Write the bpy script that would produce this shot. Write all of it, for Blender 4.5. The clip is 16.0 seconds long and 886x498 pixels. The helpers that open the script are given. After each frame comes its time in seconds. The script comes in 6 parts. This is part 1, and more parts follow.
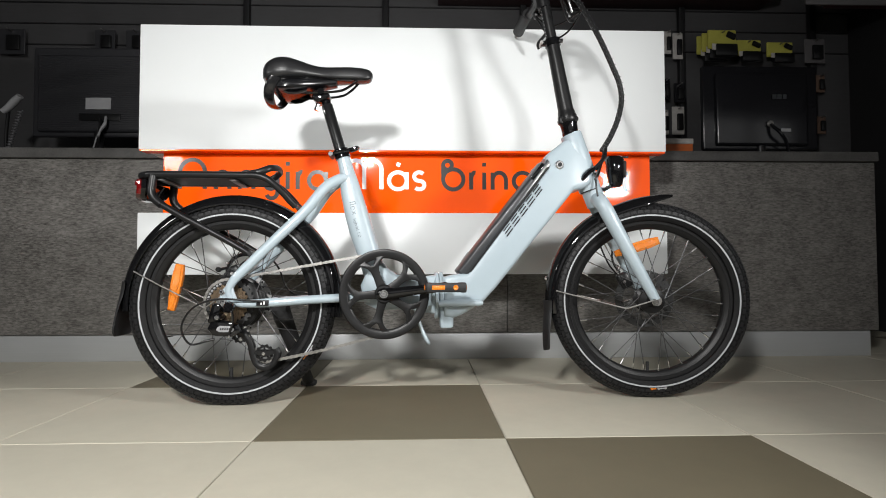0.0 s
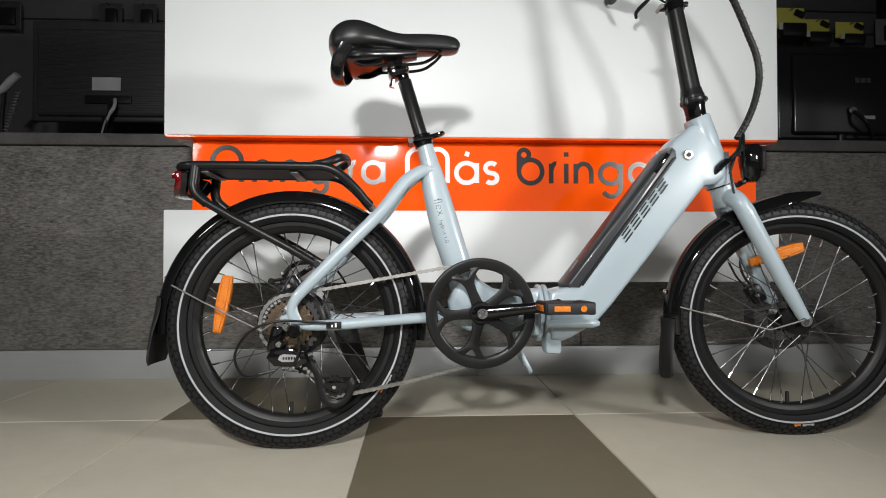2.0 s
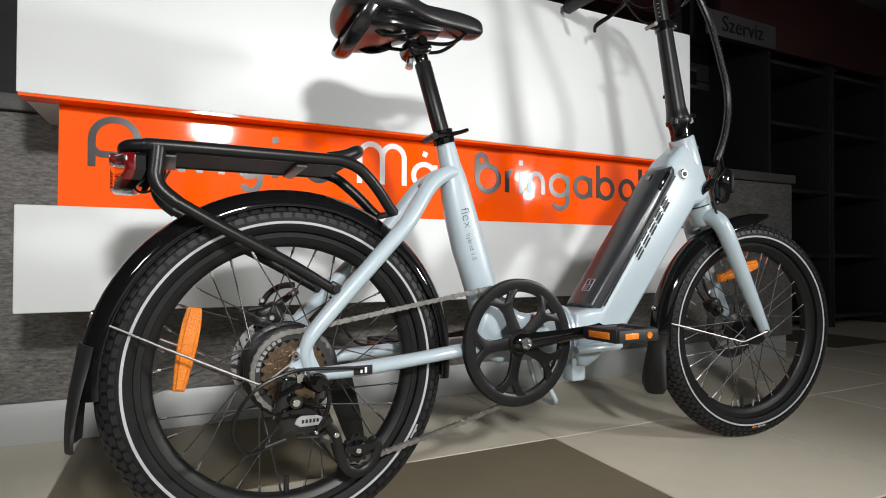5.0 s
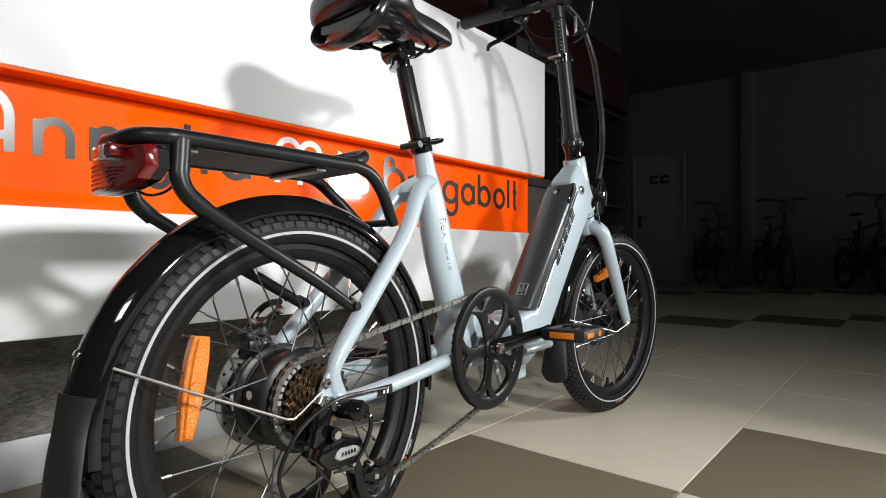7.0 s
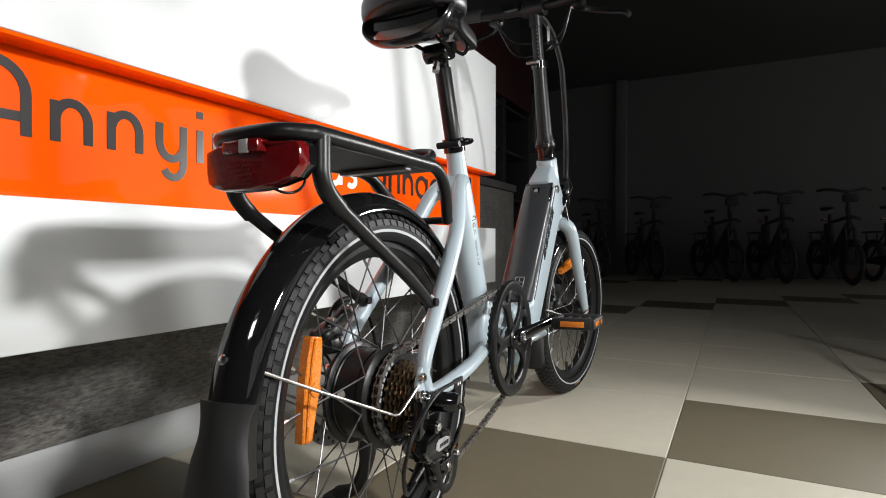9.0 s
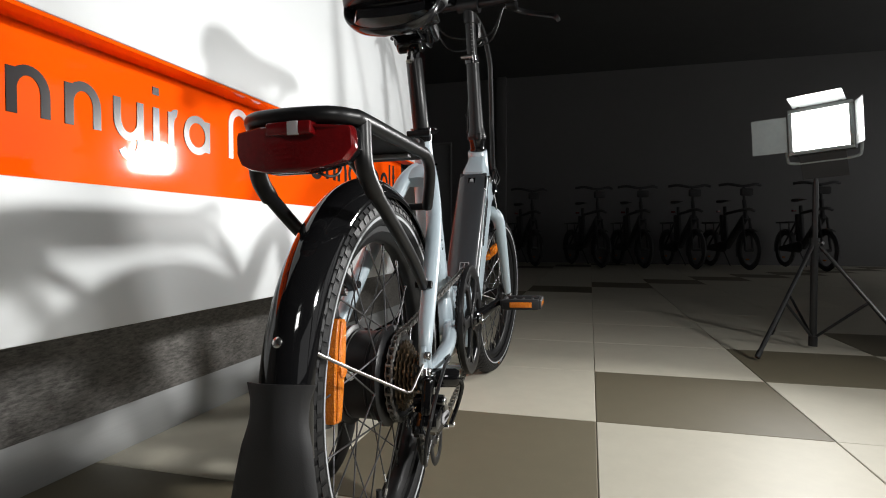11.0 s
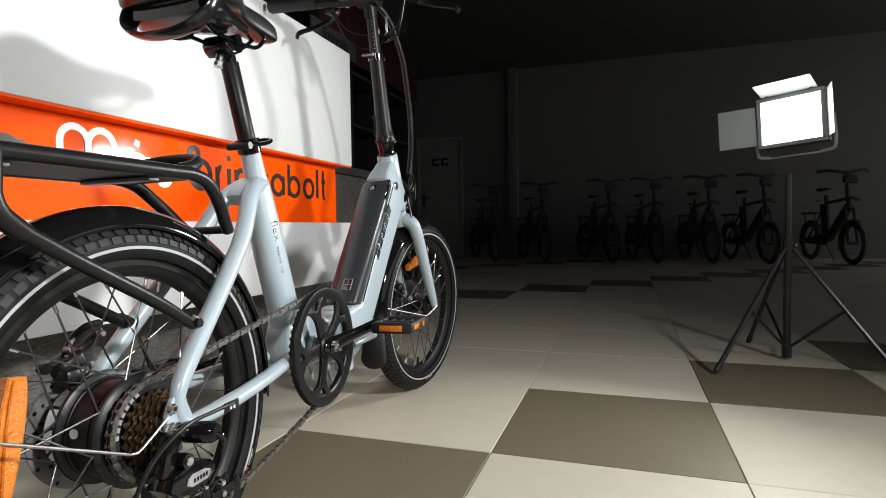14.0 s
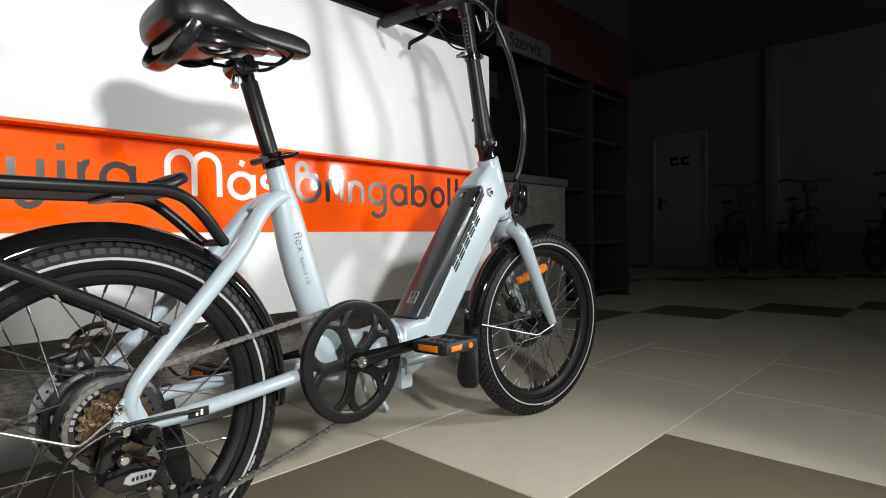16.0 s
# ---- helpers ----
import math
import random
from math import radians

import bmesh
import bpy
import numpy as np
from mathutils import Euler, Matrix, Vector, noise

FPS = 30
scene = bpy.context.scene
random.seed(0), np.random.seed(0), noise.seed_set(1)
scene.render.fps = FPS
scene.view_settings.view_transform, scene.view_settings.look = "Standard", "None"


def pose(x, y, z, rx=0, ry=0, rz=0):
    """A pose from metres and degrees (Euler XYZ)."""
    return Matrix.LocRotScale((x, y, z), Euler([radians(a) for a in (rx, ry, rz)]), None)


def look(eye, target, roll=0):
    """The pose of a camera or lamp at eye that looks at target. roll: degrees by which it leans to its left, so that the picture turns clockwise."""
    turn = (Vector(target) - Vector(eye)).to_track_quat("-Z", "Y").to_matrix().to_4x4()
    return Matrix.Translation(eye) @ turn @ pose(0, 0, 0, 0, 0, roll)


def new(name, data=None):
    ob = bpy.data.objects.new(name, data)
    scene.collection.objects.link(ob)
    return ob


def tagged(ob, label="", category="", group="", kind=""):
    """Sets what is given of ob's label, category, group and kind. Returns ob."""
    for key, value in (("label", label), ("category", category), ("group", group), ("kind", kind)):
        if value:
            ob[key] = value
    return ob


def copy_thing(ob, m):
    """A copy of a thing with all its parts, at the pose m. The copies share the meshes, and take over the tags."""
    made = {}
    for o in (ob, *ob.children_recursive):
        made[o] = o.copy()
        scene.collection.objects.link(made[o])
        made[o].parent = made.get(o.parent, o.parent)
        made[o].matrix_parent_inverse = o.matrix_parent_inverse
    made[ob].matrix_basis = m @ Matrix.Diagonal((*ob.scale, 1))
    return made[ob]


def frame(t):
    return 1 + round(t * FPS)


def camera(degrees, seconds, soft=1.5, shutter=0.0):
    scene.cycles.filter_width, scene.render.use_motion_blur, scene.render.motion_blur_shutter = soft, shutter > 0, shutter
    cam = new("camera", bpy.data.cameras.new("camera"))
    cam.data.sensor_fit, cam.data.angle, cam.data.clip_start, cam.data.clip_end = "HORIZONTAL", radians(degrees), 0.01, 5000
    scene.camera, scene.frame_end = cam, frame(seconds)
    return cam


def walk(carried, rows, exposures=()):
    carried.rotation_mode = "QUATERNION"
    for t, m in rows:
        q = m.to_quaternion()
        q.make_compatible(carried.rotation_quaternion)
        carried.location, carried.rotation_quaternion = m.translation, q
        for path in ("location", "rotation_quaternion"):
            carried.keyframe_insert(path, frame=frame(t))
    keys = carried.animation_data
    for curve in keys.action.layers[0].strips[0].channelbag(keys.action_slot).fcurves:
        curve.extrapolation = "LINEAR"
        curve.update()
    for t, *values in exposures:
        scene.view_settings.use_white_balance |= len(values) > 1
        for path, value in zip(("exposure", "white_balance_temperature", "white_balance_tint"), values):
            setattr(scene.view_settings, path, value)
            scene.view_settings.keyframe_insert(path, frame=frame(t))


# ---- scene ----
cam = camera(77.88, 16.0, soft=1.0)
PATH = [
    (0, (-0.0232, -0.0623, 0.3478), (0.0473, 1.9353, 0.4140), -0.12),
    (0.5, (-0.0777, 0.0033, 0.3430), (-0.0087, 2.0012, 0.4012), -0.10),
    (1, (-0.1361, 0.0719, 0.3522), (-0.0668, 2.0701, 0.3984), -0.08),
    (1.5, (-0.2025, 0.1425, 0.3674), (-0.1178, 2.1401, 0.4137), 0.04),
    (2, (-0.2549, 0.2061, 0.3957), (-0.1618, 2.2037, 0.4259), -0.04),
    (2.5, (-0.3113, 0.2546, 0.4005), (-0.1830, 2.2501, 0.4416), 0.08),
    (3, (-0.3759, 0.3051, 0.4084), (-0.1903, 2.2961, 0.4456), 0.10),
    (3.5, (-0.4454, 0.3495, 0.4159), (-0.1658, 2.3295, 0.4512), 0.23),
    (4, (-0.5210, 0.3985, 0.4182), (-0.0900, 2.3510, 0.4632), 0.23),
    (4.5, (-0.5967, 0.4528, 0.4218), (0.0328, 2.3506, 0.4655), 0.19),
    (5, (-0.6691, 0.5019, 0.4329), (0.1808, 2.3121, 0.4620), 0.23),
    (5.2, (-0.6991, 0.5244, 0.4301), (0.2448, 2.2873, 0.4664), 0.22),
    (7.3, (-1.0027, 0.7632, 0.4617), (0.5685, 2.0007, 0.4676), 0.17),
    (7.5, (-1.0210, 0.7802, 0.4619), (0.5788, 1.9805, 0.4662), 0.16),
    (8, (-1.0672, 0.8373, 0.4606), (0.6022, 1.9388, 0.4578), 0.14),
    (8.5, (-1.1157, 0.8984, 0.4686), (0.6069, 1.9144, 0.4500), 0.22),
    (8.7, (-1.1333, 0.9190, 0.4673), (0.6058, 1.9066, 0.4511), 0.13),
    (10.8, (-1.2546, 1.0912, 0.4635), (0.6690, 1.6360, 0.4089), 0.18),
    (11, (-1.2579, 1.0967, 0.4586), (0.6732, 1.6146, 0.4057), 0.02),
    (11.5, (-1.2636, 1.1049, 0.4597), (0.6816, 1.5652, 0.3941), 0.08),
    (12, (-1.2489, 1.0882, 0.4695), (0.7038, 1.5141, 0.3955), -0.00),
    (12.5, (-1.2238, 1.0319, 0.4904), (0.7294, 1.4531, 0.4039), -0.06),
    (13, (-1.1803, 0.9406, 0.5039), (0.7685, 1.3803, 0.4102), -0.26),
    (13.5, (-1.1079, 0.8673, 0.5044), (0.8291, 1.3577, 0.4165), -0.56),
    (14, (-1.0489, 0.7896, 0.5059), (0.8477, 1.4194, 0.4273), -0.76),
    (14.5, (-0.9889, 0.7131, 0.5086), (0.8445, 1.5088, 0.4361), -0.84),
    (15, (-0.9145, 0.6421, 0.5093), (0.8306, 1.6171, 0.4453), -0.70),
    (15.5, (-0.8279, 0.5686, 0.5071), (0.7821, 1.7540, 0.4572), -0.82),
    (16, (-0.7397, 0.5040, 0.5100), (0.6937, 1.8980, 0.4659), -0.81),
]
EXPOSURE = [(0, 0.14), (1.5, -0.06), (3, -0.22), (4.2, -0.17), (5, -0.03), (7.5, 0.22), (8.5, 0.22), (11, 0.13), (12.5, 0.11), (14.5, 0.2), (15.2, 0.14), (16, 0.09)]
walk(cam, [(t, look(eye, target, roll)) for t, eye, target, roll in PATH], EXPOSURE)

# ---- world and light ----
world = bpy.data.worlds.new("world")
scene.world = world
world.use_nodes = True
world.node_tree.nodes["Background"].inputs["Color"].default_value = (0.54, 0.54, 0.54, 1)
world.node_tree.nodes["Background"].inputs["Strength"].default_value = 0.95
LED_A, LED_B = 9.0, 9.0               # glow of the panels' face
WATTS_A, WATTS_B, WATTS_C = 10.0, 24.0, 0.8   # beams of the visible panel and of the two behind the camera


# ---- materials ----
def mat(name, color, rough=0.5, metal=0.0, vary=0.12, scale=40.0, bump=0.0, bscale=200.0, coat=0.0,
        second=None, stretch=(1, 1, 1), emit=0.0, spec=0.5, rvary=0.12, trans=0.0, rand=0.0, blotch=0.5, lo=0.32, hi=0.68):
    m = bpy.data.materials.new(name)
    m.use_nodes = True
    nt = m.node_tree
    n, ln = nt.nodes, nt.links
    b = n["Principled BSDF"]
    b.inputs["Metallic"].default_value = metal
    b.inputs["Specular IOR Level"].default_value = spec
    b.inputs["Coat Weight"].default_value = coat
    b.inputs["Coat Roughness"].default_value = 0.06
    b.inputs["Transmission Weight"].default_value = trans
    tc = n.new("ShaderNodeTexCoord")
    mp = n.new("ShaderNodeMapping")
    mp.inputs["Scale"].default_value = stretch
    ln.new(tc.outputs["Object"], mp.inputs["Vector"])
    tex = n.new("ShaderNodeTexNoise")
    tex.inputs["Scale"].default_value = scale
    tex.inputs["Detail"].default_value = 6
    tex.inputs["Roughness"].default_value = 0.65
    ln.new(mp.outputs["Vector"], tex.inputs["Vector"])
    big = n.new("ShaderNodeTexNoise")
    big.inputs["Scale"].default_value = max(scale * 0.09, 0.8)
    big.inputs["Detail"].default_value = 3
    ln.new(tc.outputs["Object"], big.inputs["Vector"])
    mixf = n.new("ShaderNodeMath")
    mixf.operation = "MULTIPLY_ADD"
    ln.new(big.outputs["Fac"], mixf.inputs[0])
    mixf.inputs[1].default_value = blotch
    half = n.new("ShaderNodeMath")
    half.operation = "MULTIPLY"
    half.inputs[1].default_value = 1 - blotch
    ln.new(tex.outputs["Fac"], half.inputs[0])
    ln.new(half.outputs[0], mixf.inputs[2])
    ramp = n.new("ShaderNodeValToRGB")
    c2 = second or tuple(min(1, c * (1 + vary)) for c in color)
    c1 = color if second else tuple(c * (1 - vary) for c in color)
    ramp.color_ramp.elements[0].position, ramp.color_ramp.elements[1].position = lo, hi
    ramp.color_ramp.elements[0].color = (*c1, 1)
    ramp.color_ramp.elements[1].color = (*c2, 1)
    ln.new(mixf.outputs[0], ramp.inputs["Fac"])
    out = ramp.outputs["Color"]
    if rand:
        info = n.new("ShaderNodeObjectInfo")
        hsv = n.new("ShaderNodeHueSaturation")
        vr = n.new("ShaderNodeMapRange")
        vr.inputs["To Min"].default_value, vr.inputs["To Max"].default_value = 1 - rand, 1 + rand
        ln.new(info.outputs["Random"], vr.inputs["Value"])
        ln.new(vr.outputs["Result"], hsv.inputs["Value"])
        ln.new(out, hsv.inputs["Color"])
        out = hsv.outputs["Color"]
    ln.new(out, b.inputs["Base Color"])
    rr = n.new("ShaderNodeMapRange")
    rr.inputs["To Min"].default_value = max(0.02, rough * (1 - rvary))
    rr.inputs["To Max"].default_value = min(1, rough * (1 + rvary))
    ln.new(mixf.outputs[0], rr.inputs["Value"])
    ln.new(rr.outputs["Result"], b.inputs["Roughness"])
    if bump:
        bt = n.new("ShaderNodeTexNoise")
        bt.inputs["Scale"].default_value = bscale
        bt.inputs["Detail"].default_value = 4
        ln.new(mp.outputs["Vector"], bt.inputs["Vector"])
        bp = n.new("ShaderNodeBump")
        bp.inputs["Strength"].default_value = bump
        bp.inputs["Distance"].default_value = 0.002
        ln.new(bt.outputs["Fac"], bp.inputs["Height"])
        ln.new(bp.outputs["Normal"], b.inputs["Normal"])
    if emit:
        b.inputs["Emission Color"].default_value = (1.0, 0.985, 0.96, 1)
        b.inputs["Emission Strength"].default_value = emit
    return m


M_PAINT = mat("pale_blue_grey_paint", (0.365, 0.437, 0.482), 0.36, vary=0.03, scale=30, coat=0.65, bump=0.02, bscale=400)
M_BLACK = mat("satin_black_metal", (0.008, 0.008, 0.0085), 0.36, vary=0.25, scale=60, bump=0.05, bscale=500, spec=0.28)
M_GLOSS = mat("gloss_black_plastic", (0.005, 0.005, 0.0055), 0.045, vary=0.2, scale=20, rvary=0.3)
M_RUBBER = mat("tyre_rubber", (0.0055, 0.0055, 0.006), 0.55, vary=0.3, scale=90, spec=0.2, bump=0.25, bscale=600)
# tyre rubber made lighter: light on the block tops is in the colour
M_TREAD = mat("worn_tread_rubber", (0.0135, 0.0135, 0.0145), 0.5, vary=0.3, scale=90, spec=0.3, bump=0.2, bscale=600)
M_DISC = mat("brushed_disc_steel", (0.27, 0.27, 0.27), 0.5, metal=0.75, vary=0.12, scale=120)
M_SPOKE = mat("dark_spoke_wire", (0.11, 0.11, 0.115), 0.32, metal=0.85, vary=0.2, scale=90)
M_FLAP = mat("matt_rubber", (0.0085, 0.0085, 0.0095), 0.6, vary=0.15, scale=50, bump=0.08, bscale=700)
M_RIM = mat("black_anodised_rim", (0.007, 0.007, 0.0075), 0.42, vary=0.25, scale=60, spec=0.3)
M_STRIPE = mat("reflective_stripe", (0.38, 0.393, 0.41), 0.5, vary=0.06, scale=120)
M_STEEL = mat("polished_steel", (0.62, 0.62, 0.62), 0.22, metal=1.0, vary=0.1, scale=80)
M_DULL = mat("dull_steel", (0.32, 0.31, 0.30), 0.42, metal=1.0, vary=0.25, scale=120)
M_CHAIN = mat("oiled_chain_steel", (0.30, 0.29, 0.275), 0.40, metal=1.0, vary=0.35, scale=150)
M_BRASS = mat("browned_sprocket_steel", (0.25, 0.185, 0.125), 0.30, metal=1.0, vary=0.3, scale=90)
M_DARKSTEEL = mat("blackened_steel", (0.05, 0.05, 0.05), 0.42, metal=0.7, vary=0.3, scale=90)
M_AMBER = mat("amber_reflector_plastic", (0.60, 0.135, 0.006), 0.18, second=(0.80, 0.25, 0.02), scale=330, blotch=0.25, bump=0.9, bscale=380, coat=0.6)
M_RED = mat("red_lens_plastic", (0.115, 0.003, 0.004), 0.07, vary=0.25, scale=160, bump=0.15, bscale=420, coat=0.8)
M_SHELL = mat("satin_black_saddle_base", (0.006, 0.006, 0.007), 0.24, vary=0.2, scale=30, spec=0.6)
M_SADDLE = mat("black_saddle_vinyl", (0.011, 0.011, 0.012), 0.40, vary=0.2, scale=90, bump=0.12, bscale=800)
M_GREYSTRAP = mat("dark_gloss_moulding", (0.010, 0.010, 0.011), 0.16, vary=0.15, scale=60, bump=0.05)
M_BATT = mat("battery_case_black", (0.034, 0.037, 0.041), 0.33, vary=0.10, scale=40, coat=0.12)
M_WHITEPRINT = mat("white_print", (0.75, 0.75, 0.75), 0.5, vary=0.03)
M_BLACKPRINT = mat("black_print", (0.012, 0.012, 0.013), 0.45, vary=0.1, spec=0.25)
M_CLEAR = mat("clear_lens", (0.8, 0.82, 0.84), 0.08, vary=0.03, trans=0.6)
M_WHITE = mat("white_gloss_laminate", (0.73, 0.75, 0.758), 0.42, vary=0.015, scale=6, bump=0.01, bscale=60, rvary=0.2)
M_ORANGE = mat("orange_gloss_acrylic", (1.0, 0.098, 0.002), 0.06, vary=0.02, scale=5, rvary=0.3, spec=0.32)
M_LETTERGREY = mat("dark_grey_acrylic", (0.028, 0.025, 0.026), 0.24, vary=0.06, scale=30)
M_LETTERWHITE = mat("white_acrylic", (0.82, 0.82, 0.82), 0.25, vary=0.02)
M_COUNTER = mat("grey_fleck_laminate", (0.040, 0.037, 0.034), 0.5, second=(0.215, 0.205, 0.192), scale=150, stretch=(0.45, 1, 1.5), bump=0.35, bscale=260, blotch=0.2, lo=0.34, hi=0.66)
M_COUNTERTOP = mat("charcoal_worktop", (0.050, 0.048, 0.047), 0.5, second=(0.10, 0.097, 0.094), scale=160, bump=0.15)
M_PLINTH = mat("brushed_aluminium_plinth", (0.44, 0.45, 0.455), 0.42, metal=0.35, vary=0.05, scale=60, stretch=(0.05, 1, 4))
M_TILE = mat("cream_floor_tile", (0.53, 0.499, 0.411), 0.50, spec=0.26, vary=0.07, scale=14, bump=0.03, bscale=90, rand=0.03)
M_TILEDARK = mat("taupe_floor_tile", (0.152, 0.132, 0.089), 0.50, spec=0.26, vary=0.10, scale=14, bump=0.03, bscale=90, rand=0.04)
M_GROUT = mat("tile_grout", (0.37, 0.35, 0.295), 0.8, vary=0.1, scale=80)
M_WALL = mat("grey_plaster", (0.215, 0.211, 0.214), 0.8, vary=0.04, scale=8, bump=0.05, bscale=60)
M_CEIL = mat("dark_ceiling", (0.12, 0.12, 0.12), 0.9, vary=0.08, scale=5)
M_DARKWALL = mat("charcoal_slat_wall", (0.050, 0.049, 0.051), 0.55, vary=0.15, scale=40, stretch=(0.3, 1, 2), bump=0.1)
M_BLACKPOST = mat("black_post", (0.006, 0.006, 0.007), 0.5)
M_MONITOR = mat("monitor_black_plastic", (0.010, 0.010, 0.012), 0.18, vary=0.2, scale=30)
M_SHELF = mat("dark_shelf_board", (0.016, 0.016, 0.017), 0.5, vary=0.15, scale=30)
M_RIBBED = mat("ribbed_grey_plastic", (0.024, 0.024, 0.027), 0.45, vary=0.15, scale=30)
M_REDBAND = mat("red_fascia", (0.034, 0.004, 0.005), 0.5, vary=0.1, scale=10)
M_YELLOW = mat("yellow_card", (0.38, 0.36, 0.06), 0.6, vary=0.15, scale=30)
M_PALEBOX = mat("pale_printed_card", (0.42, 0.40, 0.38), 0.6, vary=0.2, scale=60)
M_BOXORANGE = mat("orange_printed_card", (0.50, 0.12, 0.03), 0.6, vary=0.15, scale=40)
M_BROWNCARD = mat("brown_card", (0.10, 0.060, 0.040), 0.6, vary=0.2, scale=40)
M_GREYCARD = mat("grey_card", (0.30, 0.30, 0.31), 0.6, vary=0.15, scale=30)
M_DOOR = mat("grey_door_paint", (0.32, 0.32, 0.324), 0.5, vary=0.04, scale=10)
M_LED_A = mat("lit_led_panel_a", (0.9, 0.9, 0.9), 0.5, emit=LED_A)
M_LED_B = mat("lit_led_panel_b", (0.9, 0.9, 0.9), 0.5, emit=LED_B)
# one dark grey for nearly all parts of the parked bicycles
M_FARBIKE = mat("dusty_dark_grey", (0.050, 0.049, 0.051), 0.7, vary=0.3, scale=20)
M_TRAY = mat("matt_black_sheet", (0.006, 0.006, 0.006), 0.55, vary=0.2, scale=40, spec=0.15)
M_STRAP = mat("grey_satin_strap", (0.13, 0.13, 0.135), 0.4, vary=0.15, scale=80)
M_SMOKE = mat("smoked_lamp_lens", (0.016, 0.015, 0.015), 0.5, vary=0.2, scale=60, spec=0.15)
M_SIGNGREY = mat("dull_sign_board", (0.085, 0.080, 0.082), 0.6, vary=0.08, scale=20)
M_BRAID = mat("grey_braid_thread", (0.085, 0.085, 0.088), 0.5, vary=0.2, scale=200)
# darker copy of the barn door metal, for the shade on the lower door
M_BARNSHADE = mat("dark_barn_door_metal", (0.035, 0.036, 0.040), 0.5, vary=0.1, scale=40)
M_BARN = mat("barn_door_metal", (0.30, 0.33, 0.33), 0.45, vary=0.1, scale=40)
M_STAND = mat("stand_black_metal", (0.02, 0.02, 0.021), 0.3, vary=0.2, scale=60)


# ---- mesh helpers ----
BIKE_Y = 1.40


def link(name, bm, mats, parent=None, label="", sharp=35):
    me = bpy.data.meshes.new(name)
    bmesh.ops.recalc_face_normals(bm, faces=bm.faces)
    bm.to_mesh(me)
    bm.free()
    for m in (mats if isinstance(mats, (list, tuple)) else [mats]):
        me.materials.append(m)
    me.shade_smooth()
    me.set_sharp_from_angle(angle=radians(sharp))
    ob = new(name, me)
    if parent is not None:
        ob.parent = parent
        if parent.type == "EMPTY":
            ob.matrix_parent_inverse = parent.matrix_basis.inverted()
    if label:
        ob["label"] = label
    return ob


def part(name, bm, material, parent, label="", sharp=35):
    return link(name, bm, material, parent, label, sharp)


def thing(name, place, label, category, group="", kind=""):
    ob = new(name)
    ob.empty_display_size = 0.05
    ob.matrix_basis = Matrix.Translation(place)
    return tagged(ob, label, category, group, kind)


def sub(ob, parent, m):
    """A further object on the mesh of ob."""
    o = bpy.data.objects.new(ob.name, ob.data)
    scene.collection.objects.link(o)
    o.parent = parent
    o.matrix_basis = m
    return o


def box(bm, centre, size, bevel=0.0, rot=None, mi=0, segs=2):
    m = Matrix.Translation(centre) @ (rot or Matrix()) @ Matrix.Diagonal((*size, 1))
    r = bmesh.ops.create_cube(bm, size=1, matrix=m)
    faces = {f for v in r["verts"] for f in v.link_faces}
    for f in faces:
        f.material_index = mi
    if bevel:
        es = list({e for v in r["verts"] for e in v.link_edges})
        bmesh.ops.bevel(bm, geom=es, offset=bevel, segments=segs, profile=0.5, affect="EDGES")


def prism(bm, pts, y0, y1, bevel=0.0, segs=3, mi=0):
    """An outline in x and z, drawn out from y0 to y1."""
    a = [bm.verts.new((x, y0, z)) for x, z in pts]
    b = [bm.verts.new((x, y1, z)) for x, z in pts]
    n = len(pts)
    fs = [bm.faces.new(a), bm.faces.new(b[::-1])]
    rim = []
    for i in range(n):
        fs.append(bm.faces.new((a[i], b[i], b[(i + 1) % n], a[(i + 1) % n])))
    for f in fs:
        f.material_index = mi
    bmesh.ops.recalc_face_normals(bm, faces=fs)
    if bevel:
        rim = list({e for f in fs[:2] for e in f.edges})
        bmesh.ops.bevel(bm, geom=rim, offset=bevel, segments=segs, profile=0.5, affect="EDGES")


def curve(pts, k=6, closed=False):
    """Catmull-Rom through the points."""
    p = [Vector(q) for q in pts]
    n = len(p)
    out = []
    for i in range(n if closed else n - 1):
        p0 = p[i - 1] if (i or closed) else p[0] * 2 - p[1]
        p1, p2 = p[i], p[(i + 1) % n]
        p3 = p[(i + 2) % n] if (i + 2 < n or closed) else p[-1] * 2 - p[-2]
        for s in range(k):
            t = s / k
            out.append(0.5 * (2 * p1 + (p2 - p0) * t + (2 * p0 - 5 * p1 + 4 * p2 - p3) * t * t + (3 * p1 - p0 - 3 * p2 + p3) * t ** 3))
    if not closed:
        out.append(p[-1])
    return out


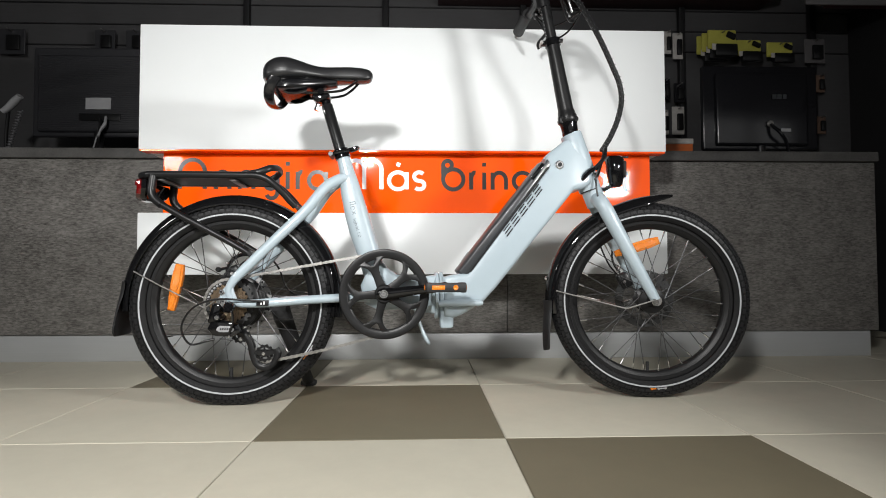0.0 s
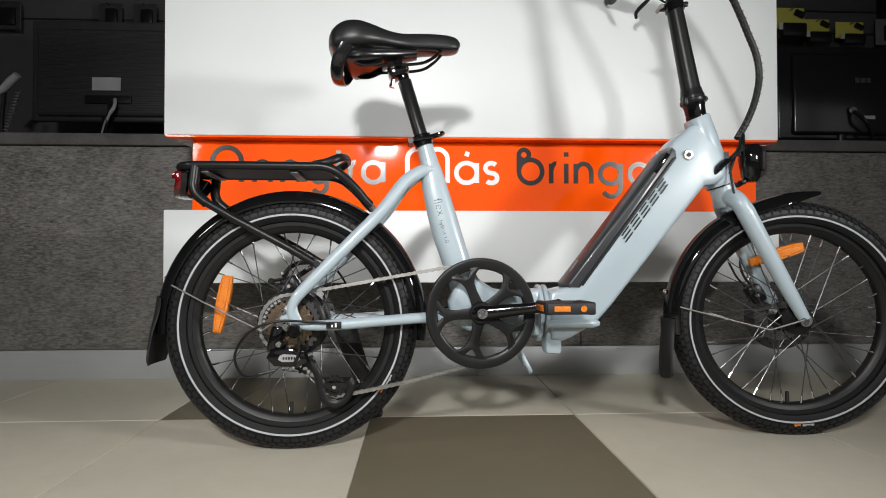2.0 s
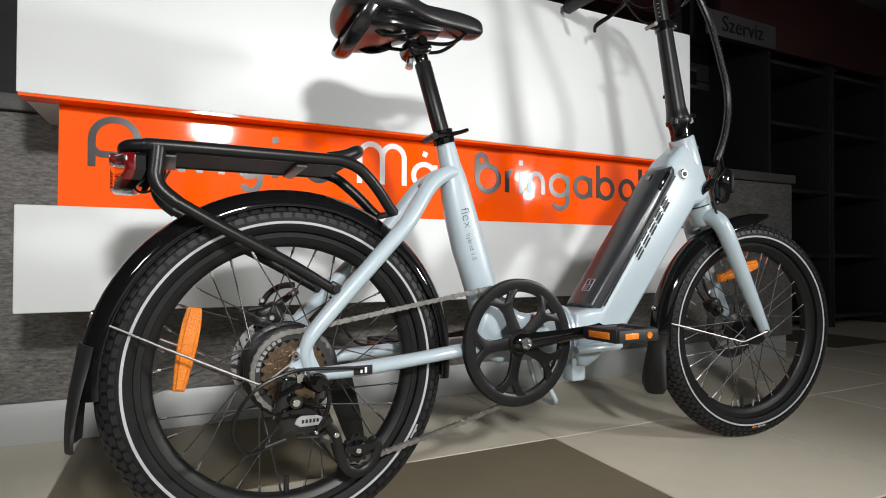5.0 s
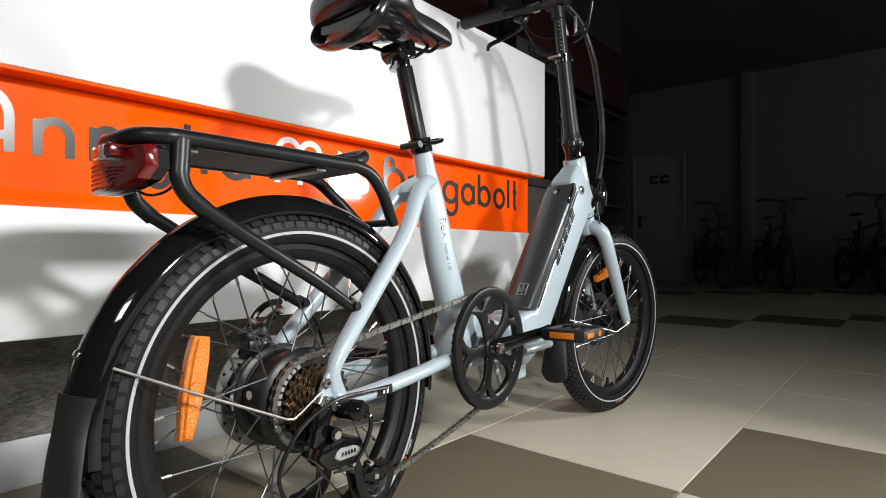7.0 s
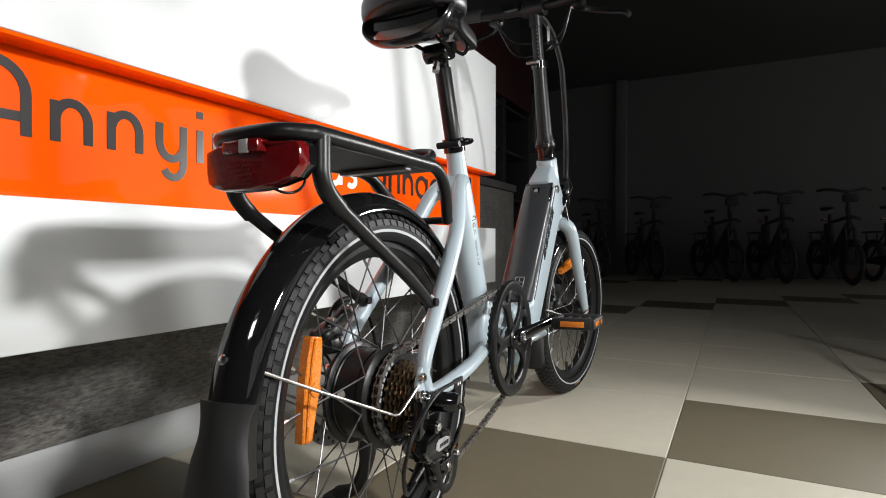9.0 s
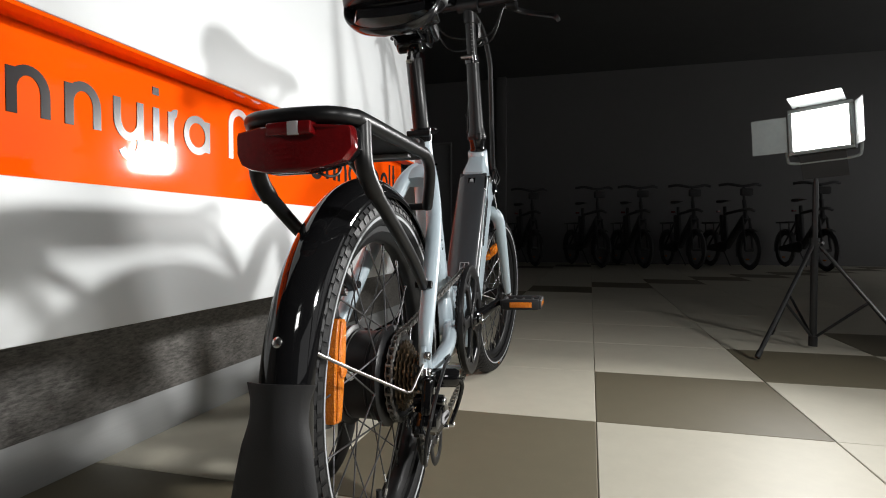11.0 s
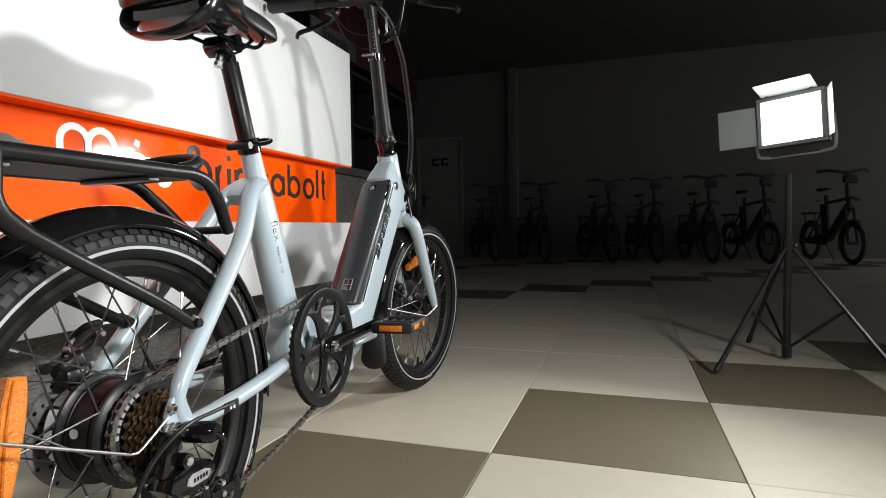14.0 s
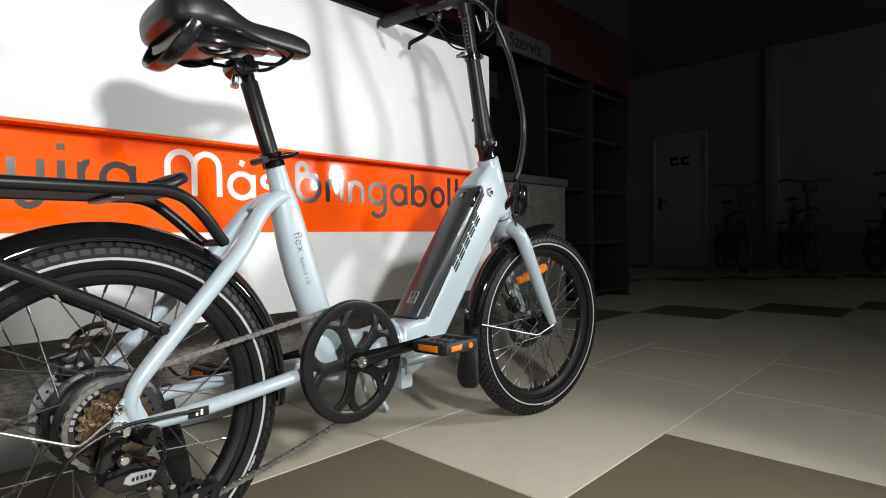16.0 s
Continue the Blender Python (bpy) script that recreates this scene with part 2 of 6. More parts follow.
def sweep(bm, pts, r, n=10, closed=False, cap=True, flat=1.0, up=None, mi=0):
    """A tube along the points. r: a radius, or one for each point. flat: height over width."""
    p = [Vector(q) for q in pts]
    c = len(p)
    rs = r if isinstance(r, (list, tuple)) else [r] * c
    if len(rs) != c:
        rs = [rs[0] + (rs[-1] - rs[0]) * i / (c - 1) for i in range(c)] if len(rs) == 2 else \
            [float(np.interp(i / (c - 1), np.linspace(0, 1, len(rs)), rs)) for i in range(c)]
    tang = []
    for i in range(c):
        a = p[i - 1] if (i or closed) else p[0]
        b = p[(i + 1) % c] if (i + 1 < c or closed) else p[-1]
        tang.append((b - a).normalized())
    u = Vector(up) if up else (Vector((0, 1, 0)) if abs(tang[0].y) < 0.8 else Vector((0, 0, 1)))
    rings = []
    for i in range(c):
        t = tang[i]
        u = (u - t * u.dot(t)).normalized()
        w = t.cross(u)
        rings.append([bm.verts.new(p[i] + rs[i] * (math.cos(2 * math.pi * j / n) * u + flat * math.sin(2 * math.pi * j / n) * w)) for j in range(n)])
    for i in range(c if closed else c - 1):
        a, b = rings[i], rings[(i + 1) % c]
        for j in range(n):
            bm.faces.new((a[j], a[(j + 1) % n], b[(j + 1) % n], b[j])).material_index = mi
    if cap and not closed:
        bm.faces.new(rings[0][::-1]).material_index = mi
        bm.faces.new(rings[-1]).material_index = mi


def turn(bm, profile, centre, n=48, a0=0.0, a1=360.0, ring=True, mi=0):
    """An outline of (radius, y) turned about the y axis through centre. ring: the outline is closed."""
    full = abs(a1 - a0) >= 359.9
    steps = n if full else n + 1
    cx, cy, cz = centre
    rows = []
    for i in range(steps):
        a = radians(a0 + (a1 - a0) * i / n)
        rows.append([bm.verts.new((cx + r * math.cos(a), cy + y, cz + r * math.sin(a))) for r, y in profile])
    m = len(profile)
    for i in range(n):
        a, b = rows[i], rows[(i + 1) % steps]
        for j in range(m if ring else m - 1):
            bm.faces.new((a[j], a[(j + 1) % m], b[(j + 1) % m], b[j])).material_index = mi
    if not full and ring:
        bm.faces.new(rows[0]).material_index = mi
        bm.faces.new(rows[-1][::-1]).material_index = mi
    if not ring and full:
        for j in (0, m - 1):
            if profile[j][0] > 1e-5:
                bm.faces.new([row[j] for row in rows]).material_index = mi


def rod(bm, a, b, r, n=12, mi=0):
    sweep(bm, [a, b], r, n, mi=mi)


def disc(bm, centre, r, y0, y1, n=32, bevel=0.0, mi=0):
    b = bevel
    prof = [(r - b, y0), (r, y0 + b), (r, y1 - b), (r - b, y1)] if b else [(r, y0), (r, y1)]
    turn(bm, prof, centre, n, ring=False, mi=mi)


def B():
    return bmesh.new()


# ---- the room ----
X0, Y0, T = 0.146, 1.079, 0.519
FLOOR = -0.006                               # height of the tiles' face
ROOM = (-3.37, 8.05, -4.43, 3.05, 3.1)      # x from, x to, y from, y to, height


def slab(name, x0, x1, y0, y1, z0, z1, m, label, category="wall", kind="structure"):
    bm = B()
    box(bm, ((x0 + x1) / 2, (y0 + y1) / 2, (z0 + z1) / 2), (x1 - x0, y1 - y0, z1 - z0))
    return tagged(link(name, bm, m), label, category, kind=kind)


NORTH = 5.2                                  # the room widens past the counter
slab("wall_north", ROOM[0] - 0.15, 4.62, ROOM[3], ROOM[3] + 0.15, -0.1, ROOM[4], M_DARKWALL, "charcoal slatted shop wall behind the counter")
slab("wall_return", 4.47, 4.62, ROOM[3] + 0.15, NORTH, -0.1, ROOM[4], M_WALL, "plain grey return wall past the counter")
slab("wall_north_far", 4.47, ROOM[1] + 0.15, NORTH, NORTH + 0.15, -0.1, ROOM[4], M_WALL, "plain grey plaster wall at the back")
# unseen wall; its openings are added to let grey fill light in
bm = B()
ys = ROOM[2] - 0.075
box(bm, (2.34, ys, 0.20), (11.7, 0.15, 0.6))
box(bm, (2.34, ys, 2.80), (11.7, 0.15, 0.6))
for x in (-3.45, -0.55, 2.35, 5.25, 8.12):
    box(bm, (x, ys, 1.5), (0.30, 0.149, 2.0))
tagged(link("wall_south", bm, M_WALL), "unseen grey south wall with openings added to let in fill light", "wall", kind="structure")
# added, never in view; dark so gloss parts mirror little of it
slab("wall_west", ROOM[0] - 0.15, ROOM[0], ROOM[2], ROOM[3], -0.1, ROOM[4], M_DARKWALL, "dark side wall added out of view to close the room")
slab("ceiling", ROOM[0] - 0.15, ROOM[1] + 0.15, ROOM[2] - 0.15, NORTH + 0.15, ROOM[4], ROOM[4] + 0.1, M_CEIL, "dark unlit shop ceiling", "ceiling")
bm = B()
for y0, y1, z0, z1 in ((ROOM[2], 3.43, -0.1, ROOM[4]), (4.27, NORTH, -0.1, ROOM[4]), (3.43, 4.27, 2.06, ROOM[4])):
    box(bm, (ROOM[1] + 0.075, (y0 + y1) / 2, (z0 + z1) / 2), (0.15, y1 - y0, z1 - z0))
box(bm, (ROOM[1] + 0.13, 3.85, 0.98), (0.04, 0.84, 2.16))
tagged(link("wall_east", bm, M_WALL), "grey plaster wall with a door at the back of the shop", "wall", kind="structure")
# an upright duct on the back wall
bm = B()
box(bm, (ROOM[1] - 0.06, 2.55, 1.55), (0.12, 0.16, 3.1), 0.01)
tagged(link("wall_pillar", bm, M_WALL), "narrow grey boxed pillar on the back wall", "pillar", kind="structure")


def back_door():
    d = thing("door_1", (ROOM[1], 3.85, 0), "closed pale grey interior door with black lettering", "door", kind="structure")
    bm = B()
    box(bm, (ROOM[1] + 0.03, 3.85, 1.006), (0.045, 0.746, 2.022), 0.004)
    part("door_leaf", bm, M_DOOR, d)
    for y in (3.452, 4.248):
        bm = B()
        box(bm, (ROOM[1] + 0.02, y, 1.006), (0.10, 0.044, 2.016), 0.004)
        part("door_jamb", bm, M_DOOR, d)
    bm = B()
    box(bm, (ROOM[1] + 0.02, 3.85, 2.039), (0.10, 0.84, 0.044), 0.004)
    part("door_head", bm, M_DOOR, d)
    bm = B()
    rod(bm, (ROOM[1] + 0.01, 4.155, 1.03), (ROOM[1] - 0.05, 4.155, 1.03), 0.009)
    rod(bm, (ROOM[1] - 0.045, 4.165, 1.03), (ROOM[1] - 0.045, 4.045, 1.03), 0.009)
    box(bm, (ROOM[1] + 0.003, 4.155, 0.99), (0.01, 0.04, 0.2), 0.003)
    part("door_handle", bm, M_BLACK, d, "black lever handle")
    # two dark characters, mirrored on the leaf, kept as plain shapes
    for y in (3.93, 3.76):
        bm = B()
        box(bm, (ROOM[1] + 0.004, y, 1.69), (0.006, 0.13, 0.035))
        box(bm, (ROOM[1] + 0.004, y, 1.60), (0.006, 0.13, 0.035))
        box(bm, (ROOM[1] + 0.004, y + 0.045, 1.645), (0.0055, 0.035, 0.12))
        part("lettering", bm, M_BLACKPRINT, d, "black lettering")


back_door()


# ---- floor ----
def dark_tile(i, j):
    return (i + j + 1) % 7 == 0


floor = tagged(slab("floor", ROOM[0] - 0.15, ROOM[1] + 0.2, ROOM[2] - 0.15, NORTH + 0.15, -0.15, FLOOR - 0.003, M_GROUT,
                    "tiled floor of cream and taupe ceramic tiles", "floor"))


def tile_mesh(bm, cx, cy, cz):
    h = T / 2 - 0.0009
    e = 0.0015
    top = [bm.verts.new((cx + sx * (h - e), cy + sy * (h - e), cz)) for sx, sy in ((-1, -1), (1, -1), (1, 1), (-1, 1))]
    low = [bm.verts.new((cx + sx * h, cy + sy * h, cz - e)) for sx, sy in ((-1, -1), (1, -1), (1, 1), (-1, 1))]
    bot = [bm.verts.new((cx + sx * h, cy + sy * h, cz - 0.008)) for sx, sy in ((-1, -1), (1, -1), (1, 1), (-1, 1))]
    f = [bm.faces.new(top)]
    for a, b in ((top, low), (low, bot)):
        for k in range(4):
            f.append(bm.faces.new((a[k], b[k], b[(k + 1) % 4], a[(k + 1) % 4])))
    return f


def lay_floor():
    light = dark = None
    for far in (False, True):
        bm = B()
        for i in range(-7, 16):
            for j in range(-11, 9):
                near = -5 <= i <= 7 and -6 <= j <= 1
                x, y = X0 + (i + 0.5) * T, Y0 + (j + 0.5) * T
                if near == far or (j > 3 and x < 4.5):
                    continue
                if far:
                    mi = 1 if dark_tile(i, j) else 0
                    for f in tile_mesh(bm, x, y, FLOOR):
                        f.material_index = mi
                    continue
                src = dark if dark_tile(i, j) else light
                if src is None:
                    b2 = B()
                    tile_mesh(b2, 0, 0, 0)
                    o = part("tile", b2, M_TILEDARK if dark_tile(i, j) else M_TILE, floor)
                    o.matrix_basis = Matrix.Translation((x, y, FLOOR))
                    if dark_tile(i, j):
                        dark = o
                    else:
                        light = o
                else:
                    sub(src, floor, Matrix.Translation((x, y, FLOOR)))
        if far:
            o = link("far_tiles", bm, [M_TILE, M_TILEDARK], floor)
            tagged(o, "", "", "", "stuff")
        else:
            bm.free()


# ---- counter ----
def counter():
    x0, x1, yf, yb = -3.0, 1.775, 2.05, 2.68
    c = thing("shop_counter", ((x0 + x1) / 2, 2.3, 0), "long charcoal shop counter clad in grey flecked laminate", "counter")
    edges = (x0, -2.1, 0.30, x1)
    for a, b in zip(edges, edges[1:]):
        bm = B()
        box(bm, ((a + b) / 2, yf + 0.012, 0.428), (b - a - 0.002, 0.024, 0.664), 0.002)
        part("front_panel", bm, M_COUNTER, c, "grey flecked laminate panel")
    bm = B()
    box(bm, (x1 - 0.012, (yf + yb) / 2 + 0.013, 0.428), (0.024, yb - yf - 0.026, 0.664), 0.002)
    part("end_panel", bm, M_COUNTER, c)
    bm = B()
    box(bm, ((x0 + x1) / 2, yb - 0.012, 0.428), (x1 - x0 - 0.06, 0.024, 0.664), 0.002)
    part("back_panel", bm, M_COUNTER, c)
    bm = B()
    box(bm, ((x0 + x1) / 2, (yf + yb) / 2 - 0.004, 0.782), (x1 - x0 + 0.012, yb - yf + 0.02, 0.038), 0.003)
    part("worktop", bm, M_COUNTERTOP, c, "charcoal laminate worktop")
    bm = B()
    box(bm, ((x0 + x1) / 2, yf + 0.022, 0.044), (x1 - x0 - 0.05, 0.018, 0.100), 0.002)
    part("plinth", bm, M_PLINTH, c, "brushed aluminium plinth")
    bm = B()
    box(bm, (x1 - 0.04, (yf + yb) / 2 + 0.02, 0.044), (0.018, yb - yf - 0.06, 0.100), 0.002)
    part("plinth", bm, M_PLINTH, c)


SIGN_X0, SIGN_X1, SIGN_Y = -0.958, 0.799, 1.757


def strokes(ch, h, cap):
    """The centre lines of one rounded letter, and its width."""
    r = h / 2

    def arc(cx, cz, rad, a0, a1, n=14):
        return [(cx + rad * math.cos(radians(a0 + (a1 - a0) * i / n)), cz + rad * math.sin(radians(a0 + (a1 - a0) * i / n))) for i in range(n + 1)]
    ring = arc(r, r, r, 0, 360, 26)
    if ch == "n":
        return [[(0, 0), (0, h)], [(0, 0)] + [(0, h - r * 0.95)] + arc(r * 0.95, h - r * 0.95, r * 0.95, 180, 0) + [(1.9 * r, 0)]], 1.9 * r
    if ch == "i":
        return [[(0, 0), (0, h)], [(0, h + 0.021), (0, h + 0.034)]], 0.0
    if ch == "l":
        return [[(0, 0), (0, cap)]], 0.0
    if ch == "o":
        return [ring], h
    if ch in "a\u00e1":
        s = [ring, [(h, 0), (h, h)]]
        if ch != "a":
            s.append([(r - 0.001, h + 0.020), (r + 0.004, h + 0.033)])
        return s, h
    if ch == "b":
        return [ring, [(0, 0), (0, cap)]], h
    if ch == "g":
        return [ring, [(h, h), (h, -0.012)] + arc(h - 0.026, -0.012, 0.026, 0, -150)], h
    if ch == "y":
        return [[(0, h)] + arc(r * 0.95, r * 0.95, r * 0.95, 180, 360) + [(1.9 * r, h)], [(1.9 * r, h), (1.9 * r, -0.008)] + arc(1.9 * r - 0.024, -0.008, 0.024, 0, -150)], 1.9 * r
    if ch == "r":
        return [[(0, 0), (0, h)], [(0, h - r)] + arc(r * 0.9, h - r * 0.9, r * 0.9, 180, 80)], r * 1.0
    if ch == "s":
        q = h / 4
        return [arc(q * 1.3, 3 * q, q, 40, 270) + arc(q * 1.3, q, q, 90, -140)], q * 2.5
    if ch == "t":
        return [[(0.012, cap), (0.012, 0.014)] + arc(0.026, 0.014, 0.014, 180, 280), [(-0.004, h), (0.034, h)]], 0.03
    if ch == "A":
        q = 0.042
        return [[(0, 0), (0, cap - q)] + arc(q, cap - q, q, 180, 0) + [(2 * q, 0)], arc(0.020, 0.046, 0.020, 180, 270) + [(2 * q, 0.026)]], 2 * q
    if ch == "M":
        q = 0.031
        return [[(0, 0), (0, cap - q)] + arc(q, cap - q, q, 180, 0) + [(2 * q, 0)], [(2 * q, cap - q)] + arc(3 * q, cap - q, q, 180, 0) + [(4 * q, 0)]], 4 * q
    if ch == "B":
        return [arc(0.0347, 0.0347, 0.0347, 0, 360, 26), arc(0.0150, cap - 0.0150, 0.0150, 0, 360, 20), [(0.0, cap - 0.0150), (0.0, 0.0347)]], 0.0694
    return [], 0.03


def ribbon(bm, line, w, yf, yb, at):
    p = [Vector((x, z)) for x, z in line]
    n = len(p)
    left, right = [], []
    closed = (p[0] - p[-1]).length < 1e-4
    for i in range(n):
        a = p[i - 1] if i else (p[-2] if closed else p[0])
        b = p[i + 1] if i + 1 < n else (p[1] if closed else p[-1])
        t = (b - a).normalized()
        nrm = Vector((-t.y, t.x)) * w / 2
        left.append(p[i] + nrm)
        right.append(p[i] - nrm)
    def v(q, y):
        return bm.verts.new((at[0] + q.x, y, at[1] + q.y))
    rows = [(v(l, yf), v(r, yf), v(r, yb), v(l, yb)) for l, r in zip(left, right)]
    for i in range(n - 1):
        a, b = rows[i], rows[i + 1]
        for k in range(4):
            bm.faces.new((a[k], a[(k + 1) % 4], b[(k + 1) % 4], b[k]))
    if not closed:
        bm.faces.new(rows[0])
        bm.faces.new(rows[-1][::-1])


def counter_sign():
    cx = (SIGN_X0 + SIGN_X1) / 2
    w = SIGN_X1 - SIGN_X0
    s = thing("sign_front", (cx, 1.9, 0.32), "white gloss counter front with an orange lettered band", "shop sign")
    bm = B()
    box(bm, (cx, (SIGN_Y + 2.048) / 2, 0.945), (w, 2.048 - SIGN_Y, 0.416), 0.003)
    part("upper_box", bm, M_WHITE, s, "white gloss laminate box")
    bm = B()
    box(bm, (cx, (SIGN_Y + 2.048) / 2, 0.426), (w, 2.048 - SIGN_Y, 0.204), 0.003)
    part("lower_box", bm, M_WHITE, s, "white gloss laminate box")
    bm = B()
    box(bm, ((-0.899 + 0.762) / 2, (1.807 + 2.048) / 2, 0.6325), (0.762 + 0.899, 2.048 - 1.807, 0.2085))
    band = part("orange_band", bm, M_ORANGE, s, "orange gloss acrylic band")
    # underside of the upper box, coloured like the band
    bm = B()
    box(bm, (cx, (SIGN_Y + 0.003 + 1.806) / 2, 0.7345), (w - 0.006, 1.806 - SIGN_Y - 0.003, 0.005))
    part("soffit", bm, M_ORANGE, s, "orange-coloured underside of the white box")
    base, xh, cap, pen = 0.6138, 0.0585, 0.0985, 0.0136
    words = (
        (M_LETTERGREY, (("A", -0.850, -0.754), ("n", -0.731, -0.672), ("n", -0.651, -0.592), ("y", -0.570, -0.511), ("i", -0.491, -0.477), ("r", -0.457, -0.428), ("a", -0.419, -0.348))),
        (M_LETTERWHITE, (("M", -0.291, -0.160), ("\u00e1", -0.148, -0.074), ("s", -0.062, -0.014))),
        (M_LETTERGREY, (("B", 0.037, 0.120), ("r", 0.133, 0.162), ("i", 0.178, 0.192), ("n", 0.207, 0.267), ("g", 0.280, 0.355), ("a", 0.369, 0.440), ("b", 0.456, 0.527), ("o", 0.544, 0.612), ("l", 0.626, 0.639), ("t", 0.655, 0.692))),
    )
    for m, letters in words:
        for c, x0, x1 in letters:
            lines = strokes(c, xh, cap)[0]
            xs = [x for line in lines for x, z in line]
            span = max(xs) - min(xs)
            k = (x1 - x0 - pen) / span if span > 0.01 else 1.0
            bm = B()
            for q, line in enumerate(lines):
                ribbon(bm, [((x - min(xs)) * k, z) for x, z in line], pen, 1.8054 + 0.0003 * q, 1.8085, (x0 + pen / 2 if span > 0.01 else (x0 + x1) / 2, base))
            part("letter", bm, m, band, sharp=30)


counter()
counter_sign()


# ---- bicycle ----
def spoke_mesh(side, lean, rh, yh, rr):
    """One spoke of a wheel, centred on the hub: blackened wire with a bright nipple."""
    bm = B()
    a0 = radians(lean)
    h = (rh * math.sin(a0), side * yh, rh * math.cos(a0))
    e = (0, side * 0.005, rr)
    q = [h[k] + (e[k] - h[k]) * 0.90 for k in range(3)]
    rod(bm, h, e, 0.00120, 6)
    rod(bm, q, e, 0.0021, 6, mi=1)
    return bm


def wheel(bike, name, c, rear):
    cx, cy, cz = c
    R, r = 0.2620, 0.0285
    bm = B()
    turn(bm, [(0.1925, -0.006), (0.1940, -0.0085), (0.1985, -0.0118), (0.2060, -0.0152), (0.2068, -0.0166), (0.217, -0.0176), (0.219, -0.015), (0.215, -0.008), (0.215, 0.008), (0.219, 0.015), (0.217, 0.0176), (0.2068, 0.0166), (0.2060, 0.0152), (0.1985, 0.0118), (0.1940, 0.0085), (0.1925, 0.006)], c, 96)
    w = part(name, bm, M_RIM, bike, "black rim with bright nipples and a white-striped tyre")
    # tyre
    bm = B()
    prof = []
    for k in range(25):
        a = radians(-128 + 256 * k / 24)
        prof.append((R - r + r * math.cos(a), 1.02 * r * math.sin(a)))
    prof += [(0.214, 0.013), (0.214, -0.013)]
    turn(bm, prof, c, 128)
    part("tyre", bm, M_RUBBER, w, "black rubber tyre")
    bm = B()
    for s in (-1, 1):
        st = []
        for a in (94.2, 98, 101.8):
            st.append((R - r + (r + 0.0006) * math.cos(radians(a)), s * 1.02 * (r + 0.0006) * math.sin(radians(a))))
        for a in (101.8, 94.2):
            st.append((R - r + (r - 0.002) * math.cos(radians(a)), s * 1.02 * (r - 0.002) * math.sin(radians(a))))
        turn(bm, st, c, 128)
    part("reflective_stripe", bm, M_STRIPE, w, "white reflective stripe")
    # tread blocks
    bm = B()
    N = 84
    for row, (b0, b1) in enumerate(((-84, -68), (-65, -49), (-46, -30), (-27, -11), (-8, 8), (11, 27), (30, 46), (49, 65), (68, 84))):
        top = 0.0012 if abs(row - 4) == 4 else 0.0022
        for k in range(N):
            off = (row % 2) * 0.5
            a0, a1 = ((k + off + 0.14) / N * 2 * math.pi, (k + off + 0.86) / N * 2 * math.pi)
            vs = []
            for h in (-0.001, top):
                for aa, bb in ((a0, b0), (a1, b0), (a1, b1), (a0, b1)):
                    rad = R - r + (r + h) * math.cos(radians(bb))
                    vs.append(bm.verts.new((cx + rad * math.cos(aa), cy + 1.02 * (r + h) * math.sin(radians(bb)), cz + rad * math.sin(aa))))
            for f in ((4, 5, 6, 7), (0, 1, 5, 4), (1, 2, 6, 5), (2, 3, 7, 6), (3, 0, 4, 7)):
                bm.faces.new([vs[q] for q in f])
    tagged(part("tread", bm, M_TREAD, w, "block tread", sharp=20), kind="stuff")
    # spokes
    rh, yh = (0.069, 0.030) if rear else (0.030, 0.030)
    kinds = {}
    for s in (-1, 1):
        for lean in (-1, 1):
            lv = lean * (32 if rear else 72)
            kinds[s, lean] = spoke_mesh(s, lv, rh, yh, 0.1945)
    made = {}
    for k in range(36):
        s = -1 if k % 2 else 1
        lean = 1 if (k // 2) % 2 else -1
        m = Matrix.Translation((cx, cy + (0.006 if rear else 0), cz)) @ Matrix.Rotation(radians(10 * k + 3), 4, "Y")
        if (s, lean) not in made:
            o = part("spoke", kinds[s, lean], [M_SPOKE, M_STEEL], w)
            o.matrix_basis = m
            made[s, lean] = o
        else:
            sub(made[s, lean], w, m)
    # valve
    bm = B()
    rod(bm, (cx - 0.004, cy, cz - 0.196), (cx - 0.004, cy, cz - 0.168), 0.0042, 10)
    part("valve", bm, M_FLAP, w)
    # small print on the tyre wall
    bm = B()
    a_mid = -85 if not rear else -32
    for k, (a, b, mi) in enumerate(((-6, -2.4, 0), (-1.6, 4.5, 1))):
        prof = []
        for ang in (80, 90):
            prof.append((R - r + (r + 0.0006) * math.cos(radians(ang)), -1.02 * (r + 0.0006) * math.sin(radians(ang))))
        for ang in (90, 80):
            prof.append((R - r + (r - 0.001) * math.cos(radians(ang)), -1.02 * (r - 0.001) * math.sin(radians(ang))))
        turn(bm, prof, c, 8, a_mid + a, a_mid + b, mi=mi)
    part("tyre_mark", bm, [M_AMBER, M_GREYCARD], w, "small orange and grey mark")
    # reflector between the spokes
    bm = B()
    lo, hi = (Vector((-0.683, 0, 0.237)), Vector((-0.662, 0, 0.357))) if rear else (Vector((0.494, 0, 0.383)), Vector((0.610, 0, 0.420)))
    ax = (hi - lo).normalized()
    sd = Vector((-ax.z, 0, ax.x))
    L = (hi - lo).length
    yr = cy - (0.004 if rear else 0.004)
    for grow, y0, y1 in ((1.0, yr - 0.007, yr + 0.007), (0.62, yr - 0.010, yr - 0.0065)):
        out = []
        for f, wd in ((0.0, 0.0078), (0.03, 0.0085), (0.28, 0.0115), (0.55, 0.0136), (0.80, 0.0130), (0.96, 0.0106), (1.0, 0.0092)):
            out.append((0.5 + (f - 0.5) * (0.96 if grow < 1 else 1), wd * grow))
        loop = [lo + ax * L * f + sd * w_ for f, w_ in out] + [lo + ax * L * f - sd * w_ for f, w_ in reversed(out)]
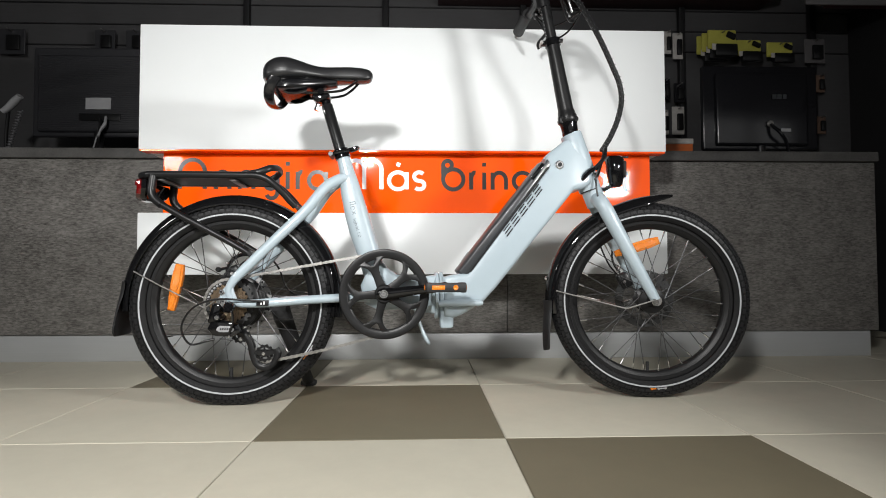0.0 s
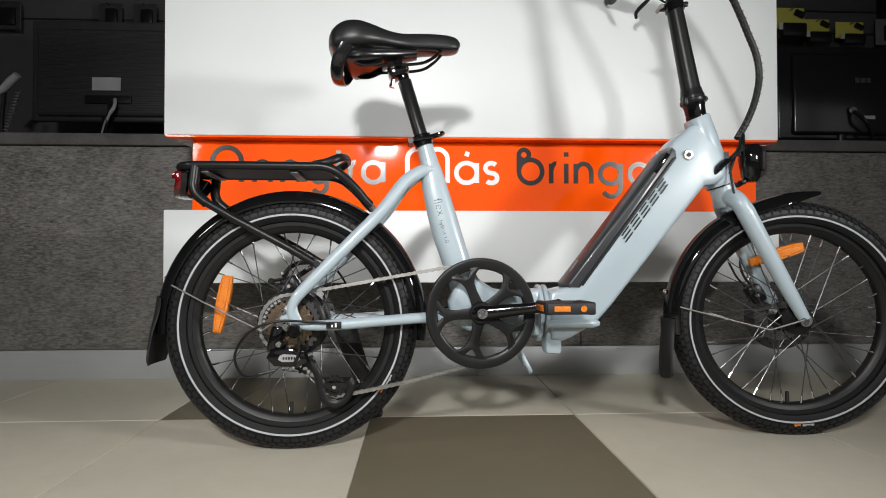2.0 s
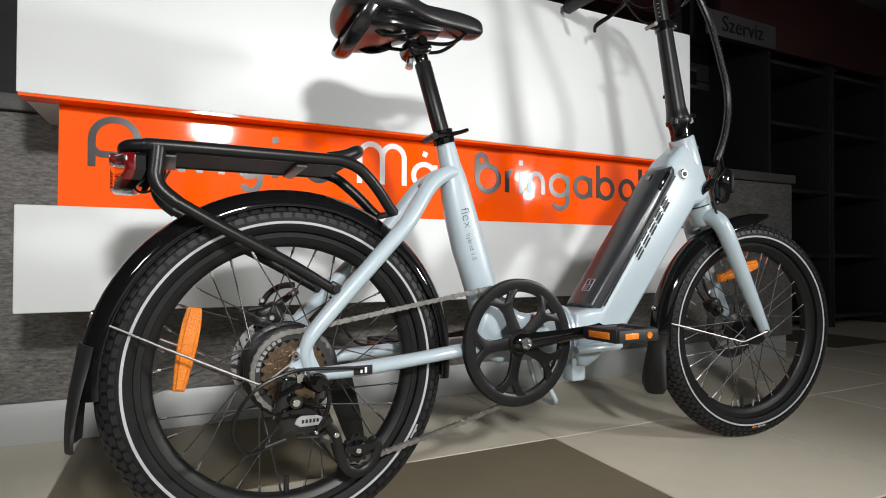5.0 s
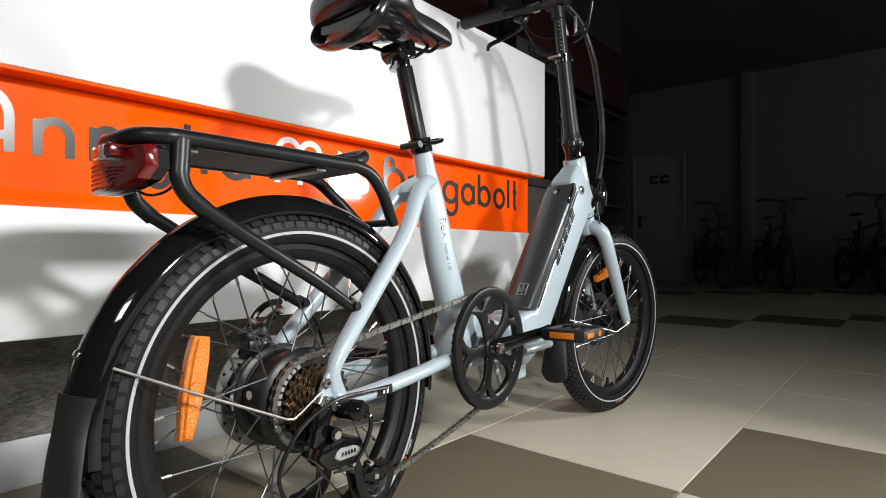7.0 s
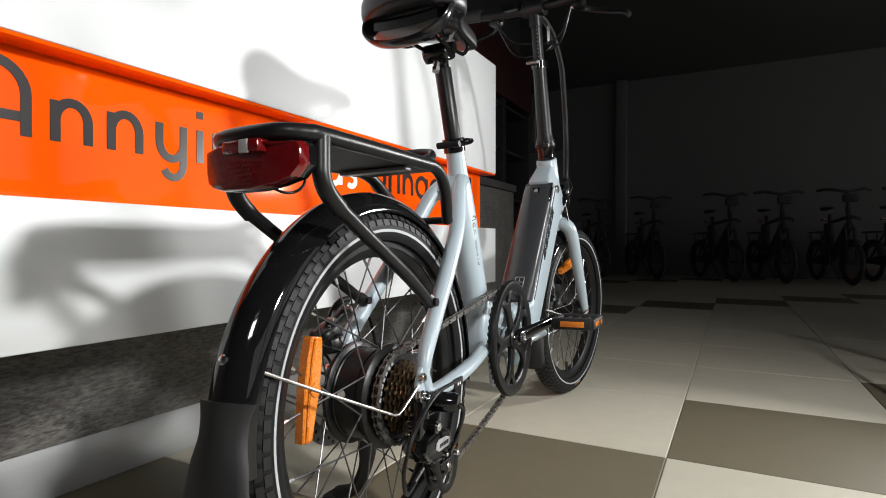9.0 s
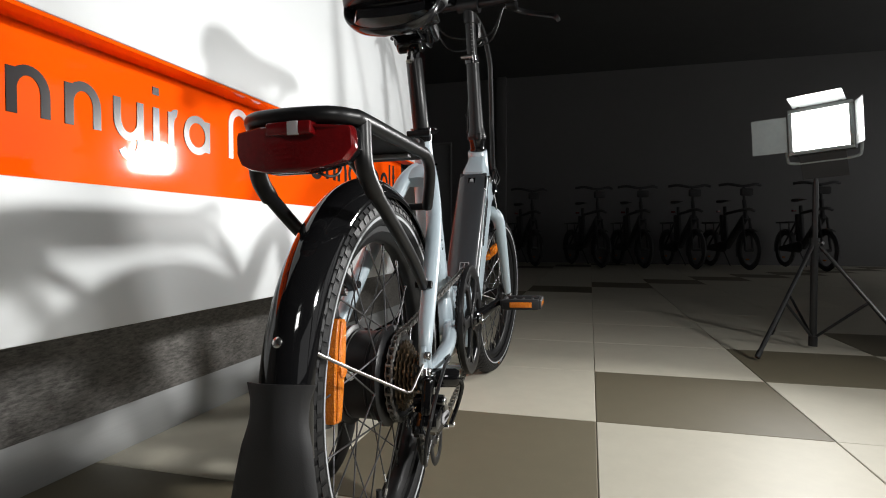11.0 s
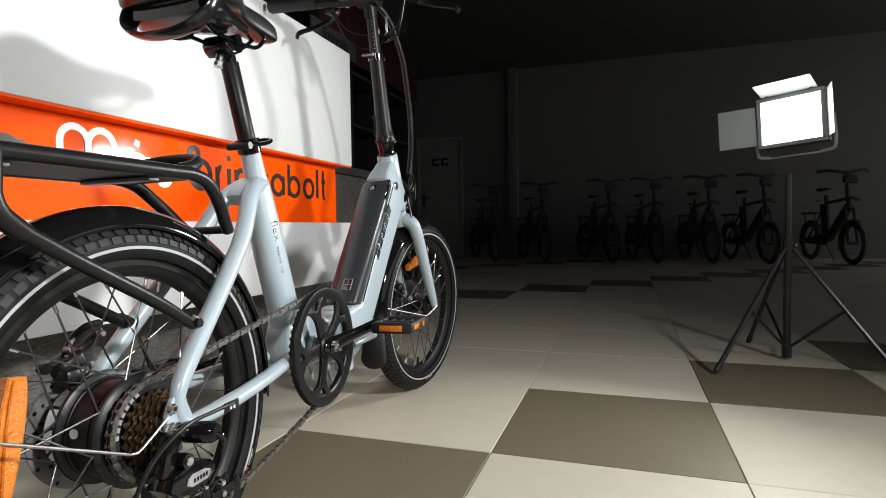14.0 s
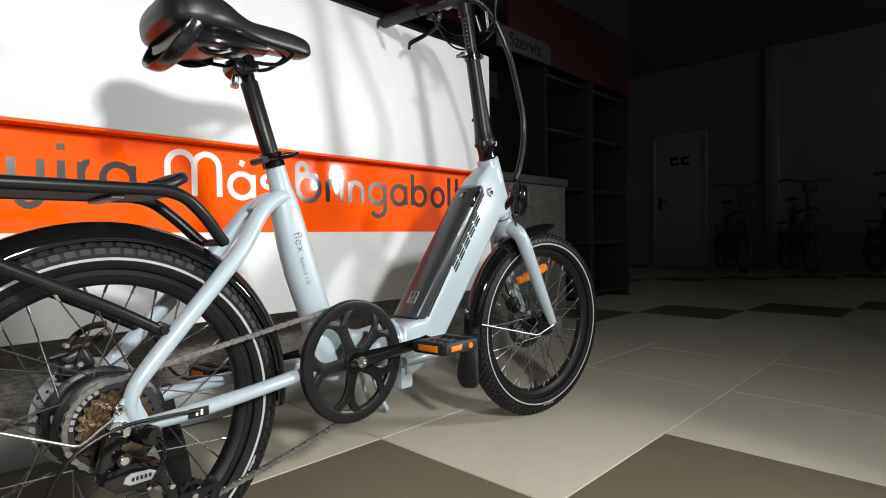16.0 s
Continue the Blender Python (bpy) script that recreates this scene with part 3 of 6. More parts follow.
        prism(bm, [(v.x, v.z) for v in loop], y0, y1, 0.0015, 1)
    mid = (lo + hi) / 2
    disc(bm, (mid.x, yr, mid.z), 0.0085, -0.0125, 0.0, 20, 0.001)
    part("spoke_reflector", bm, M_AMBER, w, "amber spoke reflector", sharp=25)
    # brake disc
    bm = B()
    yd = cy + (0.070 if rear else 0.042)
    cd = (cx, yd, cz)
    turn(bm, [(0.058, -0.0009), (0.080, -0.0009), (0.080, 0.0009), (0.058, 0.0009)], cd, 60)
    for k in range(12):
        a = radians(30 * k)
        b = radians(30 * k + 24)
        rod(bm, (cx + 0.024 * math.cos(a), yd, cz + 0.024 * math.sin(a)), (cx + 0.068 * math.cos(b), yd, cz + 0.068 * math.sin(b)), 0.0022, 6)
    for k in range(40):
        a = radians(9 * k)
        rad = 0.0625 + 0.0062 * (k % 3)
        disc(bm, (cx + rad * math.cos(a), yd, cz + rad * math.sin(a)), 0.0027, -0.0013, 0.0013, 6, mi=1)
    turn(bm, [(0.018, -0.002), (0.028, -0.002), (0.028, 0.002), (0.018, 0.002)], cd, 24)
    part("brake_disc", bm, [M_DISC if rear else M_DARKSTEEL, M_BLACK], w, "drilled steel brake disc")
    return w


LEAN, STEER, YAW = 1.45, -8.5, 1.4


def bicycle():
    Y = BIKE_Y
    bike = thing("folding_bicycle", (0.03, Y, 0), "pale blue-grey electric folding bicycle with small wheels and black rack", "bicycle")
    RC, FC = (-0.5245, Y, 0.2560), (0.584, Y, 0.2575)
    rw = wheel(bike, "rear_wheel", RC, True)
    fw = wheel(bike, "front_wheel", FC, False)

    # rear hub motor
    bm = B()
    turn(bm, [(0.001, -0.036), (0.040, -0.036), (0.056, -0.034), (0.068, -0.031), (0.0715, -0.028), (0.0715, -0.023), (0.068, -0.021), (0.063, -0.020), (0.0625, -0.012), (0.064, -0.011), (0.064, -0.009), (0.0625, -0.008), (0.0625, 0.022), (0.064, 0.023), (0.064, 0.026), (0.068, 0.027), (0.0715, 0.029), (0.0715, 0.034), (0.068, 0.037),
              (0.050, 0.048), (0.030, 0.056), (0.001, 0.058)], (RC[0], Y + 0.004, RC[2]), 64, ring=False)
    part("hub_motor", bm, M_BLACK, rw, "black hub motor drum")
    bm = B()
    disc(bm, (0, 0, 0), 0.006, -0.001, 0.001, 14)
    o = part("hub_sticker", bm, M_WHITEPRINT, rw)
    o.matrix_basis = Matrix.Translation((RC[0] - 0.0620, Y + 0.014, RC[2] + 0.012)) @ Matrix.Rotation(radians(90), 4, "Z")
    # cassette
    for k in range(7):
        y = Y - 0.066 + 0.0044 * k
        rad = 0.0225 + 0.0050 * k if k < 6 else 0.0605
        teeth = round(rad * 2 * math.pi / 0.0127)
        bm = B()
        prof = []
        for t in range(teeth * 4):
            a = 2 * math.pi * t / (teeth * 4)
            q = rad + (0.0026 if t % 4 in (1, 2) else -0.0016)
            prof.append((RC[0] + q * math.cos(a), RC[2] + q * math.sin(a)))
        inner = [(RC[0] + (rad - 0.0105) * math.cos(2 * math.pi * t / (teeth * 4)), RC[2] + (rad - 0.0105) * math.sin(2 * math.pi * t / (teeth * 4))) for t in range(teeth * 4)]
        va = [[bm.verts.new((x, yy, z)) for x, z in ln_] for ln_, yy in ((prof, y - 0.0010), (prof, y + 0.0010), (inner, y + 0.0010), (inner, y - 0.0010))]
        for q in range(4):
            for t in range(teeth * 4):
                bm.faces.new((va[q][t], va[q][(t + 1) % (teeth * 4)], va[(q + 1) % 4][(t + 1) % (teeth * 4)], va[(q + 1) % 4][t]))
        part("sprocket", bm, M_BRASS if k < 6 else M_DARKSTEEL, rw, sharp=20)
    bm = B()
    disc(bm, RC, 0.0500, -0.0375, -0.0340, 48, 0.001)
    part("sprocket_carrier", bm, M_BLACK, rw)
    # pale print on the largest sprocket, as bars
    bm = B()
    for k in range(7):
        a0 = 112 + 9.5 * k
        turn(bm, [(0.0515, -0.0418), (0.0565, -0.0418), (0.0565, -0.0408), (0.0515, -0.0408)], RC, 3, a0, a0 + 6)
    part("sprocket_print", bm, M_GREYCARD, rw)
    bm = B()
    turn(bm, [(0.010, -0.072), (0.021, -0.070), (0.023, -0.050), (0.023, -0.034), (0.010, -0.034)], RC, 28)
    part("freewheel_body", bm, M_BLACK, rw)
    bm = B()
    rod(bm, (RC[0], Y - 0.088, RC[2]), (RC[0], Y + 0.088, RC[2]), 0.006)
    for s in (-1, 1):
        disc(bm, (RC[0], Y, RC[2]), 0.0105, s * 0.074 - 0.005, s * 0.074 + 0.005, 6)
    part("rear_axle", bm, M_STEEL, rw)
    # front hub
    bm = B()
    turn(bm, [(0.001, -0.044), (0.012, -0.044), (0.016, -0.038), (0.033, -0.034), (0.034, -0.027), (0.020, -0.020), (0.018, 0.0), (0.020, 0.020), (0.034, 0.027), (0.033, 0.033), (0.014, 0.036), (0.012, 0.044), (0.001, 0.044)], FC, 32, ring=False)
    part("front_hub", bm, M_BLACK, fw)
    bm = B()
    rod(bm, (FC[0], Y - 0.064, FC[2]), (FC[0], Y + 0.064, FC[2]), 0.0048)
    for s in (-1, 1):
        disc(bm, (FC[0], Y, FC[2]), 0.009, s * 0.058 - 0.005, s * 0.058 + 0.005, 12, 0.001)
    part("front_axle", bm, M_STEEL, fw)

    # main frame beam, narrowing into the head tube
    bm = B()
    prism(bm, [(0.020, 0.322), (0.058, 0.330), (0.085, 0.331), (0.195, 0.476), (0.3056, 0.6206), (0.297, 0.640), (0.3084, 0.656), (0.3324, 0.674), (0.352, 0.690), (0.374, 0.697), (0.400, 0.688),
               (0.420, 0.640), (0.428, 0.600), (0.420, 0.572), (0.396, 0.557), (0.374, 0.553), (0.266, 0.4225), (0.158, 0.290), (0.130, 0.260), (0.099, 0.2385), (0.0686, 0.2220), (0.044, 0.2130), (0.020, 0.2160)], Y - 0.043, Y + 0.043, 0.013, 4)
    for v in bm.verts:
        k = min(1.0, max(0.0, (v.co.z - 0.585 + 0.25 * max(0.0, v.co.x - 0.34)) / 0.105))
        v.co.y = Y + (v.co.y - Y) * (1 - 0.42 * k * k * (3 - 2 * k))
    beam = part("main_beam", bm, M_PAINT, bike, sharp=50)
    bm = B()
    sweep(bm, [(0.3775, Y, 0.7135), (0.3785, Y, 0.7110), (0.3960, Y, 0.6600), (0.4275, Y, 0.5630), (0.4290, Y, 0.5585)], [0.0275, 0.0290, 0.0298, 0.0305, 0.0290], 28)
    part("head_tube", bm, M_PAINT, bike, sharp=40)
    bm = B()
    sweep(bm, [(0.4287, Y, 0.5590), (0.4298, Y, 0.5556)], 0.0275, 24)
    part("head_seal", bm, M_BLACK, bike)
    # battery in the beam
    u = Vector((0.606, 0, 0.7955))
    nv = Vector((-0.7955, 0, 0.606))
    tilt = Matrix.Rotation(math.atan2(-0.7955, 0.606), 4, "Y")
    bm = B()
    prism(bm, [(0.0635, 0.3312), (0.088, 0.3290), (0.309, 0.6190), (0.3070, 0.6300), (0.3010, 0.6360), (0.2945, 0.6257)], Y - 0.0392, Y + 0.0392, 0.0020, 2)
    c0, c1 = Vector((0.0639, Y, 0.3309)), Vector((0.2949, Y, 0.6254))
    sweep(bm, [c0 + (c1 - c0) * f for f in (0.0, 0.006, 0.02, 0.5, 0.965, 0.988, 1.0)], [0.0350, 0.0376, 0.0388, 0.0388, 0.0388, 0.0370, 0.0320], 40, flat=0.35, up=(0, 1, 0))
    part("battery", bm, M_BATT, beam, "black slide-in battery case", sharp=45)
    for s in (-1, 1):
        bm = B()
        edge = [Vector((0.0900, 0, 0.3355)), Vector((0.3030, 0, 0.6155))]
        prism(bm, [(v.x, v.z) for v in (edge[0], edge[1], edge[1] - nv * 0.0042, edge[0] - nv * 0.0042)], Y + s * 0.0434 - 0.0006, Y + s * 0.0434 + 0.0006)
        part("battery_seam", bm, M_BLACKPRINT, beam, "black seam beside the battery", sharp=20)
    bm = B()
    box(bm, Vector((0.2760, Y, 0.6060)) + nv * 0.0085, (0.024, 0.022, 0.004), 0.0016, tilt)
    part("battery_switch", bm, M_GLOSS, beam, "small square switch")
    bm = B()
    box(bm, Vector((0.2760, Y, 0.6060)) + nv * 0.0110, (0.010, 0.010, 0.002), 0.0008, tilt)
    part("switch_symbol", bm, M_GREYCARD, beam)
    bm = B()
    box(bm, Vector((0.2785, Y - 0.0385, 0.5990)) + nv * 0.0050, (0.052, 0.0040, 0.011), 0.0018, tilt)
    part("port_cover", bm, M_GLOSS, beam, "gloss black charging port cover")
    # pale outlined label low on the battery, as bars
    bm = B()
    at = Vector((0.0830, Y - 0.010, 0.3745)) + nv * 0.0030
    for f, g, l, w in ((0, -0.011, 0.030, 0.0016), (0, 0.011, 0.030, 0.0016), (-0.0145, 0, 0.0016, 0.022), (0.0145, 0, 0.0016, 0.022), (0, 0, 0.0014, 0.020), (0.0072, 0, 0.009, 0.0016), (-0.0042, 0.003, 0.0016, 0.012), (-0.0082, 0.003, 0.0016, 0.012), (-0.0112, 0.003, 0.0012, 0.012)):
        box(bm, at + u * f + Vector((0, g, 0)), (l, w, 0.0010), 0, tilt)
    part("battery_label", bm, M_GREYCARD, beam, "small pale outlined label")
    # lock
    bm = B()
    turn(bm, [(0.001, -0.004), (0.0095, -0.004), (0.0115, -0.002), (0.0115, 0.004), (0.001, 0.004)], (0.334, Y - 0.0405, 0.620), 24, ring=False)
    turn(bm, [(0.001, -0.0052), (0.0055, -0.0052), (0.0055, -0.003), (0.001, -0.003)], (0.334, Y - 0.0405, 0.620), 16, ring=False, mi=1)
    part("battery_lock", bm, [M_STEEL, M_BLACKPRINT], beam, "round steel key lock")
    # maker's mark on the beam, as plain slanted bars
    for k in range(5):
        bm = B()
        a = Vector((0.1900, 0, 0.4265)) + u * (0.0330 * k)
        for f in (0.0, 0.0075, 0.0150):
            o = a + nv * f + u * (f * 0.35)
            tip = nv * 0.0029 + u * 0.0010
            prism(bm, [(v.x, v.z) for v in (o, o + u * 0.0265, o + u * 0.0265 + tip, o + tip)], Y - 0.0438, Y - 0.0420)
        part("mark_block", bm, M_BLACKPRINT, beam, sharp=10)

    # fold hinge and bottom bracket
    bm = B()
    prism(bm, [(-0.195, 0.300), (-0.165, 0.372), (-0.145, 0.372), (-0.126, 0.346), (-0.098, 0.328), (-0.050, 0.321), (0.005, 0.328), (0.005, 0.222), (-0.060, 0.236), (-0.150, 0.236), (-0.185, 0.252)], Y - 0.030, Y + 0.030, 0.012, 3)
    part("bracket_casting", bm, M_PAINT, bike, sharp=50)
    bm = B()
    for x0 in (-0.001, 0.0115):
        sweep(bm, [(x0, Y, 0.273), (x0 + 0.0025, Y, 0.273), (x0 + 0.0085, Y, 0.273), (x0 + 0.011, Y, 0.273)], [0.0590, 0.0625, 0.0625, 0.0590], 32, flat=0.68, up=(0, 0, 1))
    part("hinge_plate", bm, M_PAINT, bike)
    bm = B()
    box(bm, (0.030, Y - 0.020, 0.212), (0.036, 0.036, 0.050), 0.008)
    part("hinge_block", bm, M_PAINT, bike)
    bm = B()
    sweep(bm, [(0.010, Y - 0.052, 0.252), (0.030, Y - 0.056, 0.254), (0.110, Y - 0.056, 0.254), (0.122, Y - 0.055, 0.254)], [0.010, 0.0115, 0.0115, 0.007], 12, flat=0.8)
    part("fold_lever", bm, M_PAINT, bike, "fold lever in the frame colour")
    bm = B()
    rod(bm, (-0.116, Y - 0.040, 0.275), (-0.116, Y + 0.040, 0.275), 0.022, 24)
    part("bottom_bracket", bm, M_PAINT, bike)
    # small wire foot under the bracket
    bm = B()
    sweep(bm, curve([(-0.055, Y - 0.020, 0.245), (-0.035, Y - 0.022, 0.185), (-0.018, Y - 0.022, 0.150), (-0.018, Y + 0.022, 0.150), (-0.035, Y + 0.022, 0.185), (-0.055, Y + 0.020, 0.245)], 5), 0.0048, 8)
    part("wire_foot", bm, M_PAINT, bike)

    # seat tube, flattened low down
    bm = B()
    rows = []
    for x, z, a, b in ((-0.2480, 0.652, 0.0172, 0.0172), (-0.2440, 0.640, 0.0175, 0.0173), (-0.2340, 0.602, 0.0200, 0.0185), (-0.2285, 0.576, 0.0245, 0.0205), (-0.2240, 0.552, 0.0275, 0.0222), (-0.2105, 0.500, 0.0306, 0.0240), (-0.1965, 0.449, 0.0318, 0.0248), (-0.1746, 0.382, 0.0300, 0.0252), (-0.1480, 0.290, 0.0285, 0.0258)):
        ring = []
        for k in range(28):
            t = 2 * math.pi * k / 28
            e = 1.0 if z > 0.59 else 0.80
            ca, sa = math.copysign(abs(math.cos(t)) ** e, math.cos(t)), math.copysign(abs(math.sin(t)) ** e, math.sin(t))
            ring.append(bm.verts.new((x + 0.965 * a * ca, Y + b * sa, z + 0.262 * a * ca)))
        rows.append(ring)
    for a, b in zip(rows, rows[1:]):
        for k in range(28):
            bm.faces.new((a[k], a[(k + 1) % 28], b[(k + 1) % 28], b[k]))
    bm.faces.new(rows[0])
    bm.faces.new(rows[-1][::-1])
    st = part("seat_tube", bm, M_PAINT, bike, sharp=60)
    # collar and quick release
    bm = B()
    sweep(bm, [(-0.2520, Y, 0.6640), (-0.2450, Y, 0.6400)], 0.0205, 20)
    collar = part("seat_collar", bm, M_GLOSS, bike, "black quick-release collar")
    bm = B()
    sweep(bm, curve([(-0.238, Y - 0.0225, 0.656), (-0.222, Y - 0.0245, 0.661), (-0.208, Y - 0.018, 0.667), (-0.204, Y - 0.006, 0.669), (-0.209, Y + 0.006, 0.668), (-0.222, Y + 0.010, 0.664), (-0.232, Y - 0.002, 0.659)], 5, closed=True), 0.0036, 8, closed=True)
    sweep(bm, curve([(-0.276, Y - 0.016, 0.649), (-0.256, Y - 0.0245, 0.652), (-0.234, Y - 0.0225, 0.657)], 4), 0.0040, 8)
    part("quick_release_lever", bm, M_GLOSS, collar)
    bm = B()
    rod(bm, (-0.2755, Y - 0.024, 0.648), (-0.2755, Y + 0.020, 0.648), 0.0062)
    part("collar_bolt", bm, M_BLACK, collar)
    # model wording, down the tube
    for text, size, t0, out in (("flex", 0.0265, 0.520, 0.0237), ("hybrid 1.0", 0.0126, 0.4745, 0.0243)):
        cu = bpy.data.curves.new("wording", "FONT")
        cu.body, cu.size, cu.extrude, cu.offset = text, size, 0.0005, -0.00065 if size > 0.02 else -0.00025
        tmp = bpy.data.objects.new("wording_source", cu)
        scene.collection.objects.link(tmp)
        me = bpy.data.meshes.new_from_object(tmp.evaluated_get(bpy.context.evaluated_depsgraph_get()))
        bpy.data.objects.remove(tmp)
        me.materials.append(M_BLACKPRINT)
        down = Vector((0.265, 0, -0.965)).normalized()
        side = Vector((0.965, 0, 0.265)).normalized()
        x = -0.2185 + (0.530 - t0) * 0.262 - 0.011
        o = new("wording", me)
        o.parent = st
        m3 = Matrix((down, side, Vector((0, -1, 0)))).transposed().to_4x4()
        o.matrix_basis = Matrix.Translation((x, Y - out, t0)) @ m3
    bm = B()
    box(bm, (-0.158, Y - 0.0275, 0.318), (0.016, 0.002, 0.052), 0, Matrix.Rotation(radians(-15), 4, "Y"))
    for k in range(4):
        box(bm, (-0.163 + 0.0028 * k, Y - 0.0288, 0.336 - 0.011 * k), (0.011, 0.001, 0.0035), 0, Matrix.Rotation(radians(-15), 4, "Y"), mi=1)
    part("frame_sticker", bm, [M_BLACKPRINT, M_WHITEPRINT], st, "black sticker with white bars")

    # stays
    bm = B()
    sweep(bm, curve([(-0.222, Y, 0.5870), (-0.244, Y, 0.5855), (-0.2654, Y, 0.5755), (-0.2790, Y, 0.5640), (-0.2870, Y, 0.5560)], 4), [0.0180, 0.0235, 0.0290, 0.0310, 0.0260], 24, flat=0.46, up=(0, 1, 0))
    part("stay_lug", bm, M_PAINT, bike, sharp=60)
    for s in (-1, 1):
        bm = B()
        p = [(-0.226, Y + s * 0.007, 0.588), (-0.244, Y + s * 0.012, 0.585), (-0.2654, Y + s * 0.018, 0.5745), (-0.2923, Y + s * 0.028, 0.5520), (-0.3345, Y + s * 0.043, 0.4945), (-0.3900, Y + s * 0.054, 0.4360),
             (-0.4453, Y + s * 0.062, 0.3790), (-0.4900, Y + s * 0.068, 0.3320), (-0.5090, Y + s * 0.071, 0.3085), (-0.5165, Y + s * 0.072, 0.2870), (-0.5120, Y + s * 0.072, 0.2660)]
        sweep(bm, curve(p, 5), [0.0125, 0.0138, 0.0142, 0.0140, 0.0136, 0.0132, 0.0128, 0.0120, 0.0108, 0.0092, 0.0075], 16)
        part("seat_stay", bm, M_PAINT, bike, sharp=60)
        bm = B()
        p = [(-0.514, Y + s * 0.072, 0.268), (-0.500, Y + s * 0.072, 0.259), (-0.480, Y + s * 0.072, 0.256), (-0.420, Y + s * 0.070, 0.258), (-0.330, Y + s * 0.062, 0.264), (-0.250, Y + s * 0.046, 0.268), (-0.170, Y + s * 0.030, 0.270)]
        sweep(bm, curve(p, 5), [0.0070, 0.0092, 0.0120, 0.0135, 0.0130, 0.0135, 0.015], 14, flat=0.85)
        cs = part("chain_stay", bm, M_PAINT, bike, sharp=60)
        bm = B()
        prism(bm, [(-0.540, 0.262), (-0.535, 0.250), (-0.522, 0.244), (-0.505, 0.246), (-0.490, 0.252), (-0.494, 0.266), (-0.502, 0.284), (-0.506, 0.301), (-0.516, 0.304), (-0.527, 0.296), (-0.536, 0.280)], Y + s * 0.072 - 0.0042, Y + s * 0.072 + 0.0042, 0.0022, 2)
        part("dropout", bm, M_PAINT, bike, sharp=50)
        for bx, bz in ((-0.531, 0.286), (-0.527, 0.262)):
            bm = B()
            disc(bm, (bx, Y + s * 0.079, bz), 0.0062, -0.004, 0.004, 16, 0.0012)
            disc(bm, (bx, Y + s * 0.079, bz), 0.0028, -0.0046, 0.0046, 6, mi=1)
            part("dropout_bolt", bm, [M_STEEL, M_BLACKPRINT], bike, "bright hexagon-socket bolt")
        if s < 0:
            bm = B()
            box(bm, (-0.430, Y + s * 0.0838, 0.258), (0.030, 0.0025, 0.014), 0.001)
            part("stay_mark", bm, M_BLACKPRINT, cs)
            for x in (-0.433, -0.426):
                bm = B()
                box(bm, (x, Y + s * 0.0838 - 0.0014, 0.258), (0.0035, 0.0008, 0.008))
                part("stay_mark_bar", bm, M_WHITEPRINT, cs)

    # seat post
    bm = B()
    sweep(bm, [(-0.2490, Y, 0.652), (-0.2888, Y, 0.7835), (-0.2893, Y, 0.7850)], [0.0151, 0.0151, 0.0140], 24)
    part("seat_post", bm, M_BLACK, bike, "satin black seat post", sharp=40)
    bm = B()
    sweep(bm, curve([(-0.2885, Y, 0.782), (-0.2905, Y, 0.792), (-0.295, Y, 0.801), (-0.303, Y, 0.808)], 4), [0.0118, 0.0120, 0.0128, 0.0110], 18)
    part("post_neck", bm, M_GLOSS, bike, "gloss black forged post head")
    bm = B()
    prism(bm, [(-0.327, 0.803), (-0.322, 0.793), (-0.312, 0.787), (-0.298, 0.792), (-0.282, 0.800), (-0.279, 0.808), (-0.284, 0.816), (-0.322, 0.817)], Y - 0.024, Y + 0.024, 0.006, 3)
    rod(bm, (-0.302, Y - 0.031, 0.814), (-0.302, Y + 0.031, 0.814), 0.0085, 16)
    clamp = part("saddle_clamp", bm, M_GLOSS, bike, sharp=45)
    bm = B()
    rod(bm, (-0.3165, Y, 0.7715), (-0.3120, Y, 0.792), 0.0060, 14)
    sweep(bm, [(-0.3166, Y, 0.7705), (-0.3150, Y, 0.7775)], 0.0074, 6)
    part("clamp_screw", bm, M_STEEL, clamp, "bright clamp screw")

    # saddle
    Y = BIKE_Y - 0.002
    stations = [(-0.464, 0.020, 0.862, 0.852), (-0.458, 0.055, 0.878, 0.842), (-0.444, 0.080, 0.893, 0.832), (-0.420, 0.090, 0.904, 0.828), (-0.390, 0.090, 0.903, 0.830), (-0.360, 0.078, 0.893, 0.834),
                (-0.330, 0.058, 0.883, 0.838), (-0.300, 0.042, 0.878, 0.838), (-0.265, 0.033, 0.878, 0.836), (-0.225, 0.028, 0.876, 0.834), (-0.192, 0.024, 0.870, 0.832), (-0.176, 0.017, 0.864, 0.835), (-0.169, 0.006, 0.856, 0.846)]
    fine = curve([(x, hw * 100, zt * 100) for x, hw, zt, zb in stations], 4)
    fine2 = curve([(x, zb * 100, 0) for x, hw, zt, zb in stations], 4)
    bm = B()
    rings = []
    for x, hw, zt, zb in [(p.x, max(0.004, p.y / 100), p.z / 100, q.y / 100) for p, q in zip(fine, fine2)]:
        ring = []
        for k in range(28):
            a = 2 * math.pi * k / 28
            cs_, sn = math.cos(a), math.sin(a)
            yy = hw * math.copysign(abs(cs_) ** 0.75, cs_)
            mid = zb + 0.30 * (zt - zb)
            zz = mid + (zt - mid) * abs(sn) ** 0.66 if sn >= 0 else mid - (mid - zb) * abs(sn) ** 0.60
            if sn > 0.97 and x > -0.43 and x < -0.2:
                zz -= 0.004
            ring.append(bm.verts.new((x, Y + yy, zz)))
        rings.append(ring)
    for a, b in zip(rings, rings[1:]):
        for k in range(28):
            bm.faces.new((a[k], a[(k + 1) % 28], b[(k + 1) % 28], b[k])).material_index = 1 if 16 <= k <= 25 else 0
    bm.faces.new(rings[0])
    bm.faces.new(rings[-1][::-1])
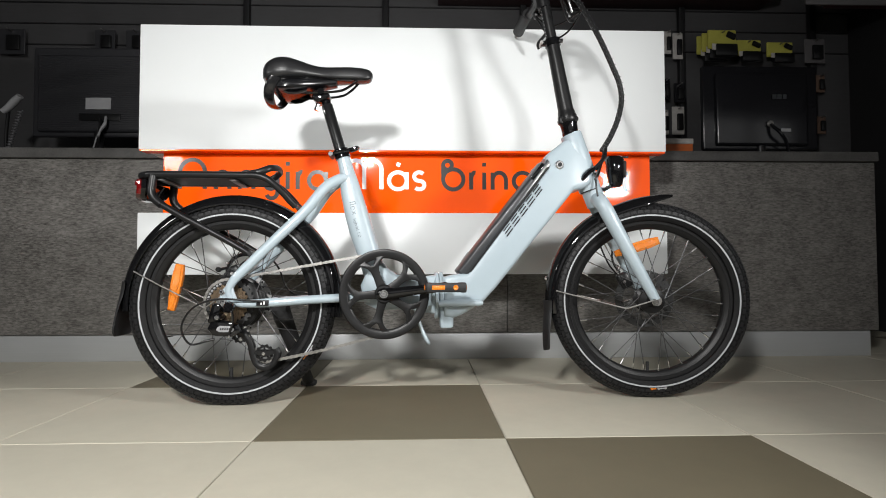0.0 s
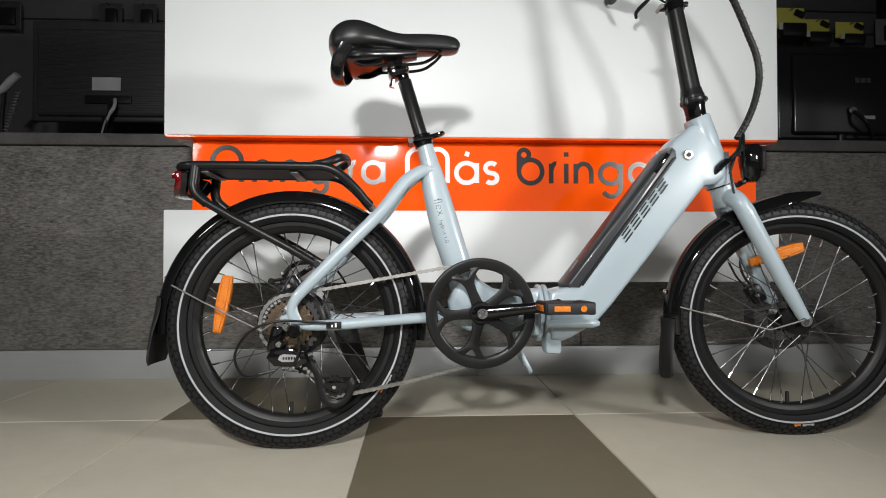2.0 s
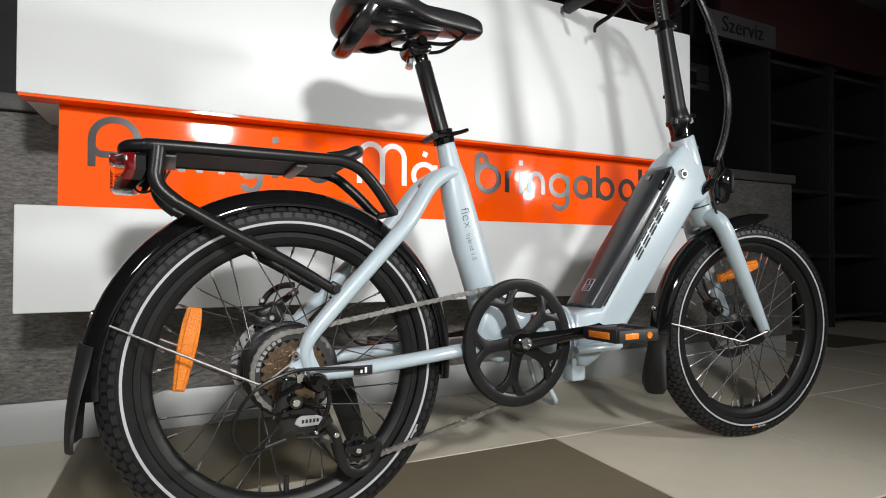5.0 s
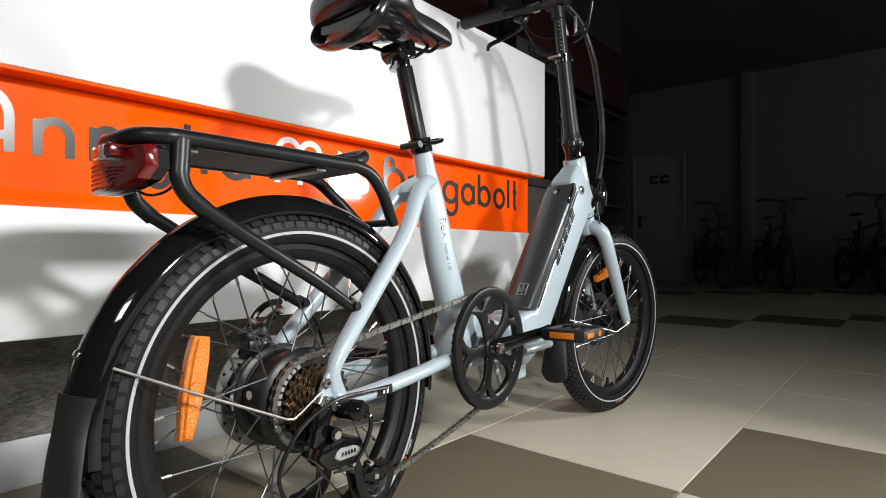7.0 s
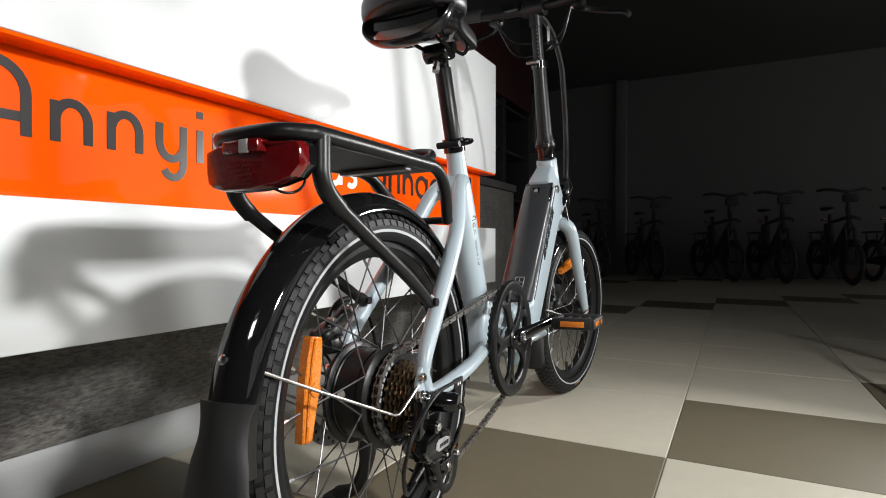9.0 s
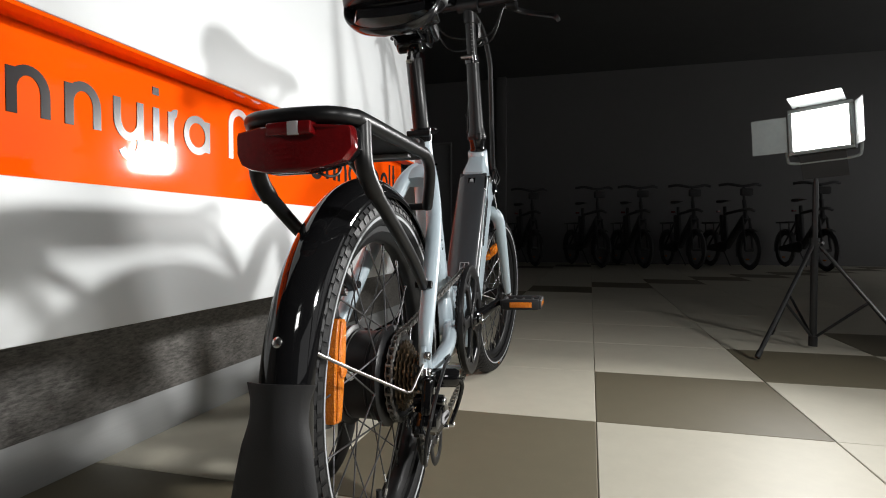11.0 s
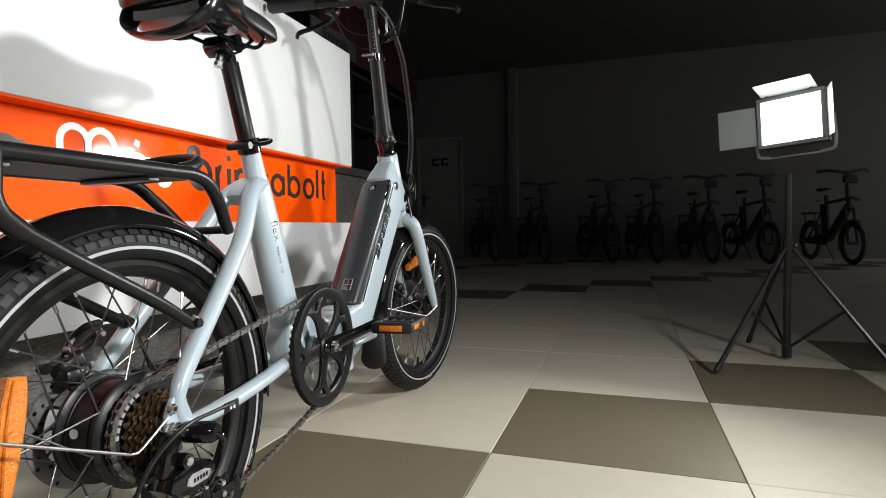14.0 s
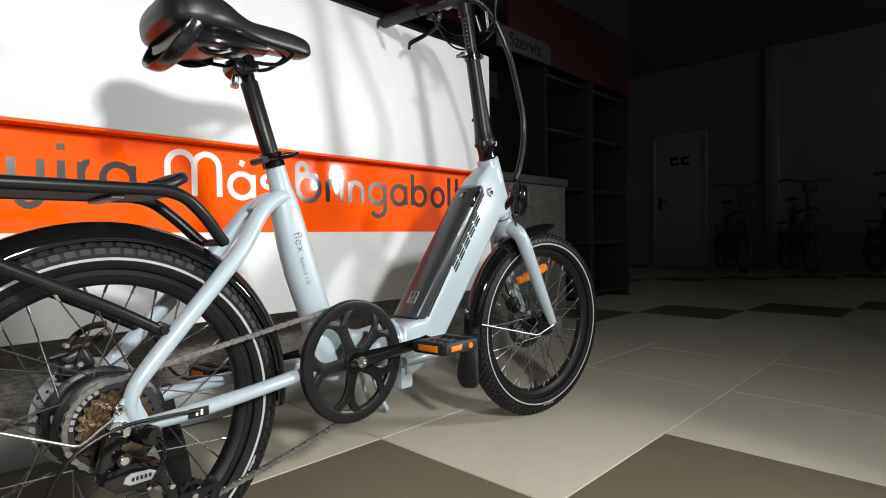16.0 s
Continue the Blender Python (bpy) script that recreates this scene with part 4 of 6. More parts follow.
    bmesh.ops.smooth_vert(bm, verts=bm.verts, factor=0.4, use_axis_x=True, use_axis_y=True, use_axis_z=True)
    saddle = part("saddle", bm, [M_SADDLE, M_SHELL], bike, "black padded vinyl saddle with satin base", sharp=60)
    tip = Matrix.Translation((-0.293, Y, 0.836)) @ Matrix.Rotation(radians(-5.5), 4, "Y") @ Matrix.Scale(0.97, 4) @ Matrix.Translation((0.302, -Y, -0.830))
    bm = B()
    rings = []
    for x, hw, z in ((-0.440, 0.060, 0.822), (-0.415, 0.074, 0.814), (-0.380, 0.070, 0.815), (-0.345, 0.048, 0.822), (-0.310, 0.030, 0.828), (-0.27, 0.020, 0.832)):
        rings.append([bm.verts.new((x, Y + hw * math.cos(a), z + 0.030 * max(0, math.sin(a)) ** 0.5 + 0.006 * min(0, math.sin(a)))) for a in [2 * math.pi * k / 20 for k in range(20)]])
    for a, b in zip(rings, rings[1:]):
        for k in range(20):
            bm.faces.new((a[k], a[(k + 1) % 20], b[(k + 1) % 20], b[k]))
    bm.faces.new(rings[0])
    bm.faces.new(rings[-1][::-1])
    part("saddle_shell", bm, M_SHELL, saddle, "satin black moulded saddle base", sharp=60)
    bm = B()
    loop = [(-0.378, 0.070, 0.864), (-0.396, 0.075, 0.850), (-0.411, 0.076, 0.830), (-0.423, 0.070, 0.808), (-0.430, 0.052, 0.792), (-0.433, 0.026, 0.784)]
    loop = [(x, Y - w, z) for x, w, z in loop] + [(-0.434, Y, 0.782)] + [(x, Y + w, z) for x, w, z in loop[::-1]]
    sweep(bm, [tip.inverted() @ Vector(q) for q in curve(loop, 5)], 0.0138, 14, flat=0.34, up=(0.45, 0, 0.9))
    part("saddle_handle", bm, M_GREYSTRAP, saddle, "dark grey moulded grab loop")
    for s in (-1, 1):
        bm = B()
        sweep(bm, curve([(-0.425, Y + s * 0.030, 0.838), (-0.395, Y + s * 0.028, 0.816), (-0.350, Y + s * 0.024, 0.808), (-0.270, Y + s * 0.022, 0.806), (-0.235, Y + s * 0.018, 0.818), (-0.205, Y + s * 0.012, 0.842)], 5), 0.0036, 8)
        part("saddle_rail", bm, M_GLOSS, saddle)
        bm = B()
        sweep(bm, curve([(-0.430, Y + s * 0.050, 0.835), (-0.405, Y + s * 0.044, 0.810), (-0.380, Y + s * 0.038, 0.806), (-0.350, Y + s * 0.032, 0.814)], 5), 0.0045, 8)
        part("saddle_bumper", bm, M_GLOSS, saddle)

    saddle.matrix_basis = tip @ saddle.matrix_basis
    Y = BIKE_Y

    # fork
    bm = B()
    sweep(bm, [(0.4320, Y, 0.5600), (0.4345, Y, 0.5535), (0.4480, Y, 0.5190), (0.4500, Y, 0.5130)], [0.0262, 0.0270, 0.0275, 0.0230], 24)
    sweep(bm, curve([(0.4625, Y - 0.0500, 0.4960), (0.4535, Y - 0.0440, 0.5160), (0.4470, Y - 0.0270, 0.5290), (0.4455, Y, 0.5320), (0.4470, Y + 0.0270, 0.5290), (0.4535, Y + 0.0440, 0.5160), (0.4625, Y + 0.0500, 0.4960)], 5), [0.0180, 0.0196, 0.0205, 0.0205, 0.0205, 0.0196, 0.0180], 18, up=(1, 0, 0.3))
    part("fork_crown", bm, M_PAINT, bike, sharp=50)
    for s in (-1, 1):
        bm = B()
        p = [(0.4560, Y + s * 0.0460, 0.5120), (0.4640, Y + s * 0.0495, 0.4960), (0.478, Y + s * 0.051, 0.468), (0.535, Y + s * 0.052, 0.360), (0.576, Y + s * 0.052, 0.284), (0.588, Y + s * 0.052, 0.262)]
        sweep(bm, curve(p, 5), [0.0170, 0.0180, 0.0174, 0.0150, 0.0122, 0.011], 18, flat=1.12)
        part("fork_leg", bm, M_PAINT, bike, sharp=60)
        bm = B()
        disc(bm, (0.590, Y + s * 0.052, 0.2592), 0.0135, -0.004, 0.004, 20, 0.001)
        part("fork_end", bm, M_DULL, bike)

    # handle post
    bm = B()
    a, b = Vector((0.3780, Y, 0.7105)), Vector((0.3110, Y, 1.075))
    d = (b - a).normalized()
    b = b + Vector((0, 0.012, 0))
    d = (b - a).normalized()
    sweep(bm, [a, a + d * 0.004, a + d * 0.010, a + d * 0.0105, a + d * 0.012, a + d * 0.0125, a + d * 0.026, a + d * 0.038], [0.0215, 0.0225, 0.0225, 0.0212, 0.0212, 0.0222, 0.0228, 0.0255], 28)
    part("headset_cup", bm, M_GLOSS, bike, sharp=30)
    bm = B()
    sweep(bm, [a + d * 0.036, a + d * 0.039, a + d * 0.046, a + d * 0.048, a + d * 0.054, a + d * 0.060, a + d * 0.070], [0.0265, 0.0285, 0.0285, 0.0262, 0.0262, 0.0240, 0.0226], 28)
    rod(bm, a + d * 0.044 + Vector((0.019, -0.019, 0)), a + d * 0.044 + Vector((0.019, 0.019, 0)), 0.0072, 14)
    box(bm, a + d * 0.040 + Vector((-0.022, -0.012, 0)), (0.013, 0.018, 0.022), 0.005, segs=3)
    hinge = part("post_hinge", bm, M_BLACK, bike, "black folding handle-post hinge")
    bm = B()
    sweep(bm, curve([a + d * 0.055 + Vector((-0.004, 0.027, 0)), a + d * 0.080 + Vector((-0.004, 0.0235, 0)), a + d * 0.110 + Vector((-0.003, 0.0225, 0)), a + d * 0.135 + Vector((0, 0.0205, 0))], 5), [0.0045, 0.0040, 0.0040, 0.0030], 8)
    disc(bm, a + d * 0.108 + Vector((-0.004, 0.027, 0)), 0.0045, -0.003, 0.003, 12, 0.001)
    part("hinge_latch", bm, M_BLACK, hinge)
    bm = B()
    sweep(bm, [a + d * 0.060, a + d * 0.075, a + d * 0.16, a + d * 0.27], [0.0226, 0.0212, 0.0195, 0.0178], 24)
    part("handle_post", bm, M_BLACK, bike, "satin black handle post")
    bm = B()
    rod(bm, a + d * 0.26, a + d * 0.43, 0.0148, 20)
    part("inner_post", bm, M_BLACK, bike)
    bm = B()
    for k in range(9):
        box(bm, a + d * (0.285 + 0.010 * k) + Vector((-0.0140, -0.006, 0)), (0.0025, 0.004, 0.0012))
    part("height_scale", bm, M_GREYCARD, bike)
    bm = B()
    sweep(bm, [a + d * 0.256, a + d * 0.275], 0.0215, 20)
    pc = part("post_collar", bm, M_GLOSS, bike)
    bm = B()
    q = a + d * 0.267
    box(bm, q + Vector((-0.024, 0.006, 0)), (0.016, 0.016, 0.014), 0.003)
    part("clamp_ear", bm, M_BLACK, pc)
    bm = B()
    box(bm, q + Vector((0.022, -0.008, 0.001)), (0.013, 0.011, 0.011), 0.003)
    part("clamp_lug", bm, M_BLACK, pc)
    bm = B()
    rod(bm, q + Vector((-0.030, -0.010, -0.001)), q + Vector((-0.030, 0.024, -0.001)), 0.0048)
    part("clamp_bolt", bm, M_DULL, pc)

    # handlebar, grips and levers
    hb = Vector((0.299, Y + 0.013, 1.120))
    bm = B()
    sweep(bm, curve([hb + Vector((-0.045, -0.30, 0.005)), hb + Vector((-0.040, -0.24, 0.005)), hb + Vector((-0.008, -0.10, 0.0)), hb, hb + Vector((-0.008, 0.10, 0.0)), hb + Vector((-0.040, 0.24, 0.005)), hb + Vector((-0.045, 0.30, 0.005))], 6), 0.0125, 14)
    bar = part("handlebar", bm, M_BLACK, bike, "black handlebar")
    bm = B()
    sweep(bm, [hb + Vector((0, -0.030, 0)), hb + Vector((0, 0.030, 0))], 0.024, 20)
    rod(bm, hb - d * 0.05, hb, 0.018, 20)
    part("bar_clamp", bm, M_BLACK, bar)
    for s in (-1, 1):
        bm = B()
        g0, g1 = hb + Vector((-0.024, s * 0.155, 0.004)), hb + Vector((-0.046, s * 0.300, 0.005))
        sweep(bm, [g0, g0 + (g1 - g0) * 0.05, g0 + (g1 - g0) * 0.5, g0 + (g1 - g0) * 0.95, g1], [0.016, 0.0175, 0.0165, 0.018, 0.014], 16)
        part("grip", bm, M_FLAP, bar, "dark rubber grip")
        bm = B()
        l0 = hb + Vector((-0.012, s * 0.125, -0.002))
        box(bm, l0 + Vector((0.020, 0, -0.010)), (0.036, 0.030, 0.024), 0.006)
        sweep(bm, curve([l0 + Vector((0.035, 0, -0.014)), l0 + Vector((0.055, s * 0.030, -0.020)), l0 + Vector((0.048, s * 0.080, -0.036)), l0 + Vector((0.028, s * 0.120, -0.052)), l0 + Vector((0.030, s * 0.132, -0.066))], 5), [0.006, 0.006, 0.005, 0.0055, 0.004], 8, flat=1.5)
        rod(bm, l0 + Vector((0.022, -s * 0.022, -0.012)), l0 + Vector((0.022, -s * 0.006, -0.012)), 0.006, 10, mi=1)
        part("brake_lever", bm, [M_BLACK, M_STEEL], bar)
    bm = B()
    box(bm, hb + Vector((0.006, 0.065, 0.010)), (0.05, 0.06, 0.03), 0.008)
    part("display_unit", bm, M_GLOSS, bar)

    # braided cable bundle and loose cables
    bm = B()
    loom = curve([(0.340, Y + 0.020, 1.130), (0.372, Y + 0.000, 1.120), (0.402, Y - 0.022, 1.075), (0.438, Y - 0.034, 1.000), (0.464, Y - 0.032, 0.950), (0.487, Y - 0.029, 0.900), (0.508, Y - 0.026, 0.850), (0.513, Y - 0.025, 0.800), (0.499, Y - 0.028, 0.745), (0.478, Y - 0.031, 0.700), (0.460, Y - 0.034, 0.672), (0.452, Y - 0.036, 0.660)], 9)
    sweep(bm, loom, [0.0070 + 0.0008 * (k % 2) for k in range(len(loom))], 10)
    part("cable_loom", bm, M_BLACK, bike, "braided black cable sleeve", sharp=20)
    bm = B()
    for q in range(0, len(loom) - 1):
        a2 = loom[q]
        for e in range(2):
            ang = q * 2.1 + e * math.pi
            o = a2 + Vector((0.0072 * math.cos(ang), -0.0055 - 0.002 * math.sin(ang), 0.0))
            box(bm, o, (0.0024, 0.0010, 0.0014), 0, Matrix.Rotation(0.6, 4, "Y"))
    tagged(part("sleeve_flecks", bm, M_BRAID, bike, "grey flecks of the braid"), kind="stuff")
    for dy, dx, end in ((-0.012, 0.0, (0.420, Y - 0.040, 0.606)), (-0.020, 0.006, (0.408, Y - 0.040, 0.590)), (-0.004, 0.004, (0.430, Y - 0.038, 0.580)), (0.004, 0.010, (0.452, Y + 0.01, 0.590))):
        bm = B()
        sweep(bm, curve([(0.456 + dx, Y + 0.4 * dy - 0.034, 0.668), (0.452 + dx, Y + 0.6 * dy - 0.036, 0.648), (0.444 + dx, Y + dy - 0.034, 0.630), end], 6), 0.0028, 8)
        part("cable", bm, M_BLACK, bike)
    for s, z in ((-1, 1.08), (1, 1.085), (-1, 1.06), (1, 1.05)):
        bm = B()
        sweep(bm, curve([hb + Vector((0.012, s * 0.108, -0.014)), hb + Vector((0.05, s * 0.070, z - 1.145)), hb + Vector((0.085, s * 0.020, z - 1.15)), (0.412, Y - 0.026, 1.060)], 6), 0.0025, 8)
        part("cable", bm, M_BLACK, bike)
    for s in (-1, 1):
        bm = B()
        rod(bm, (0.385, Y + s * 0.012, 1.055), (0.372, Y + s * 0.016, 1.095), 0.0035, 10)
        part("cable_joint", bm, M_STEEL, bike, "bright metal cable joint")
    bm = B()
    sweep(bm, curve([(0.392, Y - 0.034, 0.572), (0.402, Y - 0.040, 0.590), (0.420, Y - 0.042, 0.607), (0.436, Y - 0.040, 0.612)], 5), [0.004, 0.011, 0.010, 0.006], 10, flat=0.7)
    part("cable_port", bm, M_GLOSS, bike, "black rubber cable port")
    bm = B()
    sweep(bm, curve([(0.432, Y - 0.035, 0.600), (0.434, Y - 0.045, 0.540), (0.448, Y - 0.048, 0.480), (0.470, Y + 0.055, 0.430), (0.500, Y + 0.066, 0.360), (0.535, Y + 0.066, 0.318)], 6), 0.0025, 8)
    part("brake_hose", bm, M_BLACK, bike)

    # headlight
    bm = B()
    turn_pts = [(0.001, 0.0), (0.010, 0.0), (0.016, 0.012), (0.019, 0.040), (0.021, 0.075), (0.016, 0.084), (0.001, 0.086)]
    rings = []
    for r, h in turn_pts:
        rings.append([bm.verts.new((0.499 + 1.22 * r * math.cos(2 * math.pi * k / 18) - 0.05 * h, Y + 1.3 * r * math.sin(2 * math.pi * k / 18), 0.566 + h)) for k in range(18)])
    for r0, r1 in zip(rings, rings[1:]):
        for k in range(18):
            bm.faces.new((r0[k], r0[(k + 1) % 18], r1[(k + 1) % 18], r1[k]))
    bm.faces.new(rings[0])
    bm.faces.new(rings[-1][::-1])
    hl = part("headlight", bm, M_GLOSS, bike, "black headlight with smoked lens", sharp=50)
    bm = B()
    box(bm, (0.5195, Y, 0.614), (0.010, 0.036, 0.046), 0.0045, segs=3)
    part("lens", bm, M_SMOKE, hl, "smoked lamp lens")
    bm = B()
    sweep(bm, [(0.452, Y, 0.560), (0.470, Y, 0.560), (0.488, Y, 0.572)], 0.006, 10)
    box(bm, (0.478, Y, 0.566), (0.010, 0.026, 0.010), 0.002)
    part("light_bracket", bm, M_BLACK, hl)
    bm = B()
    box(bm, (0.515, Y, 0.648), (0.034, 0.010, 0.004), 0.001)
    part("light_switch", bm, M_BLACK, hl)

    # mudguards
    def guard(name, c, R, hw_, a0, a1, lift=None, mat_=M_GLOSS, taper=None):
        bm = B()
        n = 44
        rows = []
        for i in range(n + 1):
            a = a0 + (a1 - a0) * i / n
            add = lift(a) if lift else 0.0
            tp = taper(a) if taper else 1.0
            hw = hw_ * tp
            ca, sa = math.cos(radians(a)), math.sin(radians(a))
            row = []
            for layer in (0, 1):
                seq = range(-6, 7) if layer == 0 else range(6, -7, -1)
                for k in seq:
                    f = k / 6
                    y = hw * f
                    rad = R + add - (0.017 * f * f + 0.009 * f ** 4) * tp - (0.0028 if layer else 0)
                    row.append(bm.verts.new((c[0] + rad * ca, c[1] + y * (1 if layer == 0 else 0.96), c[2] + rad * sa)))
            rows.append(row)
        m = len(rows[0])
        for a, b in zip(rows, rows[1:]):
            for k in range(m):
                bm.faces.new((a[k], a[(k + 1) % m], b[(k + 1) % m], b[k]))
        bm.faces.new(rows[0])
        bm.faces.new(rows[-1][::-1])
        return part(name, bm, mat_, bike, sharp=60)

    rg = guard("rear_mudguard", RC, 0.2835, 0.031, -8, 184)
    rg["label"] = "gloss black rear mudguard"
    fg = guard("front_mudguard", FC, 0.2790, 0.030, 77, 188, lambda a: 0.019 * max(0, (108 - a) / 31) ** 1.3 - 0.004 * max(0, min(1, (130 - a) / 20)), taper=lambda a: min(1.0, 0.16 + 0.84 * ((a - 77) / 15) ** 0.8) if a < 92 else 1.0)
    fg["label"] = "gloss black front mudguard"

    def flap(c, R, a0, a1, w0, w1, out, parent):
        bm = B()
        n = 16
        rows = []
        for i in range(n + 1):
            s = i / n
            a = a0 + (a1 - a0) * s
            hw = w0 + 0.003 * max(0, 1 - s / 0.12) - 0.003 * math.sin(math.pi * min(1, s / 0.45)) + (w1 - w0) * max(0, (s - 0.25) / 0.6) ** 1.2 * (1 if s < 0.85 else 1)
            if s > 0.88:
                hw *= 1 - 18 * (s - 0.88) ** 2
            base = R + 0.004 + out * max(0, s - 0.2) ** 1.4
            ca, sa = math.cos(radians(a)), math.sin(radians(a))
            row = []
            for layer in (0, 1):
                for k in (range(-5, 6) if layer == 0 else range(5, -6, -1)):
                    f = k / 5
                    rad = base - 0.018 * f * f * (1 - 0.35 * s) - (0.004 if layer else 0)
                    row.append(bm.verts.new((c[0] + rad * ca, c[1] + hw * f, c[2] + rad * sa)))
            rows.append(row)
        m = len(rows[0])
        for a, b in zip(rows, rows[1:]):
            for k in range(m):
                bm.faces.new((a[k], a[(k + 1) % m], b[(k + 1) % m], b[k]))
        bm.faces.new(rows[0])
        bm.faces.new(rows[-1][::-1])
        return part("mud_flap", bm, M_FLAP, parent, "matt black rubber mud flap", sharp=60)

    flap(RC, 0.2835, 168, 196, 0.034, 0.047, 0.026, rg)
    flap(FC, 0.2810, 180, 206, 0.031, 0.040, 0.042, fg)
    for c, a, parent in ((RC, 160, rg), (FC, 168, fg)):
        bm = B()
        pos = Vector((c[0] + 0.2835 * math.cos(radians(a)), Y, c[2] + 0.2835 * math.sin(radians(a))))
        nrm = Vector((math.cos(radians(a)), 0, math.sin(radians(a))))
        sweep(bm, [pos - nrm * 0.003, pos + nrm * 0.0012, pos + nrm * 0.0028], [0.0055, 0.0055, 0.003], 12)
        part("guard_bolt", bm, M_STEEL, parent, "bright bolt head")
    for s in (-1, 1):
        bm = B()
        sweep(bm, [(-0.768, Y + s * 0.030, 0.338), (-0.700, Y + s * 0.044, 0.304), (-0.582, Y + s * 0.064, 0.248), (-0.574, Y + s * 0.067, 0.247), (-0.566, Y + s * 0.069, 0.252), (-0.512, Y + s * 0.078, 0.292)], 0.0019, 8)
        part("guard_stay", bm, M_DULL, rg, "bright wire stay")
        bm = B()
        sweep(bm, [(0.332, Y + s * 0.030, 0.284), (0.420, Y + s * 0.046, 0.262), (0.508, Y + s * 0.062, 0.240), (0.516, Y + s * 0.064, 0.241), (0.580, Y + s * 0.066, 0.262)], 0.0019, 8)
        part("guard_stay", bm, M_DULL, fg, "bright wire stay")

    # rack
    rack_m = M_BLACK
    bm = B()
    zt = 0.5885
    side = [(-0.364, 0.038, 0.512), (-0.376, 0.043, 0.524), (-0.392, 0.050, 0.543), (-0.412, 0.057, 0.563), (-0.434, 0.061, 0.580), (-0.462, 0.062, zt - 0.0005), (-0.50, 0.062, zt), (-0.70, 0.062, zt), (-0.732, 0.058, zt - 0.001), (-0.752, 0.040, zt - 0.001)]
    loop = [(x, Y - w, z) for x, w, z in side] + [(-0.757, Y, zt - 0.001)] + [(x, Y + w, z) for x, w, z in side[::-1]]
    sweep(bm, curve(loop, 4), 0.0093, 14)
    rack = part("rack", bm, rack_m, bike, "satin black tubular luggage rack", sharp=60)
    for s in (-1, 1):
        bm = B()
        p = [(-0.714, Y + s * 0.062, 0.586), (-0.716, Y + s * 0.063, 0.562), (-0.717, Y + s * 0.064, 0.545), (-0.710, Y + s * 0.065, 0.528), (-0.690, Y + s * 0.066, 0.5105)]
        sweep(bm, curve(p, 5), 0.0102, 16)
        strut = part("rack_strut", bm, rack_m, rack, sharp=60)
        bm = B()
        sweep(bm, curve([(-0.697, Y + s * 0.066, 0.5158), (-0.640, Y + s * 0.066, 0.4825), (-0.606, Y + s * 0.0655, 0.464), (-0.532, Y + s * 0.063, 0.4235), (-0.470, Y + s * 0.058, 0.386)], 4), [0.0086, 0.0086, 0.0086, 0.0084, 0.0078], 14)
        part("lower_tube", bm, rack_m, strut, sharp=60)
        bm = B()
        rod(bm, (-0.470, Y + s * 0.046, 0.388), (-0.470, Y + s * 0.071, 0.388), 0.006)
        box(bm, (-0.464, Y + s * 0.060, 0.386), (0.034, 0.008, 0.018), 0.003, Matrix.Rotation(radians(28), 4, "Y"))
        part("strut_bolt", bm, M_BLACK, rack)
    bm = B()
    prism(bm, [(-0.738, 0.5845), (-0.450, 0.5845), (-0.450, 0.5810), (-0.738, 0.5810)], Y - 0.056, Y + 0.056, 0.001, 1)
    part("rack_plate", bm, M_TRAY, rack, "matt black sheet deck")
    for x in (-0.700, -0.520):
        bm = B()
        box(bm, (x, Y, 0.5775), (0.016, 0.112, 0.0050), 0.001)
        part("deck_strap", bm, M_STRAP, rack, "grey cross strap under the deck")
    bm = B()
    p = [(-0.480, Y - 0.058, 0.592), (-0.452, Y - 0.055, 0.599), (-0.430, Y - 0.046, 0.610), (-0.418, Y - 0.024, 0.615), (-0.415, Y, 0.616), (-0.418, Y + 0.024, 0.615), (-0.430, Y + 0.046, 0.610), (-0.452, Y + 0.055, 0.599), (-0.480, Y + 0.058, 0.592)]
    sweep(bm, curve(p, 4), 0.0060, 12, flat=1.5, up=(0, 1, 0))
    part("rack_loop", bm, rack_m, rack, sharp=60)
    bm = B()
    rod(bm, (-0.364, Y - 0.044, 0.513), (-0.364, Y + 0.044, 0.513), 0.006)
    part("rack_crossbar", bm, rack_m, rack)
    # tail light
    bm = B()
    face = [(-0.0655, 0.5760), (-0.0280, 0.5770), (0.0280, 0.5770), (0.0655, 0.5760), (0.0680, 0.5720), (0.0685, 0.5530), (0.0600, 0.5400), (0.0420, 0.5325), (0.0200, 0.5280), (-0.0200, 0.5280), (-0.0420, 0.5325), (-0.0600, 0.5400), (-0.0685, 0.5530), (-0.0680, 0.5720)]

    def shell(rows_, m, name, parent, label):
        bm = B()
        rows = []
        for x, k in rows_:
            rows.append([bm.verts.new((x + 0.020 * (abs(y) / 0.068) ** 2.2, Y + y * k, 0.550 + (z - 0.550) * k)) for y, z in face])
        for a, b in zip(rows, rows[1:]):
            for k in range(len(face)):
                bm.faces.new((a[k], a[(k + 1) % len(face)], b[(k + 1) % len(face)], b[k]))
        bm.faces.new(rows[0])
        bm.faces.new(rows[-1][::-1])
        return part(name, bm, m, parent, label, sharp=30)
    tl = shell(((-0.746, 0.90), (-0.749, 0.99), (-0.760, 0.99), (-0.761, 0.97)), M_GLOSS, "tail_light", rack, "tail light with red reflector lens in a black body")
    shell(((-0.7605, 0.985), (-0.769, 0.985), (-0.7730, 0.955), (-0.7740, 0.90)), M_RED, "lens", tl, "dark red reflector lens")
    bm = B()
